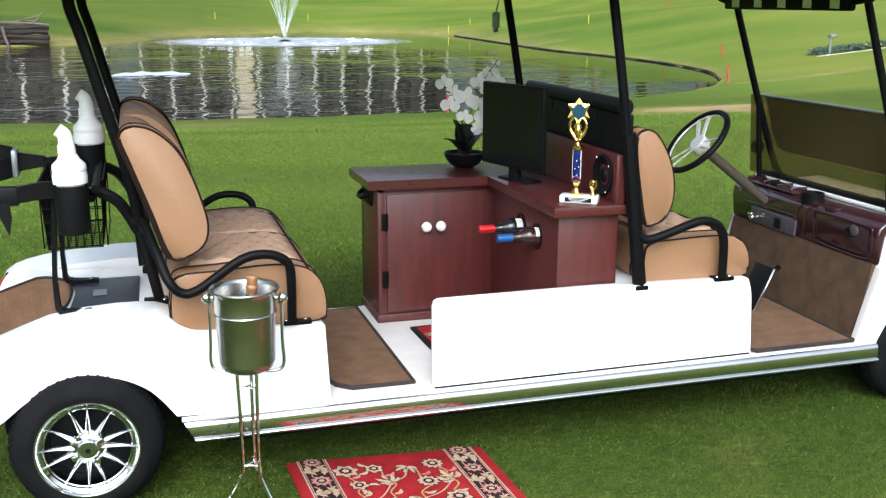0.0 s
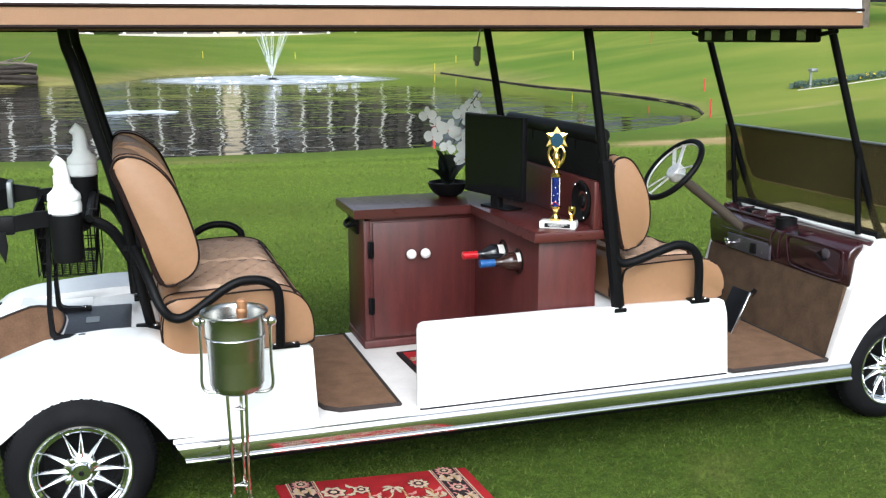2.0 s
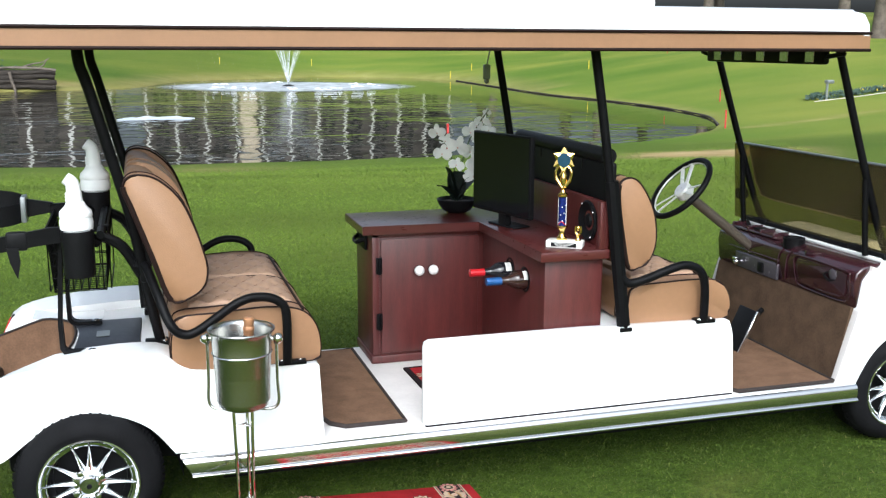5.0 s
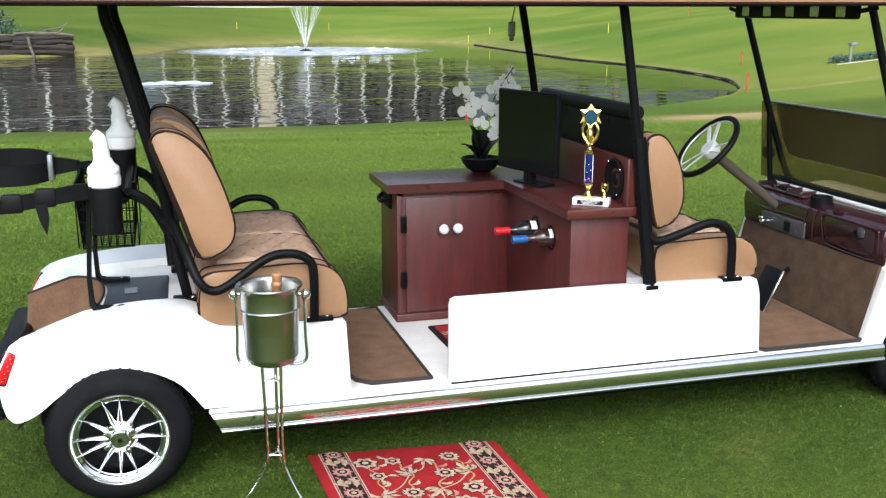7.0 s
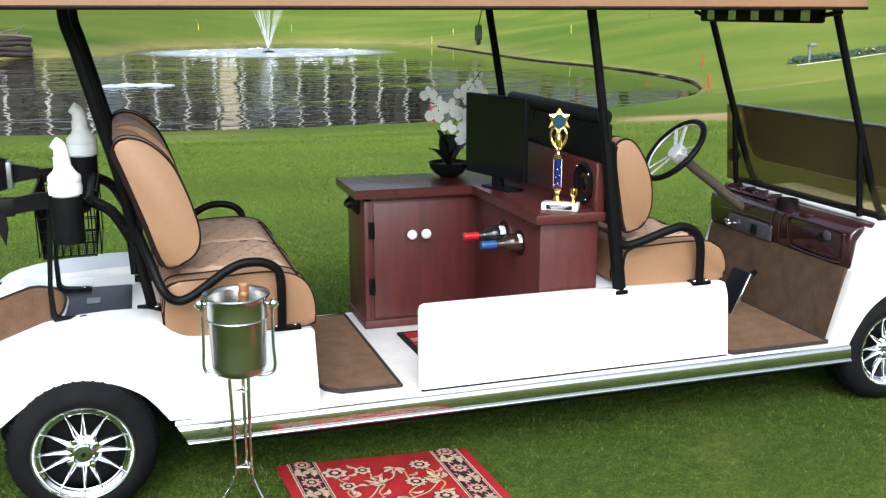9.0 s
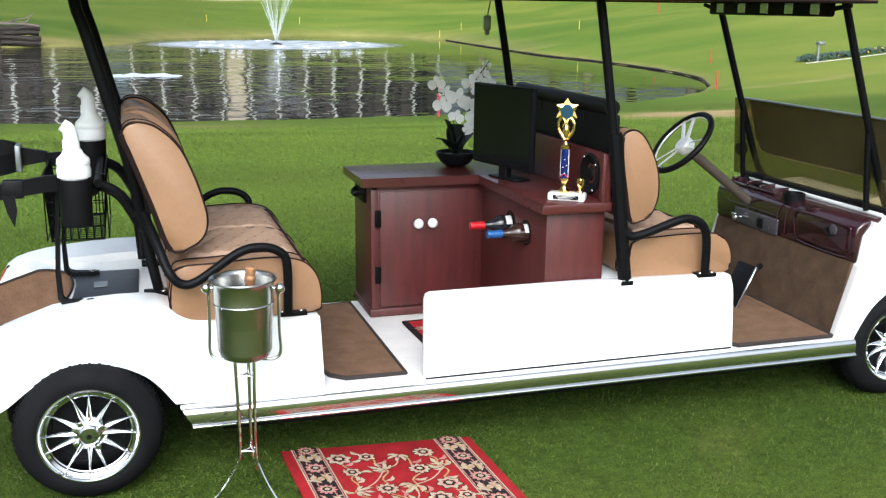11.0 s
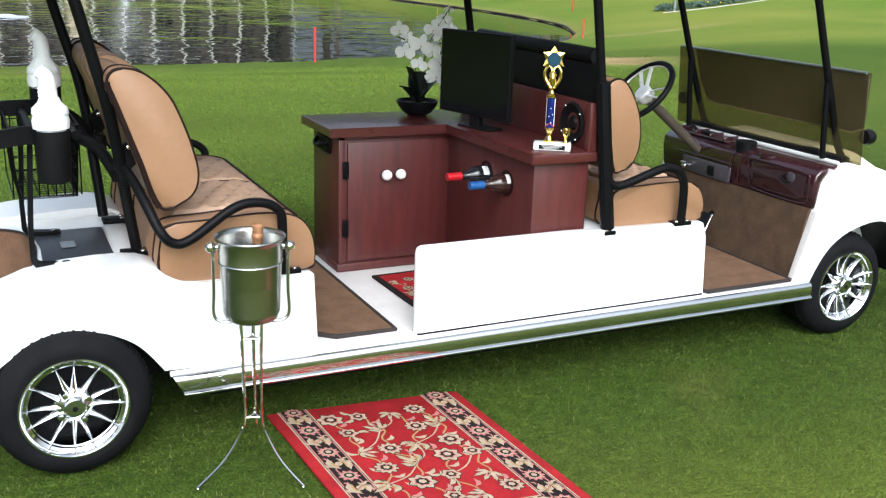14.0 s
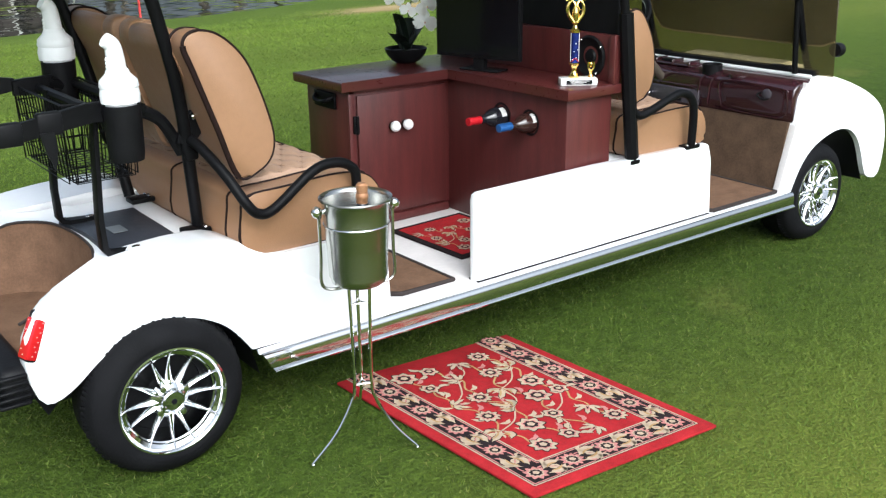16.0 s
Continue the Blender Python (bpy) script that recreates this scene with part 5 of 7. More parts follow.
# ---- things on the cart ----
def cabinet():
    c = thing("corner_cabinet", (0.35, 0.7, 0.289), "L-shaped mahogany bar cabinet on the cart floor", "cabinet")
    bm = nb()
    box(bm, -0.015, 0.476, 0.753, 1.05, 0.322, 0.850, 0.004)
    part("left_body", bm, MAHOGANY, c)
    bm = nb()
    box(bm, -0.021, 0.466, 0.742, 1.05, 0.289, 0.324, 0.006)
    part("plinth", bm, MAHOGANY, c)
    bm = nb()
    box(bm, 0.474, 0.705, 0.065, 1.05, 0.289, 0.850, 0.004)
    part("wing_body", bm, MAHOGANY, c)
    bm = nb()
    prism(bm, [(-0.060, 0.715), (0.443, 0.715), (0.443, 0.030), (0.715, 0.030), (0.715, 1.078), (-0.060, 1.078)], 0.850, 0.887, axis="z", bevel=0.006, seg=2)
    part("counter_top", bm, MAHOGANY_TOP, c, "polished mahogany counter top")
    bm = nb()
    box(bm, 0.022, 0.450, 0.740, 0.754, 0.335, 0.825, 0.004)
    d = part("door", bm, MAHOGANY, c)
    bm = nb()
    box(bm, -0.015, 0.014, 0.744, 0.754, 0.325, 0.850, 0.003)
    part("stile", bm, MAHOGANY, c)
    bm = nb()
    box(bm, -0.015, 0.476, 0.744, 0.754, 0.832, 0.850, 0.003)
    part("top_rail", bm, MAHOGANY, c)
    for z in (0.715, 0.475):
        bm = nb()
        box(bm, 0.000, 0.026, 0.734, 0.744, z - 0.035, z + 0.035, 0.003)
        rod(bm, (0.014, 0.732, z - 0.035), (0.014, 0.732, z + 0.035), 0.006)
        part("hinge", bm, BLACK, d, "black strap hinge")
    for x in (0.181, 0.242):
        bm = nb()
        lathe(bm, [(0.0, 0.0), (0.017, 0.0), (0.019, 0.006), (0.0, 0.008)], 14, Matrix.Translation((x, 0.741, 0.690)) @ Euler((radians(90), 0, 0)).to_matrix().to_4x4())
        part("knob_base", bm, BLACK, d)
        bm = nb()
        ball(bm, (x, 0.716, 0.690), 0.0214, 20)
        part("golf_ball_knob", bm, GOLFBALL, d, "white golf ball door knob")
    bm = nb()
    box(bm, -0.027, -0.013, 0.83, 0.98, 0.765, 0.83, 0.006)
    tube(bm, [(-0.023, 0.845, 0.812), (-0.049, 0.86, 0.80), (-0.051, 0.90, 0.792), (-0.049, 0.94, 0.80), (-0.023, 0.965, 0.812)], 0.009, 8, 4)
    part("carry_handle", bm, BLACK, c, "black iron carry handle")
    # upright back board with a round speaker
    bm = nb()
    box(bm, 0.690, 0.712, 0.035, 1.085, 0.886, 1.058, 0.005)
    part("back_board", bm, MAHOGANY, c)
    bm = nb()
    box(bm, 0.672, 0.692, 0.030, 0.060, 0.886, 1.062, 0.004)
    part("board_edge", bm, MAHOGANY, c)
    bm = nb()
    t = Matrix.Translation((0.690, 0.165, 0.972)) @ Euler((0, radians(-90), 0)).to_matrix().to_4x4()
    lathe(bm, [(0.075, 0.0), (0.078, 0.006), (0.070, 0.012), (0.060, 0.006), (0.030, -0.002), (0.022, 0.008), (0.0, 0.010)], 32, t)
    part("speaker", bm, BLACK_PLASTIC, c, "round black speaker")
    for a in range(4):
        bm = nb()
        ball(bm, t @ Vector((0.070 * math.cos(a * math.pi / 2 + 0.6), 0.070 * math.sin(a * math.pi / 2 + 0.6), 0.012)), 0.0045, 8)
        part("screw", bm, CHROME, c)
    # dark rims of the bottle holes
    for y, z in ((0.415, 0.742), (0.255, 0.738)):
        bm = nb()
        t = Matrix.Translation((0.473, y, z)) @ Euler((0, radians(-90), 0)).to_matrix().to_4x4()
        lathe(bm, [(0.048, 0.0), (0.050, 0.003), (0.043, 0.004), (0.041, 0.0)], 24, t)
        part("bottle_hole", bm, BLACK_PLASTIC, c)
    return c


GOLFBALL = material("golf_ball", (0.80, 0.80, 0.80), 0.35, vary=0.03, scale=40, bump=0.5, bump_scale=160)
cabinet()


def wine_bottle(y, z, tip_x, cap, glass, words):
    c = thing("wine_bottle", (0.46, y, z), words, "bottle", "wine bottles in the cabinet")
    t = Matrix.Translation((tip_x, y, z)) @ Euler((0, radians(90), 0)).to_matrix().to_4x4()
    bm = nb()
    lathe(bm, [(0.0145, 0.055), (0.0150, 0.078), (0.020, 0.090), (0.032, 0.108), (0.037, 0.124), (0.0375, 0.27), (0.030, 0.275), (0.0, 0.268)], 28, t)
    part("glass", bm, glass, c)
    bm = nb()
    lathe(bm, [(0.0, 0.0), (0.0150, 0.001), (0.0158, 0.006), (0.0152, 0.02), (0.0156, 0.060), (0.0148, 0.0605)], 24, t)
    part("capsule", bm, cap, c)
    bm = nb()
    rows = [[bm.verts.new(t @ Vector((r * math.cos(a), r * math.sin(a), zz))) for a in [math.pi * (1.10 + 0.34 * j / 8) for j in range(9)]] for r, zz in ((0.0376, 0.140), (0.0382, 0.141), (0.0382, 0.164), (0.0376, 0.165))]
    for ra, rb in zip(rows, rows[1:]):
        for j in range(8):
            bm.faces.new((ra[j], ra[j + 1], rb[j + 1], rb[j]))
    part("paper_label", bm, LABEL, c)


wine_bottle(0.415, 0.738, 0.302, RED_CAP, DARK_GLASS, "dark wine bottle with red foil capsule lying flat")
wine_bottle(0.255, 0.738, 0.315, BLUE_CAP, ROSE_GLASS, "brown wine bottle with blue foil capsule lying flat")


def television():
    c = thing("television", (0.4995, 0.588, 0.887), "small black flat-screen television on the counter", "television")
    # local x runs along the screen, local -y is its face
    m = Matrix.Translation((0.4995, 0.588, 0.887)) @ Matrix.Rotation(math.atan2(-0.375, 0.105), 4, "Z")
    bm = nb()
    box(bm, -0.198, 0.198, -0.012, 0.010, 0.052, 0.380, 0.004, 2, m)
    part("casing", bm, BLACK_PLASTIC, c)
    bm = nb()
    box(bm, -0.190, 0.190, -0.0135, -0.0115, 0.064, 0.373, 0.0, 1, m)
    part("screen", bm, SCREEN, c)
    bm = nb()
    box(bm, -0.11, 0.11, 0.008, 0.040, 0.11, 0.28, 0.012, 2, m)
    part("back_box", bm, BLACK_PLASTIC, c)
    bm = nb()
    box(bm, -0.025, 0.025, -0.004, 0.026, 0.006, 0.08, 0.004, 2, m)
    box(bm, -0.09, 0.09, -0.008, 0.075, 0.0, 0.008, 0.003, 2, m)
    part("stand", bm, BLACK_PLASTIC, c)


television()


def trophy():
    c = thing("trophy", (0.565, 0.125, 0.887), "gold star trophy with blue column on marble base", "trophy")
    x, y, z = 0.553, 0.125, 0.887
    bm = nb()
    box(bm, 0.492, 0.645, 0.085, 0.155, z, z + 0.028, 0.005, 2)
    base = part("base", bm, MARBLE, c, "white marble base")
    bm = nb()
    box(bm, 0.515, 0.622, 0.0825, 0.0858, z + 0.006, z + 0.022, 0.0, 1)
    plate = part("name_plate", bm, DARK_GLASS, base)
    bm = nb()
    for k in range(3):
        box(bm, 0.528 + 0.004 * k, 0.610 - 0.012 * k, 0.0818, 0.0826, z + 0.0175 - 0.005 * k, z + 0.0195 - 0.005 * k)
    part("writing", bm, LABEL, base)
    m = Matrix.Translation((x, y, z + 0.028))
    bm = nb()
    lathe(bm, [(0.0, 0.0), (0.022, 0.0), (0.023, 0.006), (0.013, 0.016), (0.010, 0.03), (0.014, 0.040), (0.022, 0.048), (0.023, 0.056), (0.0, 0.056)], 20, m)
    part("lower_cup", bm, GOLD, c)
    bm = nb()
    lathe(bm, [(0.0, 0.056), (0.0175, 0.056), (0.0175, 0.168), (0.0, 0.168)], 16, m)
    col = part("column", bm, BLUE_FOIL, c, "blue foil column with red lines and white stars")
    bm = nb()
    for k in range(9):
        a, zz = -2.3 + 0.9 * (k % 3) + 0.4 * (k // 3), z + 0.096 + 0.030 * (k // 3) + 0.007 * (k % 3)
        ball(bm, (x + 0.0172 * math.cos(a), y + 0.0172 * math.sin(a), zz), 0.0023, 6)
    for a in (-2.9, -0.4):
        rod(bm, (x + 0.0174 * math.cos(a), y + 0.0174 * math.sin(a), z + 0.086), (x + 0.0174 * math.cos(a), y + 0.0174 * math.sin(a), z + 0.194), 0.0018, 5)
    part("star_flecks", bm, MARBLE, col)
    bm = nb()
    tube(bm, [(x + 0.0178 * math.cos(a), y + 0.0178 * math.sin(a), z + 0.094 + 0.006 * math.sin(3 * a)) for a in [-2.8 + 0.25 * j for j in range(11)]], 0.0018, 5)
    part("red_band", bm, RED_CAP, col)
    bm = nb()
    lathe(bm, [(0.0, 0.168), (0.022, 0.168), (0.023, 0.176), (0.012, 0.184), (0.009, 0.194), (0.016, 0.204), (0.0, 0.206)], 20, m)
    part("collar", bm, GOLD, c)
    for s in (-1, 1):
        bm = nb()
        q = [(x + s * 0.005, y, z + 0.232), (x + s * 0.028, y, z + 0.262), (x + s * 0.032, y, z + 0.292), (x + s * 0.016, y, z + 0.312), (x + s * 0.004, y - 0.006, z + 0.296), (x + s * 0.014, y - 0.008, z + 0.276)]
        tube(bm, q, 0.0085, 8, 4, taper=lambda t: 1.0 - 0.5 * t)
        part("scroll", bm, GOLD, c)
    bm = nb()
    lathe(bm, [(0.0, 0.205), (0.010, 0.21), (0.016, 0.232), (0.012, 0.25), (0.006, 0.27), (0.008, 0.29), (0.0, 0.292)], 12, m)
    part("figure_stem", bm, GOLD, c)
    # star with a round insert, turned towards the rear of the cart
    face = Matrix.Translation((x, y, z + 0.336)) @ Matrix.Rotation(radians(12), 4, "Z") @ Euler((radians(90), 0, 0)).to_matrix().to_4x4()
    bm = nb()
    rim, front, back = [], bm.verts.new(face @ Vector((0, 0, 0.010))), bm.verts.new(face @ Vector((0, 0, -0.008)))
    for k in range(12):
        r = 0.050 if k % 2 == 0 else 0.032
        a = math.pi / 2 + k * math.pi / 6
        rim.append(bm.verts.new(face @ Vector((r * math.cos(a), r * math.sin(a), 0))))
    for k in range(12):
        bm.faces.new((front, rim[k], rim[(k + 1) % 12]))
        bm.faces.new((back, rim[(k + 1) % 12], rim[k]))
    star = part("star", bm, GOLD, c, angle=10)
    bm = nb()
    lathe(bm, [(0.0, 0.0125), (0.025, 0.0125), (0.0265, 0.010), (0.0265, 0.0), (0.0, 0.0)], 24, face)
    part("disc", bm, TEAL, star, "teal printed disc")
    # small figure on the base
    bm = nb()
    lathe(bm, [(0.0, 0.0), (0.012, 0.0), (0.012, 0.005), (0.006, 0.012), (0.009, 0.022), (0.0, 0.025)], 12, Matrix.Translation((0.622, 0.12, z + 0.028)))
    for s in (-1, 1):
        tube(bm, [(0.622, 0.12, z + 0.050), (0.622 + s * 0.011, 0.12, z + 0.062), (0.622 + s * 0.010, 0.12, z + 0.085)], 0.0045, 6, 3)
    ball(bm, (0.622, 0.12, z + 0.075), 0.007, 8, (1, 1, 1.6))
    part("small_cup", bm, GOLD, c)
    c.matrix_basis = Matrix.Translation((0.572, 0.118, 0.887)) @ Matrix.Rotation(radians(-34), 4, "Z") @ Matrix.Diagonal((0.88, 0.88, 0.955, 1))


trophy()


def orchid():
    cx, cy, z = 0.425, 0.975, 0.887
    c = thing("potted_orchid", (cx, cy, z), "white orchid in a round black bowl", "plant")
    bm = nb()
    lathe(bm, [(0.0, 0.0), (0.040, 0.0), (0.062, 0.012), (0.082, 0.038), (0.090, 0.060), (0.086, 0.062), (0.076, 0.040), (0.050, 0.022), (0.0, 0.020)], 32, Matrix.Translation((cx, cy, z)))
    part("bowl", bm, BLACK_PLASTIC, c, "glossy black bowl")
    bm = nb()
    lathe(bm, [(0.0, 0.050), (0.079, 0.046)], 24, Matrix.Translation((cx, cy, z)))
    part("soil", bm, ROCK, c)
    rng = random.Random(7)
    for a, ln, up, wide in ((185, 0.055, 0.150, 0.036), (200, 0.110, 0.075, 0.036), (250, 0.020, 0.130, 0.042), (120, 0.03, 0.12, 0.036), (10, 0.105, 0.090, 0.034), (330, 0.07, 0.11, 0.034)):
        bm = nb()
        ca, sa = math.cos(radians(a)), math.sin(radians(a))
        rows = []
        for i in range(7):
            t = i / 6
            w = wide * math.sin(math.pi * min(1, 0.12 + t * 0.88)) ** 0.5 + 0.001
            px, pz = ln * t, up * (1 - (1 - t) ** 2)
            mid = Vector((cx + ca * px, cy + sa * px, z + 0.05 + pz))
            side = Vector((-sa, ca, 0)) * w
            rows.append((bm.verts.new(mid + side + Vector((0, 0, 0.006))), bm.verts.new(mid), bm.verts.new(mid - side + Vector((0, 0, 0.006)))))
        for p, q in zip(rows, rows[1:]):
            bm.faces.new((p[0], p[1], q[1], q[0]))
            bm.faces.new((p[1], p[2], q[2], q[1]))
        bmesh.ops.solidify(bm, geom=list(bm.faces), thickness=0.002)
        part("leaf", bm, LEAF, c)

    def bloom(at, face, r):
        q = Vector(face).normalized().to_track_quat("Z", "Y").to_matrix().to_4x4()
        m = Matrix.Translation(at) @ q @ Matrix.Rotation(rng.uniform(-0.4, 0.4), 4, "Z")
        bm = nb()
        for k, (ang, ln, w) in enumerate(((90, 1.0, 0.62), (0, 1.05, 1.0), (180, 1.05, 1.0), (215, 0.95, 0.55), (325, 0.95, 0.55))):
            ca, sa = math.cos(radians(ang)), math.sin(radians(ang))
            lift = 0.12 if k in (1, 2) else 0.0
            ring = [bm.verts.new(m @ Vector((0, 0, 0.002 + 0.1 * lift * r)))]
            n = 9
            for j in range(n):
                t = j / (n - 1)
                a2 = -math.pi * 0.80 + t * math.pi * 1.6
                lx = r * ln * (0.5 + 0.5 * math.cos(a2))
                ly = r * w * 0.52 * math.sin(a2)
                ring.append(bm.verts.new(m @ Vector((ca * lx - sa * ly, sa * lx + ca * ly, r * (lift + 0.16 * math.sin(2 * a2) * 0.4 - 0.20 * (lx / r) ** 2)))))
            for j in range(1, n):
                bm.faces.new((ring[0], ring[j], ring[j + 1]))
        fl = part("flower", bm, PETAL, c, "white orchid flower")
        bm = nb()
        ball(bm, m @ Vector((0, -0.004, 0.004)), 0.0035 * r / 0.04, 8)
        part("flower_heart", bm, PETAL_HEART, fl)

    stems = [[(cx, cy, z + 0.05), (cx + 0.02, cy, z + 0.20), (cx + 0.045, cy - 0.01, z + 0.30), (cx + 0.09, cy, z + 0.375), (cx + 0.145, cy, z + 0.452)],
             [(cx, cy, z + 0.05), (cx - 0.01, cy, z + 0.18), (cx - 0.05, cy - 0.01, z + 0.30), (cx - 0.11, cy - 0.02, z + 0.33)]]
    for s in stems:
        bm = nb()
        tube(bm, s, 0.0032, 6, 6)
        part("stem", bm, STEM, c)
    spots = [(-0.098, -0.02, 0.358, 0.038), (-0.078, -0.035, 0.268, 0.042), (-0.058, -0.02, 0.322, 0.034), (-0.012, -0.05, 0.296, 0.050), (-0.016, -0.045, 0.218, 0.036), (0.050, -0.03, 0.272, 0.036),
             (0.075, -0.05, 0.228, 0.050), (0.062, -0.055, 0.166, 0.052), (0.056, -0.02, 0.358, 0.040), (0.098, -0.01, 0.335, 0.040), (0.088, 0.0, 0.385, 0.030), (0.120, 0.0, 0.405, 0.030), (0.138, 0.0, 0.440, 0.020), (0.150, 0.01, 0.362, 0.034)]
    for dx, dy, dz, r in spots:
        bloom((cx + dx, cy + dy, z + dz), (rng.uniform(-0.7, 0.2), -1.0, rng.uniform(-0.1, 0.5)), r)


orchid()


def rosette(bms, m, r, petals=8, z=0.0, outer="cream", inner="pink"):
    """A woven flower: outer petals, a dark ring and a coloured heart."""
    def fan(key, rad, lobes, depth, lift):
        bm = bms[key]
        c = bm.verts.new(m @ Vector((0, 0, lift)))
        n = lobes * 4
        ring = [bm.verts.new(m @ Vector((rad * (1 - depth * (0.5 + 0.5 * math.cos(lobes * 2 * math.pi * k / n))) * math.cos(2 * math.pi * k / n), rad * (1 - depth * (0.5 + 0.5 * math.cos(lobes * 2 * math.pi * k / n))) * math.sin(2 * math.pi * k / n), lift))) for k in range(n)]
        for k in range(n):
            bm.faces.new((c, ring[k], ring[(k + 1) % n]))
    fan("black", r * 1.10, petals, 0.28, z - 0.0003)
    fan(outer, r, petals, 0.30, z)
    fan(inner, r * 0.66, petals, 0.25, z + 0.0004)
    fan("black", r * 0.52, petals, 0.2, z + 0.0008)
    fan("cream", r * 0.28, 5, 0.2, z + 0.0012)


def woven_leaf(bm, m, ln, w, z, bend=0.25):
    top, bot = [], []
    n = 7
    for k in range(n + 1):
        t = k / n
        mid = bend * ln * math.sin(math.pi * t)
        half = w * math.sin(math.pi * t) ** 0.8 * (0.75 + 0.25 * math.cos(6 * math.pi * t))
        top.append(bm.verts.new(m @ Vector((ln * t, mid + half, z))))
        bot.append(bm.verts.new(m @ Vector((ln * t, mid - half, z))))
    for k in range(n):
        bm.faces.new((bot[k], bot[k + 1], top[k + 1], top[k]))


def palmette(bms, m, r, z):
    """A half-open woven flower of five spread leaves over a dark heart."""
    for k in range(5):
        a = radians(-70 + 35 * k)
        outlined_leaf(bms, m @ Matrix.Rotation(a, 4, "Z"), r * (1.5 if k in (1, 2, 3) else 1.1), r * 0.24, z, 0.12 * (k - 2) / 2)
    woven_leaf(bms["pink"], m @ Matrix.Translation((0.1 * r, 0, 0)), r * 0.85, r * 0.22, z + 0.0004, 0.0)
    woven_leaf(bms["black"], m @ Matrix.Translation((0.2 * r, 0, 0)), r * 0.45, r * 0.10, z + 0.0007, 0.0)


def outlined_leaf(bms, m, ln, w, z, bend=0.25):
    """A cream leaf on a slightly larger dark one."""
    woven_leaf(bms["black"], m @ Matrix.Translation((-0.03 * ln, 0, 0)), ln * 1.06, w * 1.28, z - 0.0003, bend)
    woven_leaf(bms["cream"], m, ln, w, z, bend)


def band(bm, m, pts, w, z):
    """A flat woven line along 2D points."""
    p = [Vector((a, b, 0)) for a, b in pts]
    rows = []
    for i in range(len(p)):
        d = (p[min(i + 1, len(p) - 1)] - p[max(i - 1, 0)]).normalized()
        s = Vector((-d.y, d.x, 0)) * w / 2
        rows.append((bm.verts.new(m @ (p[i] + s + Vector((0, 0, z)))), bm.verts.new(m @ (p[i] - s + Vector((0, 0, z))))))
    for a, b in zip(rows, rows[1:]):
        bm.faces.new((a[0], b[0], b[1], a[1]))


def acanthus(bms, m, ln, w, z, bend):
    """A large scrolling leaf: dark edge, cream blade, gold lobe and rose midrib."""
    woven_leaf(bms["black"], m @ Matrix.Translation((-0.02 * ln, 0, 0)), ln * 1.06, w * 1.25, z - 0.0003, bend)
    woven_leaf(bms["cream"], m, ln, w, z, bend)
    woven_leaf(bms["gold"], m @ Matrix.Translation((0.12 * ln, -0.25 * w * (1 if bend > 0 else -1), 0)), ln * 0.7, w * 0.30, z + 0.0004, bend)
    for k in (-1, 1):
        woven_leaf(bms["cream"], m @ Matrix.Translation((0.30 * ln, 0.2 * bend * ln, 0)) @ Matrix.Rotation(k * 0.95, 4, "Z"), ln * 0.42, w * 0.42, z, 0.2 * k)


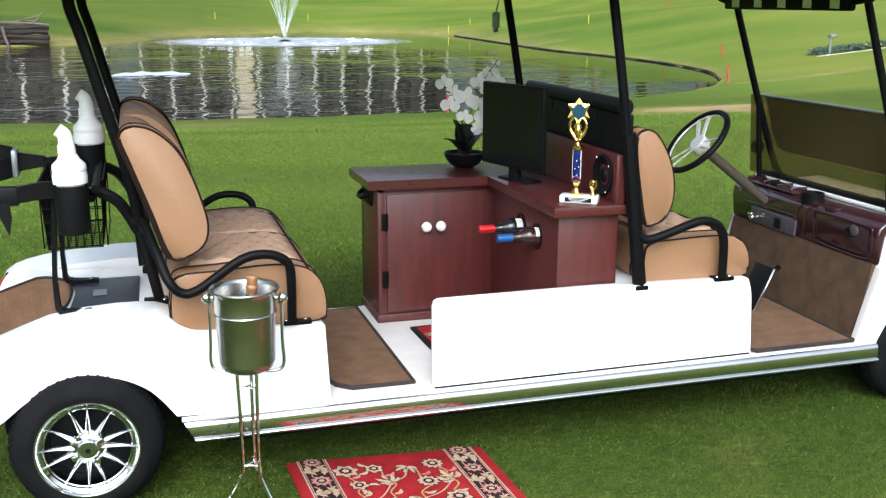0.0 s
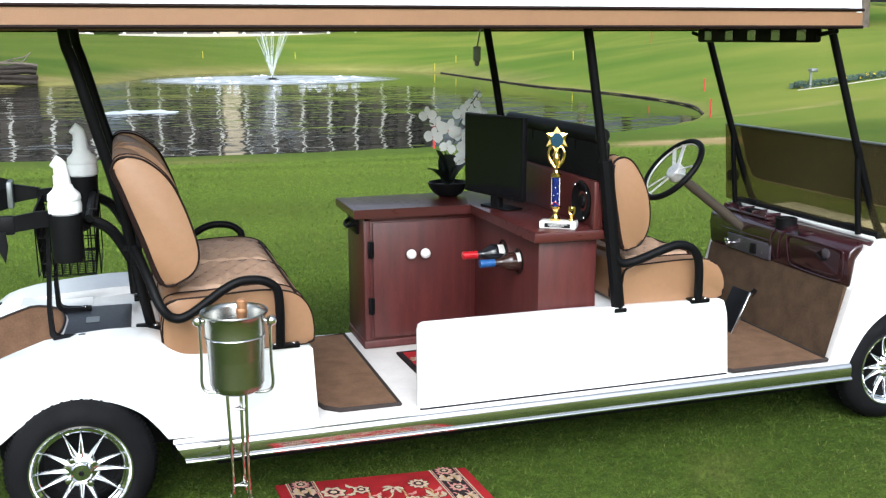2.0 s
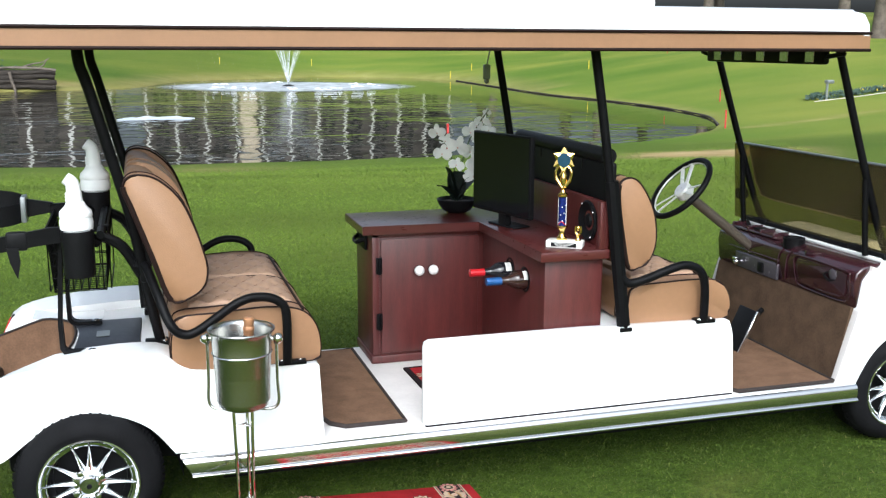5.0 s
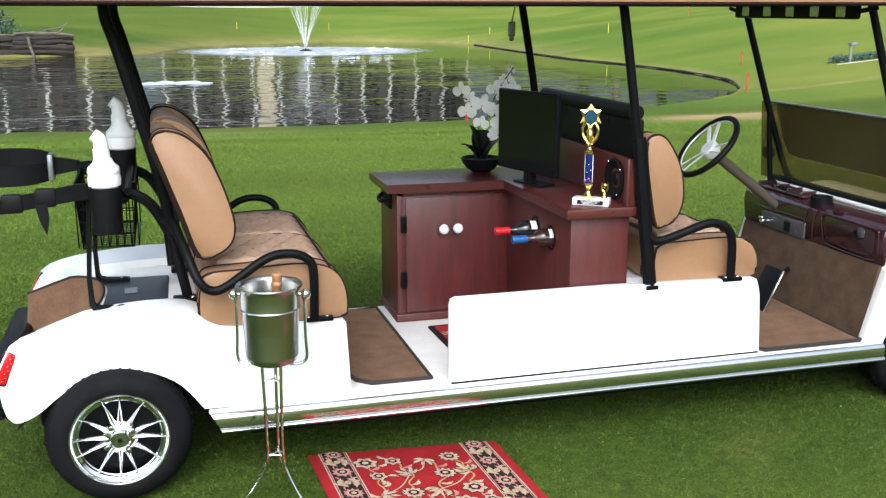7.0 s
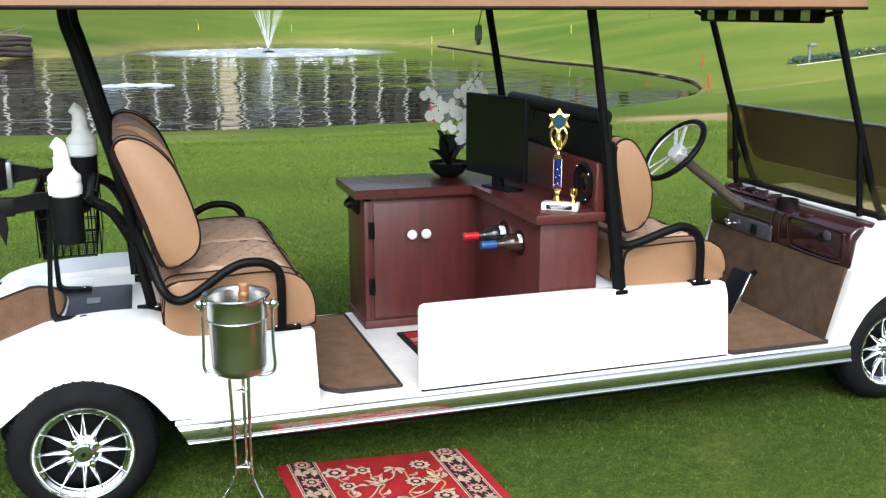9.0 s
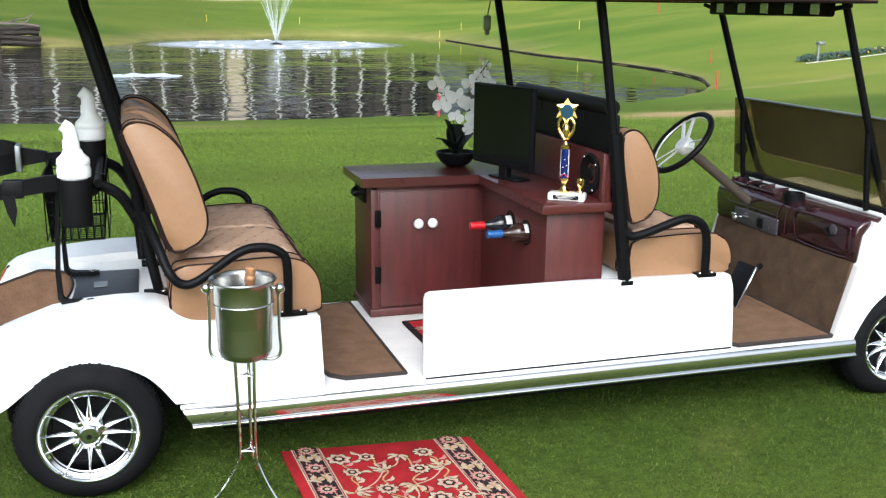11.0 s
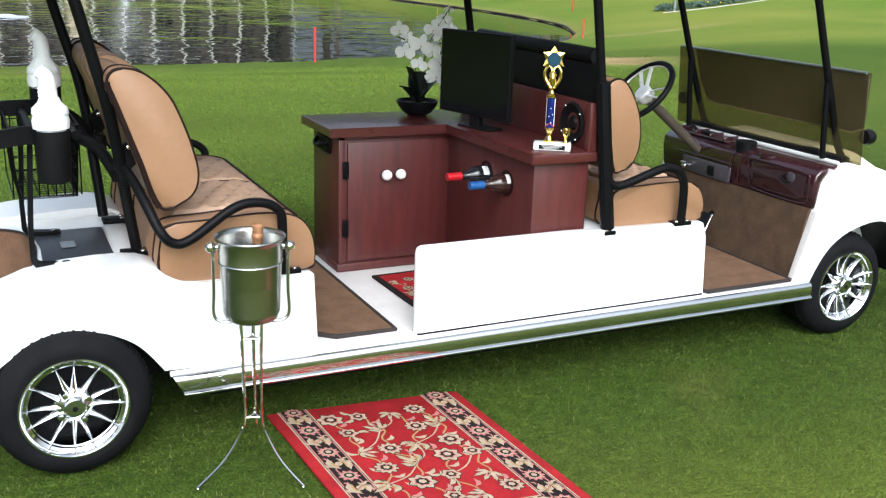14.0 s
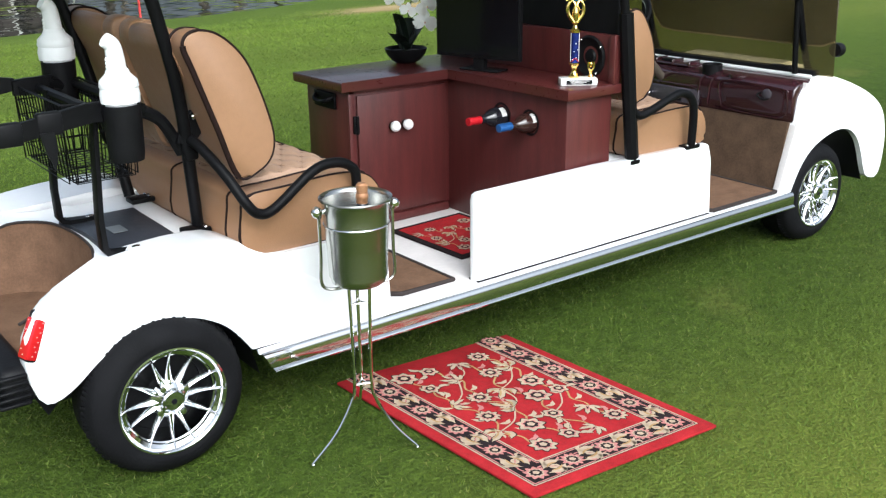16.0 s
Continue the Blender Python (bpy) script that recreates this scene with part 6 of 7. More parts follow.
def rug(name, m, half_u, v0, v1, label, seed, outer):
    """A woven rug: a border band on both long sides and on the v0 end, vines and flowers in the field."""
    c = thing(name, m.translation, label, "rug")
    rng = random.Random(seed)
    th = 0.011
    bm = nb()
    box(bm, -half_u, half_u, v0, v1, 0.0, th, 0.004, 2, m)
    part("backing", bm, RED_WOOL if outer else BLACK_WOOL, c)
    bms = {k: nb() for k in ("cream", "pink", "black", "red", "gold")}
    z = th + 0.0006
    if outer:
        e0, e1, far = 0.036, 0.140, v1
        mid, wide = (e0 + e1) / 2, e1 - e0
        for s in (-1, 1):
            band(bms["black"], m, [(s * (half_u - mid), v0 + e0), (s * (half_u - mid), far)], wide, z)
        band(bms["black"], m, [(-half_u + e1, v0 + mid), (half_u - e1, v0 + mid)], wide, z)
        # guard stripes: a cream line, then a rose one with cream teeth
        for e, col, w in ((e0 + 0.003, "cream", 0.005), (e0 + 0.010, "pink", 0.004), (e1 - 0.003, "cream", 0.005), (e1 - 0.010, "pink", 0.004)):
            for s in (-1, 1):
                band(bms[col], m, [(s * (half_u - e), v0 + e), (s * (half_u - e), far)], w, z + 0.0006)
            band(bms[col], m, [(-half_u + e, v0 + e), (half_u - e, v0 + e)], w, z + 0.0007)
        lines = [((s * (half_u - mid), v0 + mid), (s * (half_u - mid), far)) for s in (-1, 1)] + [((-half_u + mid, v0 + mid), (half_u - mid, v0 + mid))]
        for (ax, ay), (bx, by) in lines:
            ln = math.hypot(bx - ax, by - ay)
            run = m @ Matrix.Translation((ax, ay, 0)) @ Matrix.Rotation(math.atan2(by - ay, bx - ax), 4, "Z")
            n = round(ln / 0.150)
            step = ln / n
            band(bms["pink"], run, [(t * ln / 90, 0.022 * math.sin(2 * math.pi * t * ln / 90 / step)) for t in range(91)], 0.005, z + 0.0008)
            for k in range(n + 1):
                plain_end = ax != bx and k in (0, n)
                at = run @ Matrix.Translation((min(k * step, ln - 0.02), 0, 0)) @ Matrix.Rotation(rng.uniform(-0.3, 0.3), 4, "Z")
                if not plain_end:
                    rosette(bms, at, 0.036 * rng.uniform(0.92, 1.08), 11 if k % 2 else 9, z + 0.0014, "pink", "cream")
                if k == n:
                    continue
                half_way = run @ Matrix.Translation(((k + 0.5) * step, 0, 0))
                for sgn in (-1, 1):
                    acanthus(bms, half_way @ Matrix.Translation((-0.036 * sgn, 0.004 * sgn, 0)) @ Matrix.Rotation((0 if sgn > 0 else math.pi) + 0.20, 4, "Z"), 0.078 * rng.uniform(0.9, 1.1), 0.0165, z + 0.0012, 0.18)
                    woven_leaf(bms["cream"], half_way @ Matrix.Translation((0.014 * sgn, -0.022 * sgn, 0)) @ Matrix.Rotation(-0.9 * sgn, 4, "Z"), 0.030, 0.006, z + 0.0014, 0.3)
                    woven_leaf(bms["pink"], half_way @ Matrix.Translation((0.026 * sgn, 0.026 * sgn, 0)) @ Matrix.Rotation(0.5 * sgn, 4, "Z"), 0.022, 0.005, z + 0.0014, -0.2)
        fu, f0, f1 = half_u - e1, v0 + e1, v1
    else:
        band(bms["red"], m, [(0, v0 + 0.022), (0, v1 - 0.022)], 2 * half_u - 0.044, z)
        fu, f0, f1 = half_u - 0.026, v0 + 0.026, v1 - 0.026
    z += 0.0010
    # field: flowers on a loose lattice, tied together by thin winding vines
    scale = 1.22 if outer else 0.78
    cols, pitch = (4, 0.118) if outer else (4, 0.082)
    rows_n = int((f1 - f0 - 0.02) / pitch)
    spots = []
    for r in range(rows_n):
        for q in range(cols):
            u = -fu + 2 * fu * (q + (0.32 if r % 2 else 0.68)) / cols + rng.uniform(-0.012, 0.012)
            spots.append((r, q, max(-fu + 0.035 * scale, min(fu - 0.035 * scale, u)), f0 + 0.055 * scale + pitch * r + rng.uniform(-0.014, 0.014)))
    for q in range(cols):
        knots = [(u, v, 0) for r, qq, u, v in spots if qq == q]
        vine = [(p.x + 0.010 * math.sin(60 * p.y + q), p.y) for p in curve_pts(knots, 10)]
        band(bms["gold"], m, vine, 0.0046 * scale + 0.0006, z)
        for k in range(4, len(vine) - 2, 5):
            side = 1 if (k // 5) % 2 else -1
            ang = math.atan2(vine[k + 1][1] - vine[k][1], vine[k + 1][0] - vine[k][0])
            at = m @ Matrix.Translation((vine[k][0], vine[k][1], 0)) @ Matrix.Rotation(ang + side * 0.9, 4, "Z")
            woven_leaf(bms["cream" if k % 4 else "pink"], at, 0.042 * scale, 0.0085 * scale, z + 0.0004, 0.25 * side)
    for r in range(rows_n - 1):
        for q in range(cols - 1):
            if (r + q) % 2:
                (ua, va), (ub, vb) = [(u, v) for rr, qq, u, v in spots if (rr, qq) in ((r, q), (r + 1, q + 1))]
                loop = curve_pts([(ua, va, 0), (ua * 0.6 + ub * 0.4 + 0.02, va * 0.5 + vb * 0.5 - 0.02, 0), (ub, vb, 0)], 8)
                band(bms["cream"], m, [(p.x, p.y) for p in loop], 0.0036 * scale + 0.0005, z + 0.0001)
    for r, q, u, v in spots:
        at = m @ Matrix.Translation((u, v, 0)) @ Matrix.Rotation(rng.uniform(0, 6.28), 4, "Z")
        kind = (2 * r + 3 * q) % 5
        if kind == 0:
            rosette(bms, at, 0.036 * scale * rng.uniform(0.9, 1.1), rng.choice((7, 8)), z + 0.0008)
        elif kind == 1:
            palmette(bms, at, 0.034 * scale * rng.uniform(0.9, 1.1), z + 0.0008)
        elif kind == 2:
            for k in range(3):
                acanthus(bms, at @ Matrix.Rotation(-0.8 + 0.8 * k, 4, "Z"), 0.056 * scale * (1.15 if k == 1 else 0.85), 0.011 * scale, z + 0.0006 + 0.0003 * k, 0.28 * (k - 1) + 0.05)
        elif kind == 3:
            rosette(bms, at, 0.027 * scale, 6, z + 0.0008)
            for k in range(2):
                outlined_leaf(bms, at @ Matrix.Rotation(2.4 + 1.4 * k, 4, "Z") @ Matrix.Translation((0.022 * scale, 0, 0)), 0.036 * scale, 0.009 * scale, z + 0.0006, 0.2)
        else:
            rosette(bms, at, 0.032 * scale, 10, z + 0.0008)
    mats = {"cream": CREAM_WOOL, "pink": PINK_WOOL, "black": BLACK_WOOL, "red": RED_WOOL, "gold": GOLD_WOOL}
    for k, b in bms.items():
        if len(b.faces):
            me_ob = part(k + "_weave", b, mats[k], c)
            tagged(me_ob, kind="stuff")
        else:
            b.free()
    return c


rug("rug", Matrix(((0.985, -0.055, 0, -0.128), (-0.092, 0.9985, 0, -0.354), (0, 0, 1, 0.008), (0, 0, 0, 1))), 0.351, -0.458, 0.452, "red floral rug with black border lying on grass", 3, True)
rug("floor_rug", Matrix.Translation((0.275, 0.43, 0.289)) @ Matrix.Rotation(radians(2), 4, "Z"), 0.18, -0.215, 0.215, "small red floral rug with black edge on cart floor", 5, False)


def mat(name, outline, z, label):
    c = thing(name, (sum(p[0] for p in outline) / len(outline), sum(p[1] for p in outline) / len(outline), z), label, "mat", "carpet mats in the cart")
    bm = nb()
    prism(bm, outline, z, z + 0.010, axis="z", bevel=0.002, seg=1)
    part("carpet", bm, CARPET, c)
    bm = nb()
    tube(bm, [(x, y, z + 0.007) for x, y in outline], 0.0085, 6, closed=True, flat=1.0)
    part("binding", bm, CARPET_EDGE, c)


mat("floor_mat", [(-0.335, 0.17), (-0.318, 0.11), (-0.270, 0.066), (-0.054, 0.060), (-0.062, 0.96), (-0.335, 0.96)], 0.289, "brown carpet floor mat with dark bound edge")
mat("floor_mat", [(1.262, 0.02), (1.275, -0.002), (1.712, -0.002), (1.728, 0.99), (1.262, 0.99)], 0.289, "brown carpet floor mat with dark bound edge")


def bucket_stand():
    cx, cy = -0.650, -0.275
    c = thing("bucket_stand", (cx, cy, 0.0), "slim steel wine bucket stand on the grass", "stand")
    # basket arms that rise beside the bucket
    view = radians(-15)
    for a in (view, view + math.pi):
        bm = nb()
        ca, sa = math.cos(a), math.sin(a)
        hi = 0.732
        tube(bm, [(cx + 0.04 * ca, cy + 0.04 * sa, 0.524), (cx + 0.088 * ca, cy + 0.088 * sa, 0.527), (cx + 0.106 * ca, cy + 0.106 * sa, 0.550), (cx + 0.104 * ca, cy + 0.104 * sa, 0.62), (cx + 0.104 * ca, cy + 0.104 * sa, hi)], 0.0048, 8, 5)
        ball(bm, (cx + 0.104 * ca, cy + 0.104 * sa, hi + 0.004), 0.009, 10)
        part("arm", bm, STAINLESS, c)
    feet = [(-0.818, -0.256), (-0.528, -0.362), (-0.586, -0.112)]
    for fx, fy in feet:
        bm = nb()
        dx, dy = fx - cx, fy - cy
        tube(bm, [(cx + 0.19 * dx, cy + 0.19 * dy, 0.528), (cx + 0.17 * dx, cy + 0.17 * dy, 0.40), (cx + 0.16 * dx, cy + 0.16 * dy, 0.227), (cx + 0.24 * dx, cy + 0.24 * dy, 0.17), (cx + 0.55 * dx, cy + 0.55 * dy, 0.085), (fx, fy, 0.012)], 0.0052, 8, 6)
        leg = part("leg", bm, CHROME, c)
        bm = nb()
        ball(bm, (fx, fy, 0.009), 0.0065, 8)
        part("foot_cap", bm, CHROME, leg)
    for zz in (0.222, 0.470):
        bm = nb()
        for (ax, ay), (bx, by) in ((feet[0], feet[1]), (feet[1], feet[2]), (feet[2], feet[0])):
            k = 0.165 if zz < 0.3 else 0.175
            tube(bm, [(cx + k * (ax - cx), cy + k * (ay - cy), zz), (cx + 0.05 * (ax + bx - 2 * cx), cy + 0.05 * (ay + by - 2 * cy), zz + 0.001), (cx + k * (bx - cx), cy + k * (by - cy), zz)], 0.0026, 6, 4)
        part("brace", bm, STAINLESS, c)


bucket_stand()


def wine_bucket():
    cx, cy = -0.650, -0.275
    c = thing("wine_bucket", (cx, cy, 0.540), "polished steel wine bucket in its stand", "bucket")
    m = Matrix.Translation((cx, cy, 0.0))
    bm = nb()
    lathe(bm, [(0.0, 0.540), (0.070, 0.540), (0.080, 0.548), (0.084, 0.565), (0.093, 0.715), (0.0945, 0.719), (0.0945, 0.722), (0.094, 0.725), (0.097, 0.780), (0.103, 0.792), (0.107, 0.795), (0.106, 0.799), (0.099, 0.797), (0.094, 0.785), (0.086, 0.565), (0.0, 0.550)], 48, m)
    part("pail", bm, STAINLESS, c, angle=60)
    bm = nb()
    tube(bm, [(cx + 0.0955 * math.cos(2 * math.pi * k / 40), cy + 0.0955 * math.sin(2 * math.pi * k / 40), 0.722) for k in range(40)], 0.0018, 6, closed=True)
    part("bead", bm, CHROME, c)
    view = radians(-15)
    for a in (view, view + math.pi):
        bm = nb()
        ca, sa = math.cos(a), math.sin(a)
        rod(bm, (cx + 0.094 * ca, cy + 0.094 * sa, 0.765), (cx + 0.118 * ca, cy + 0.118 * sa, 0.765), 0.008, 10)
        ball(bm, (cx + 0.116 * ca, cy + 0.116 * sa, 0.765), 0.017, 14)
        part("knob_handle", bm, CHROME, c)
    c.matrix_basis = Matrix.Translation((cx, cy, 0.534)) @ Matrix.Diagonal((0.94, 0.94, 0.95, 1))


wine_bucket()


def champagne():
    cx, cy = -0.640, -0.282
    c = thing("champagne_bottle", (cx, cy, 0.547), "champagne bottle with copper foil neck in bucket", "bottle")
    m = Matrix.Translation((cx, cy, 0.547)) @ Euler((radians(-2), radians(3), 0)).to_matrix().to_4x4()
    bm = nb()
    lathe(bm, [(0.0, 0.0), (0.040, 0.0), (0.042, 0.01), (0.042, 0.13), (0.034, 0.16), (0.020, 0.20), (0.016, 0.21)], 24, m)
    part("glass", bm, DARK_GLASS, c)
    bm = nb()
    lathe(bm, [(0.0165, 0.195), (0.0155, 0.222), (0.0175, 0.225), (0.0175, 0.235), (0.0150, 0.238), (0.0165, 0.250), (0.0165, 0.260), (0.011, 0.266), (0.0, 0.267)], 18, m)
    part("foil", bm, CORK, c, "crinkled copper foil")


champagne()


# ---- pond things and distance ----
def fountain():
    fx, fy = 6.7, 50.0
    c = thing("fountain", (fx, fy, WATER_Z), "pond fountain throwing white water jets", "fountain")
    bm = nb()
    lathe(bm, [(0.0, 0.10), (0.12, 0.10), (0.35, 0.02), (0.40, -0.05), (0.0, -0.06)], 20, Matrix.Translation((fx, fy, WATER_Z)))
    part("nozzle_float", bm, BLACK_PLASTIC, c)
    rng = random.Random(11)
    bm = nb()
    for k in range(32):
        a = 2 * math.pi * k / 32 + rng.uniform(-0.04, 0.04)
        out, top = rng.uniform(1.2, 2.6), rng.uniform(3.4, 4.6)
        pts = []
        for j in range(13):
            t = j / 12
            pts.append((fx + math.cos(a) * out * t, fy + math.sin(a) * out * t, WATER_Z + 0.1 + top * (2 * t - t * t)))
        tube(bm, pts, rng.uniform(0.008, 0.018), 4, taper=lambda s: 1.0 - 0.4 * s)
    jets = part("spray", bm, SPRAY, c)
    tagged(jets, kind="stuff")
    bm = nb()
    for k in range(260):
        a, r = rng.uniform(0, 2 * math.pi), rng.uniform(1.6, 5.6)
        z = WATER_Z + 0.1 + 4.0 * max(0.0, 1 - ((r - 2.0) / 3.6) ** 2) * rng.uniform(0.3, 1.0)
        p = Vector((fx + r * math.cos(a), fy + r * math.sin(a), z))
        s = rng.uniform(0.005, 0.012)
        v = [bm.verts.new(p + Vector(q) * s) for q in ((1, 0, 0), (-1, 0, 0), (0, 1, 0), (0, 0, 2.4), (0, 0, -2.4))]
        for q in ((0, 2, 3), (2, 1, 3), (1, 0, 3), (2, 0, 4), (1, 2, 4), (0, 1, 4)):
            bm.faces.new([v[i] for i in q])
    drops = part("drops", bm, SPRAY, c)
    tagged(drops, kind="stuff")
    bm = nb()
    n = 64
    rim = [bm.verts.new((6.9 * math.cos(2 * math.pi * k / n), 6.9 * math.sin(2 * math.pi * k / n), 0)) for k in range(n)]
    bm.faces.new(rim)
    disc = part("splash_ripples", bm, FROTH, c, "pale churned water")
    disc.matrix_parent_inverse = Matrix.Identity(4)
    disc.location = (0, 0, 0.008)
    bm = nb()
    for a, r in ((3.6, 4.2), (3.9, 4.4), (2.5, 4.0), (4.6, 4.6), (5.1, 4.4), (5.6, 4.0), (0.4, 4.2), (1.6, 4.3), (4.9, 4.9), (4.2, 4.8), (0.0, 4.6)):
        for q in range(7):
            p = (fx + r * math.cos(a) + rng.gauss(0, 0.20), fy + r * math.sin(a) + rng.gauss(0, 0.30), WATER_Z + rng.uniform(0.01, 0.10))
            ball(bm, p, rng.uniform(0.025, 0.06), 8, (2.4, 1.6, 0.7))
    tagged(part("foam", bm, FOAM, c), kind="stuff")


fountain()


def floating_foam():
    c = thing("floating_cover", (-0.45, 27.2, WATER_Z), "low white crumpled cover floating on the pond", "cover")
    bm = nb()
    nx, ny = 40, 14
    rows = []
    for i in range(nx + 1):
        row = []
        for j in range(ny + 1):
            u, v = i / nx, j / ny
            x, y = -1.55 + 2.25 * u, 26.75 + 0.9 * v
            env = (math.sin(math.pi * u) ** 0.5) * (math.sin(math.pi * v) ** 0.6)
            hgt = env * (0.09 + 0.06 * math.sin(9 * u + 1) * math.sin(5 * v) + 0.035 * math.sin(23 * u + 7 * v) + 0.02 * noise.noise(Vector((x * 6, y * 6, 0))))
            row.append(bm.verts.new((x, y + 0.12 * math.sin(4 * u), WATER_Z - 0.01 + max(0.0, hgt) * 0.6)))
        rows.append(row)
    for i in range(nx):
        for j in range(ny):
            bm.faces.new((rows[i][j], rows[i + 1][j], rows[i + 1][j + 1], rows[i][j + 1]))
    part("sheet", bm, COVER, c)


floating_foam()


def height(x, y):
    return float(ground_height(np.array([float(x)]), np.array([float(y)]))[0])


def stake(x, y, z, h, matl, words):
    c = thing("marker_stake", (x, y, z), words, "stake", "hazard stakes by the pond")
    bm = nb()
    box(bm, x - 0.017, x + 0.017, y - 0.017, y + 0.017, z - 0.15, z + h, 0.006, 1)
    part("post", bm, matl, c)
    bm = nb()
    box(bm, x - 0.019, x + 0.019, y - 0.019, y + 0.019, z + h - 0.05, z + h + 0.004, 0.006, 1)
    part("cap", bm, matl, c)


for sx, sy, sh in ((13.3, 19.05, 0.46), (17.85, 26.6, 0.42), (4.5, 14.35, 0.62), (30.0, 52.0, 0.7)):
    stake(sx, sy, height(sx, sy), sh, STAKE_RED, "thin red hazard stake in the grass")
for sx, sy in ((4.5, 66.5), (11.2, 69.5), (17.9, 57.4), (20.3, 60.4), (22.5, 47.0)):
    stake(sx, sy, height(sx, sy), 0.45, STAKE_YELLOW, "thin yellow hazard stake in the grass")


def path_light(x, y):
    z = height(x, y)
    c = thing("path_light", (x, y, z), "short grey bollard light by the planting bed", "light")
    bm = nb()
    rod(bm, (x, y, z - 0.1), (x, y, z + 0.52), 0.04, 12)
    part("pole", bm, GREY_METAL, c)
    bm = nb()
    box(bm, x - 0.05, x + 0.19, y - 0.10, y + 0.10, z + 0.50, z + 0.61, 0.03, 2)
    part("head", bm, GREY_METAL, c)


path_light(19.62, 23.42)


def earth_edge():
    run = curve_pts([(a, b, 0) for a, b in SHORE[8:15]], 14)
    bm = nb()
    tube(bm, [(p.x - 0.14, p.y, -0.470 + 0.015 * noise.noise(p * 1.1)) for p in run], 0.040, 6, taper=lambda s: 0.85 + 0.15 * math.sin(23 * s) * math.sin(61 * s))
    tagged(part("bank_edge", bm, ROCK), "dark eroded earth edge of the pond bank", "bank", kind="structure")


earth_edge()


def planting_bed():
    rng = random.Random(21)
    bm = nb()
    path = [(19.1, 23.45), (20.1, 23.35), (21.3, 23.4), (23.5, 23.9), (28.0, 25.6)]
    pts = curve_pts([(a, b, 0) for a, b in path], 10)
    flowers = nb()
    for p in pts:
        for k in range(34):
            x, y = p.x + 0.2 + rng.gauss(0, 0.12), p.y + 0.30 + rng.gauss(0, 0.14)
            z = height(x, y)
            s = rng.uniform(0.03, 0.08)
            q = Vector((x, y, z + rng.uniform(0.02, 0.20)))
            tgt = flowers if rng.random() < 0.015 else bm
            u = Vector((rng.gauss(0, 1), rng.gauss(0, 1), rng.gauss(0, 1))).normalized()
            w = u.orthogonal().normalized()
            tgt.faces.new([tgt.verts.new(q + u * s), tgt.verts.new(q + w * s * 0.6), tgt.verts.new(q - u * s), tgt.verts.new(q - w * s * 0.6)])
    c = thing("planting_bed", (23.0, 24.0, height(23.0, 24.0)), "low flower bed with a pale kerb", "flower bed")
    tagged(part("foliage", bm, HEDGE, c), kind="stuff")
    tagged(part("blossoms", flowers, STAKE_YELLOW, c), kind="stuff")
    bm = nb()
    tube(bm, [(p.x, p.y - 0.15, height(p.x, p.y - 0.15) + 0.01) for p in pts], 0.035, 6, flat=0.5)
    part("kerb", bm, CONCRETE, c)


planting_bed()


def log(name, pts, r0, seed, matl, words, category, group=""):
    """An old timber with an uneven, furrowed outline."""
    c = thing(name, pts[0], words, category, group)
    bm = nb()
    tube(bm, pts, r0, 12, 8, taper=lambda s: 1 - 0.15 * s)
    for v in bm.verts:
        v.co += Vector((0.3, 1, 1)) * r0 * (0.30 * noise.noise(Vector((v.co.x * 1.5, v.co.y * 7, v.co.z * 9 + seed))) + 0.16 * noise.noise(Vector((v.co.x * 6, v.co.y * 20, v.co.z * 22))))
    part("timber", bm, matl, c)
    return c


def pond_bulkhead():
    """Weathered logs stacked against the bank, a leaning post and a dead fork on top."""
    rng = random.Random(5)
    x0, x1, y = -7.05, -4.42, 46.85
    for k, z in enumerate((-0.32, -0.08, 0.14, 0.34)):
        log("old_log", [(x0 - rng.uniform(0, 0.25), y + 0.03 * k, z), (-6.2, y + 0.02, z + rng.uniform(-0.03, 0.03)), (-5.2, y, z + rng.uniform(-0.03, 0.03)), (x1 - 0.10 * rng.random() - (0.1 if k == 2 else 0), y, z - 0.02)], 0.145, k, OLD_TIMBER, "dark weathered log stacked on the pond bank", "log", "logs on the bank")
    log("bleached_log", [(-7.0, y - 0.04, 0.54), (-6.2, y - 0.05, 0.57), (-5.2, y - 0.05, 0.52), (-4.45, y - 0.02, 0.46)], 0.065, 9, BARK, "grey bleached log lying along the bank top", "log")
    for k, z in enumerate((-0.32, 0.0, 0.30)):
        log("bulkhead_timber", [(-11.5, y + 0.05, z), (-9.0, y + 0.02, z + 0.01), (-7.10, y, z)], 0.175, 20 + k, OLD_TIMBER, "dark square timber of a low bulkhead", "timber", "timbers of the bulkhead")
    log("cap_log", [(-11.5, y - 0.02, 0.47), (-9.0, y - 0.03, 0.48), (-6.95, y - 0.04, 0.48)], 0.050, 30, BARK, "grey weathered log lying along the bulkhead", "log")
    log("leaning_post", [(-6.42, y - 0.20, 0.38), (-6.36, y - 0.24, 0.0), (-6.22, y - 0.28, -0.50)], 0.075, 40, BARK, "pale leaning post at the water's edge", "post")
    c = thing("dead_branch", (-5.9, y, 0.46), "bare grey forked branch lying on the logs", "branch")
    for pts, rad in (([(-5.95, y, 0.56), (-5.5, y + 0.03, 0.72), (-5.05, y + 0.02, 0.80), (-4.78, y, 0.96)], 0.045), ([(-5.15, y, 0.55), (-4.98, y - 0.02, 0.68), (-4.82, y - 0.02, 0.90), (-4.70, y, 1.02)], 0.036), ([(-5.6, y, 0.64), (-5.3, y + 0.05, 0.62), (-4.9, y + 0.08, 0.66)], 0.026)):
        bm = nb()
        tube(bm, pts, rad, 7, 4, taper=lambda s: 1 - 0.6 * s)
        part("limb", bm, BARK, c)


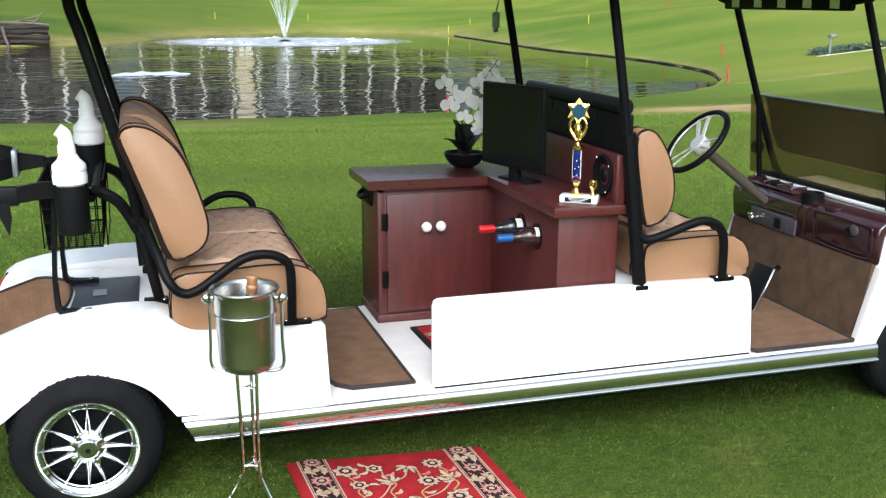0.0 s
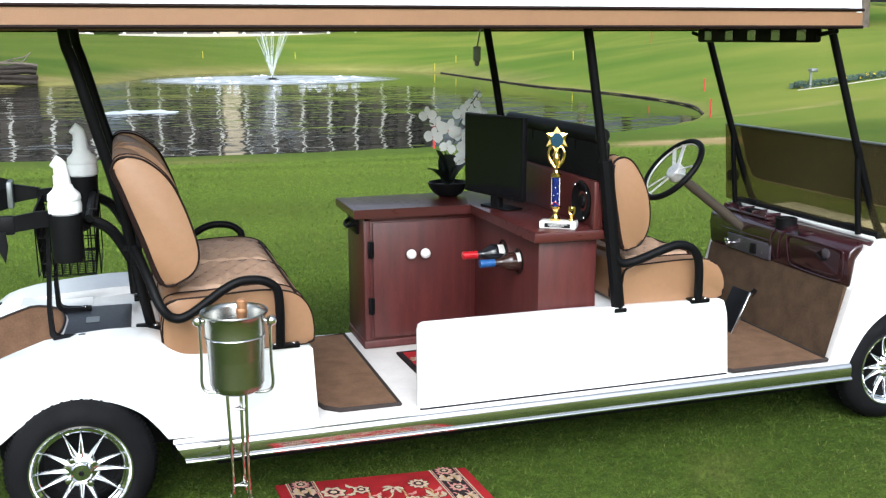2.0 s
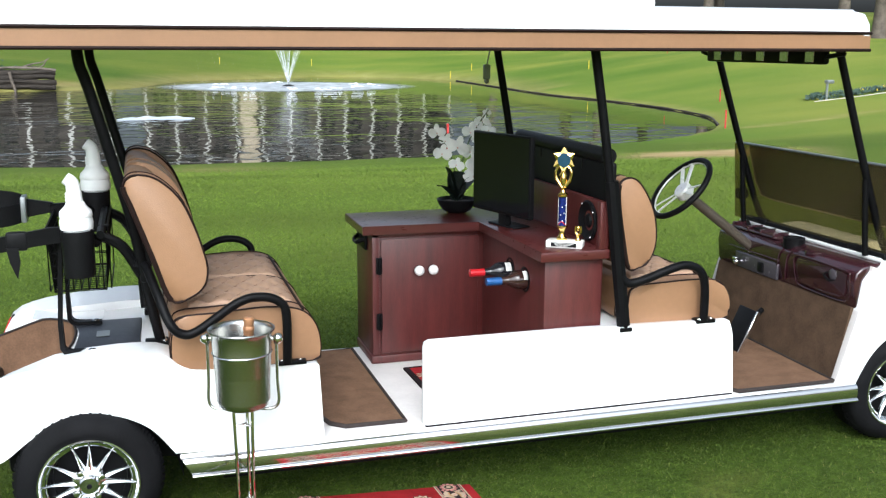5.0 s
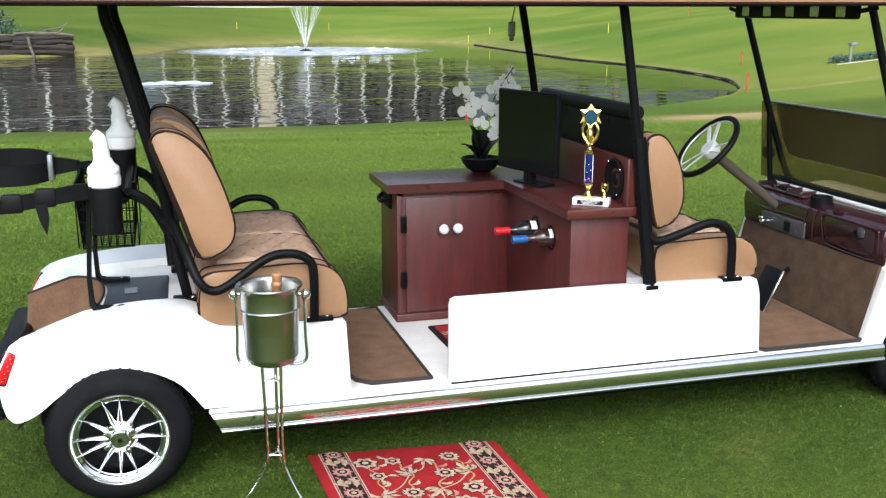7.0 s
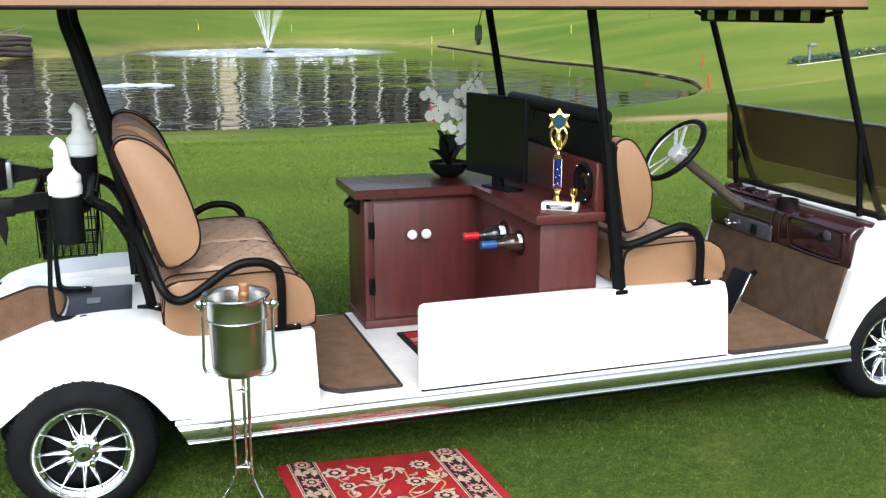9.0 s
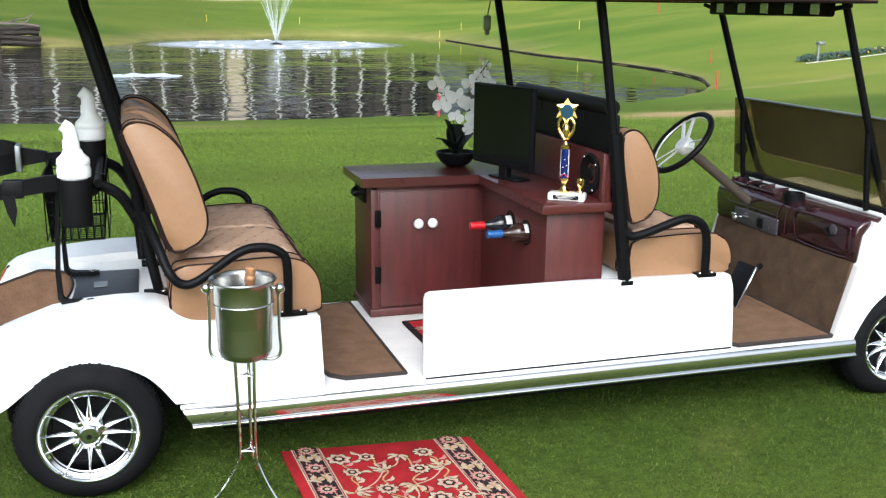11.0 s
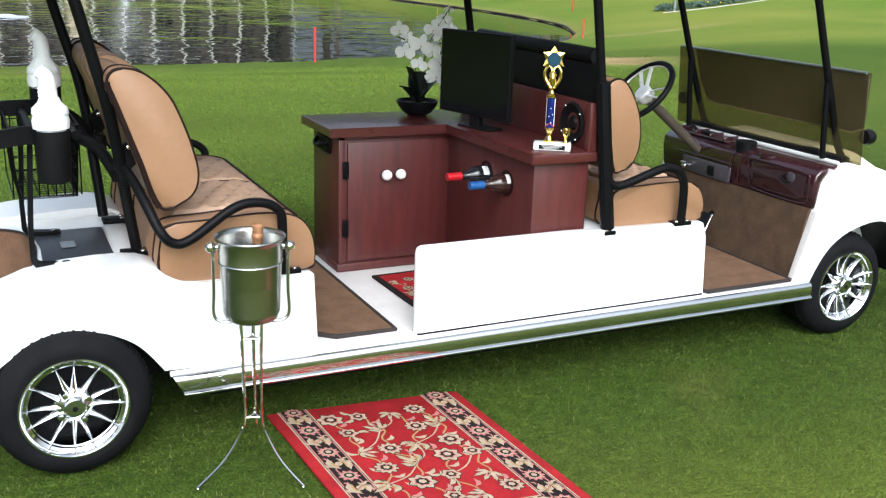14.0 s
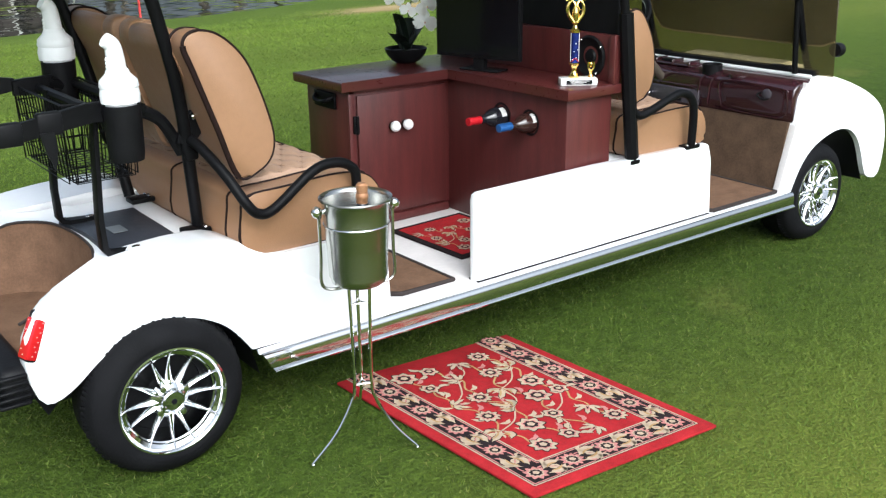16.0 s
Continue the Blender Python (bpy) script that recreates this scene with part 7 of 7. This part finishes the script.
pond_bulkhead()


def clubhouse(x0, x1, y, cols, beige, words, w=0.12):
    """A two-storey house with a columned front, facing the pond."""
    base = min(height(x0, y), height(x1, y), height((x0 + x1) / 2, y))
    top = base + 8.8
    c = thing("house", ((x0 + x1) / 2, y, base), words, "house", "houses behind the pond")
    bm = nb()
    box(bm, x0, x1, y + 2.2, y + 11, base - 1, top)
    wall = part("wall", bm, BUILD_DARK, c, "dark brown siding")
    bm = nb()
    box(bm, x0 - 0.2, x1 + 0.2, y, y + 2.2, base - 0.8, base + 0.15)
    part("porch_floor", bm, CONCRETE, c)
    bm = nb()
    box(bm, x0 - 0.1, x1 + 0.1, y, y + 2.2, base + 3.15, base + 3.45, 0.03, 1)
    part("balcony_slab", bm, BUILD_DARK, c)
    bm = nb()
    prism(bm, [(y - 0.8, top - 0.1), (y - 0.8, top + 0.15), (y + 5.5, top + 2.2), (y + 11.8, top + 0.15), (y + 11.8, top - 0.1)], x0 - 0.8, x1 + 0.8, axis="x")
    roof_ob = part("roof", bm, ROOF_TILE, c)
    bm = nb()
    box(bm, x0 - 0.82, x1 + 0.82, y - 0.9, y - 0.8, top - 0.15, top + 0.2, 0.02, 1)
    part("fascia", bm, BUILD_WHITE, roof_ob)
    n = cols
    for k in range(n + 1):
        x = x0 + 0.3 + (x1 - x0 - 0.6) * k / n
        bm = nb()
        box(bm, x - w, x + w, y - w + 0.2, y + w + 0.2, base, top, 0.02, 1)
        box(bm, x - w - 0.06, x + w + 0.06, y - w + 0.14, y + w + 0.26, base, base + 0.25, 0.02, 1)
        box(bm, x - w - 0.06, x + w + 0.06, y - w + 0.14, y + w + 0.26, top - 0.25, top, 0.02, 1)
        part("column", bm, BUILD_WHITE, c, "white square column")
    step = (x1 - x0 - 0.6) / n
    for k in range(n):
        xa = x0 + 0.3 + step * k
        if k in beige:
            bm = nb()
            box(bm, xa + 0.5, xa + step - 0.5, y + 0.3, y + 2.3, base, top)
            part("stucco_bay", bm, BUILD_BEIGE, c, "beige stucco bay")
            continue
        for zz in (0.5, 4.4):
            bm = nb()
            cxm, hw = xa + step / 2, min(0.75, step * 0.32)
            for a, b, e, f in ((-hw, -hw + 0.1, 0, 2.1), (hw - 0.1, hw, 0, 2.1), (-hw, hw, 0, 0.1), (-hw, hw, 2.0, 2.1), (-0.04, 0.04, 0, 2.1)):
                box(bm, cxm + a, cxm + b, y + 2.08, y + 2.22, base + zz + e, base + zz + f)
            win = part("window", bm, BUILD_DARK, c)
            bm = nb()
            box(bm, cxm - hw + 0.08, cxm + hw - 0.08, y + 2.16, y + 2.19, base + zz + 0.08, base + zz + 2.02)
            part("pane", bm, WINDOW_GLASS, win)
        bm = nb()
        rod(bm, (xa, y + 0.2, base + 4.45), (xa + step, y + 0.2, base + 4.45), 0.04, 6)
        for j in range(8):
            xx = xa + step * (j + 0.5) / 8
            rod(bm, (xx, y + 0.2, base + 3.4), (xx, y + 0.2, base + 4.45), 0.015, 4)
        part("balcony_rail", bm, BUILD_DARK, c)


def shrub(x, y, h, w, seed):
    rng = random.Random(seed)
    z = height(x, y)
    c = thing("shrub", (x, y, z), "dark green shrub on the pond bank", "shrub", "shrubs on the bank")
    bm = nb()
    for k in range(6):
        a = k * 1.05
        tube(bm, [(x, y, z - 0.1), (x + 0.3 * w * math.cos(a), y + 0.3 * w * math.sin(a), z + 0.5 * h), (x + 0.6 * w * math.cos(a), y + 0.6 * w * math.sin(a), z + 0.85 * h)], 0.04, 5, 3, taper=lambda s: 1 - 0.7 * s)
    part("stems", bm, BARK, c)
    bm = nb()
    for k in range(2600):
        q = Vector((rng.gauss(0, 0.42) * w, rng.gauss(0, 0.42) * w, 0))
        q.z = h * (0.15 + 0.85 * rng.random()) * max(0.25, 1 - 0.55 * q.length / w)
        q += Vector((x, y, z))
        s = rng.uniform(0.05, 0.12)
        u = Vector((rng.gauss(0, 1), rng.gauss(0, 1), rng.gauss(0, 1))).normalized()
        v = u.orthogonal().normalized()
        bm.faces.new([bm.verts.new(q + u * s), bm.verts.new(q + v * s * 0.6), bm.verts.new(q - u * s), bm.verts.new(q - v * s * 0.6)])
    tagged(part("foliage", bm, HEDGE, c), kind="stuff")


shrub(-8.9, 49.3, 2.6, 1.7, 31)
shrub(-11.6, 49.0, 2.4, 1.6, 32)

clubhouse(-46, -24, 92, 7, (3,), "dark two-storey house with white columns")
clubhouse(-21, -3, 92, 5, (), "dark two-storey house with white columns")
clubhouse(-0.5, 29, 92, 11, (3,), "long dark house with white columns and beige bay", 0.09)

def tree(x, y, h, r, seed):
    rng = random.Random(seed)
    z = height(x, y)
    c = thing("tree", (x, y, z), "broad tree with dark trunk and green crown", "tree", "trees behind the lawn")
    bm = nb()
    tube(bm, [(x, y, z - 0.3), (x + 0.05, y, z + h * 0.2), (x - 0.1, y, z + h * 0.45), (x + 0.1, y, z + h * 0.8)], r, 12, 5, taper=lambda s: 1.25 - 1.0 * s)
    trunk = part("trunk", bm, BARK, c)
    limbs = []
    for k in range(9):
        a, t = 2 * math.pi * k / 9 + rng.uniform(-0.3, 0.3), rng.uniform(0.38, 0.7)
        ln = h * rng.uniform(0.25, 0.42)
        p = Vector((x, y, z + h * t))
        e = p + Vector((math.cos(a) * ln, math.sin(a) * ln, ln * 0.6))
        bm = nb()
        tube(bm, [p, (p + e) / 2 + Vector((0, 0, 0.2)), e], r * 0.35, 7, 4, taper=lambda s: 1 - 0.8 * s)
        part("limb", bm, BARK, trunk)
        limbs.append(e)
    bm = nb()
    for e in limbs + [Vector((x, y, z + h * 0.85))]:
        for k in range(520):
            d = Vector((rng.gauss(0, 1), rng.gauss(0, 1), rng.gauss(0, 0.7))) * h * 0.085
            q = e + d
            s = rng.uniform(0.16, 0.40)
            u = Vector((rng.gauss(0, 1), rng.gauss(0, 1), rng.gauss(0, 1))).normalized()
            w = u.orthogonal().normalized()
            bm.faces.new([bm.verts.new(q + u * s), bm.verts.new(q + w * s * 0.6), bm.verts.new(q - u * s), bm.verts.new(q - w * s * 0.6)])
    tagged(part("crown", bm, HEDGE, c), kind="stuff")


tree(44.0, 50.5, 11, 0.42, 1)
tree(38.0, 78.0, 12, 0.40, 5)
tree(46.0, 74.0, 12, 0.40, 6)
tree(55.0, 68.0, 13, 0.42, 7)
tree(63.0, 60.0, 12, 0.40, 8)
tree(52.0, 82.0, 14, 0.42, 9)
tree(-24.0, 88.0, 9, 0.35, 2)
tree(31.0, 86.0, 10, 0.35, 3)
tree(-30.0, 62.0, 9, 0.35, 4)
tree(26.0, 96.0, 17, 0.50, 10)
tree(34.0, 98.0, 19, 0.50, 11)
tree(42.0, 94.0, 18, 0.50, 12)
tree(50.0, 92.0, 17, 0.50, 13)
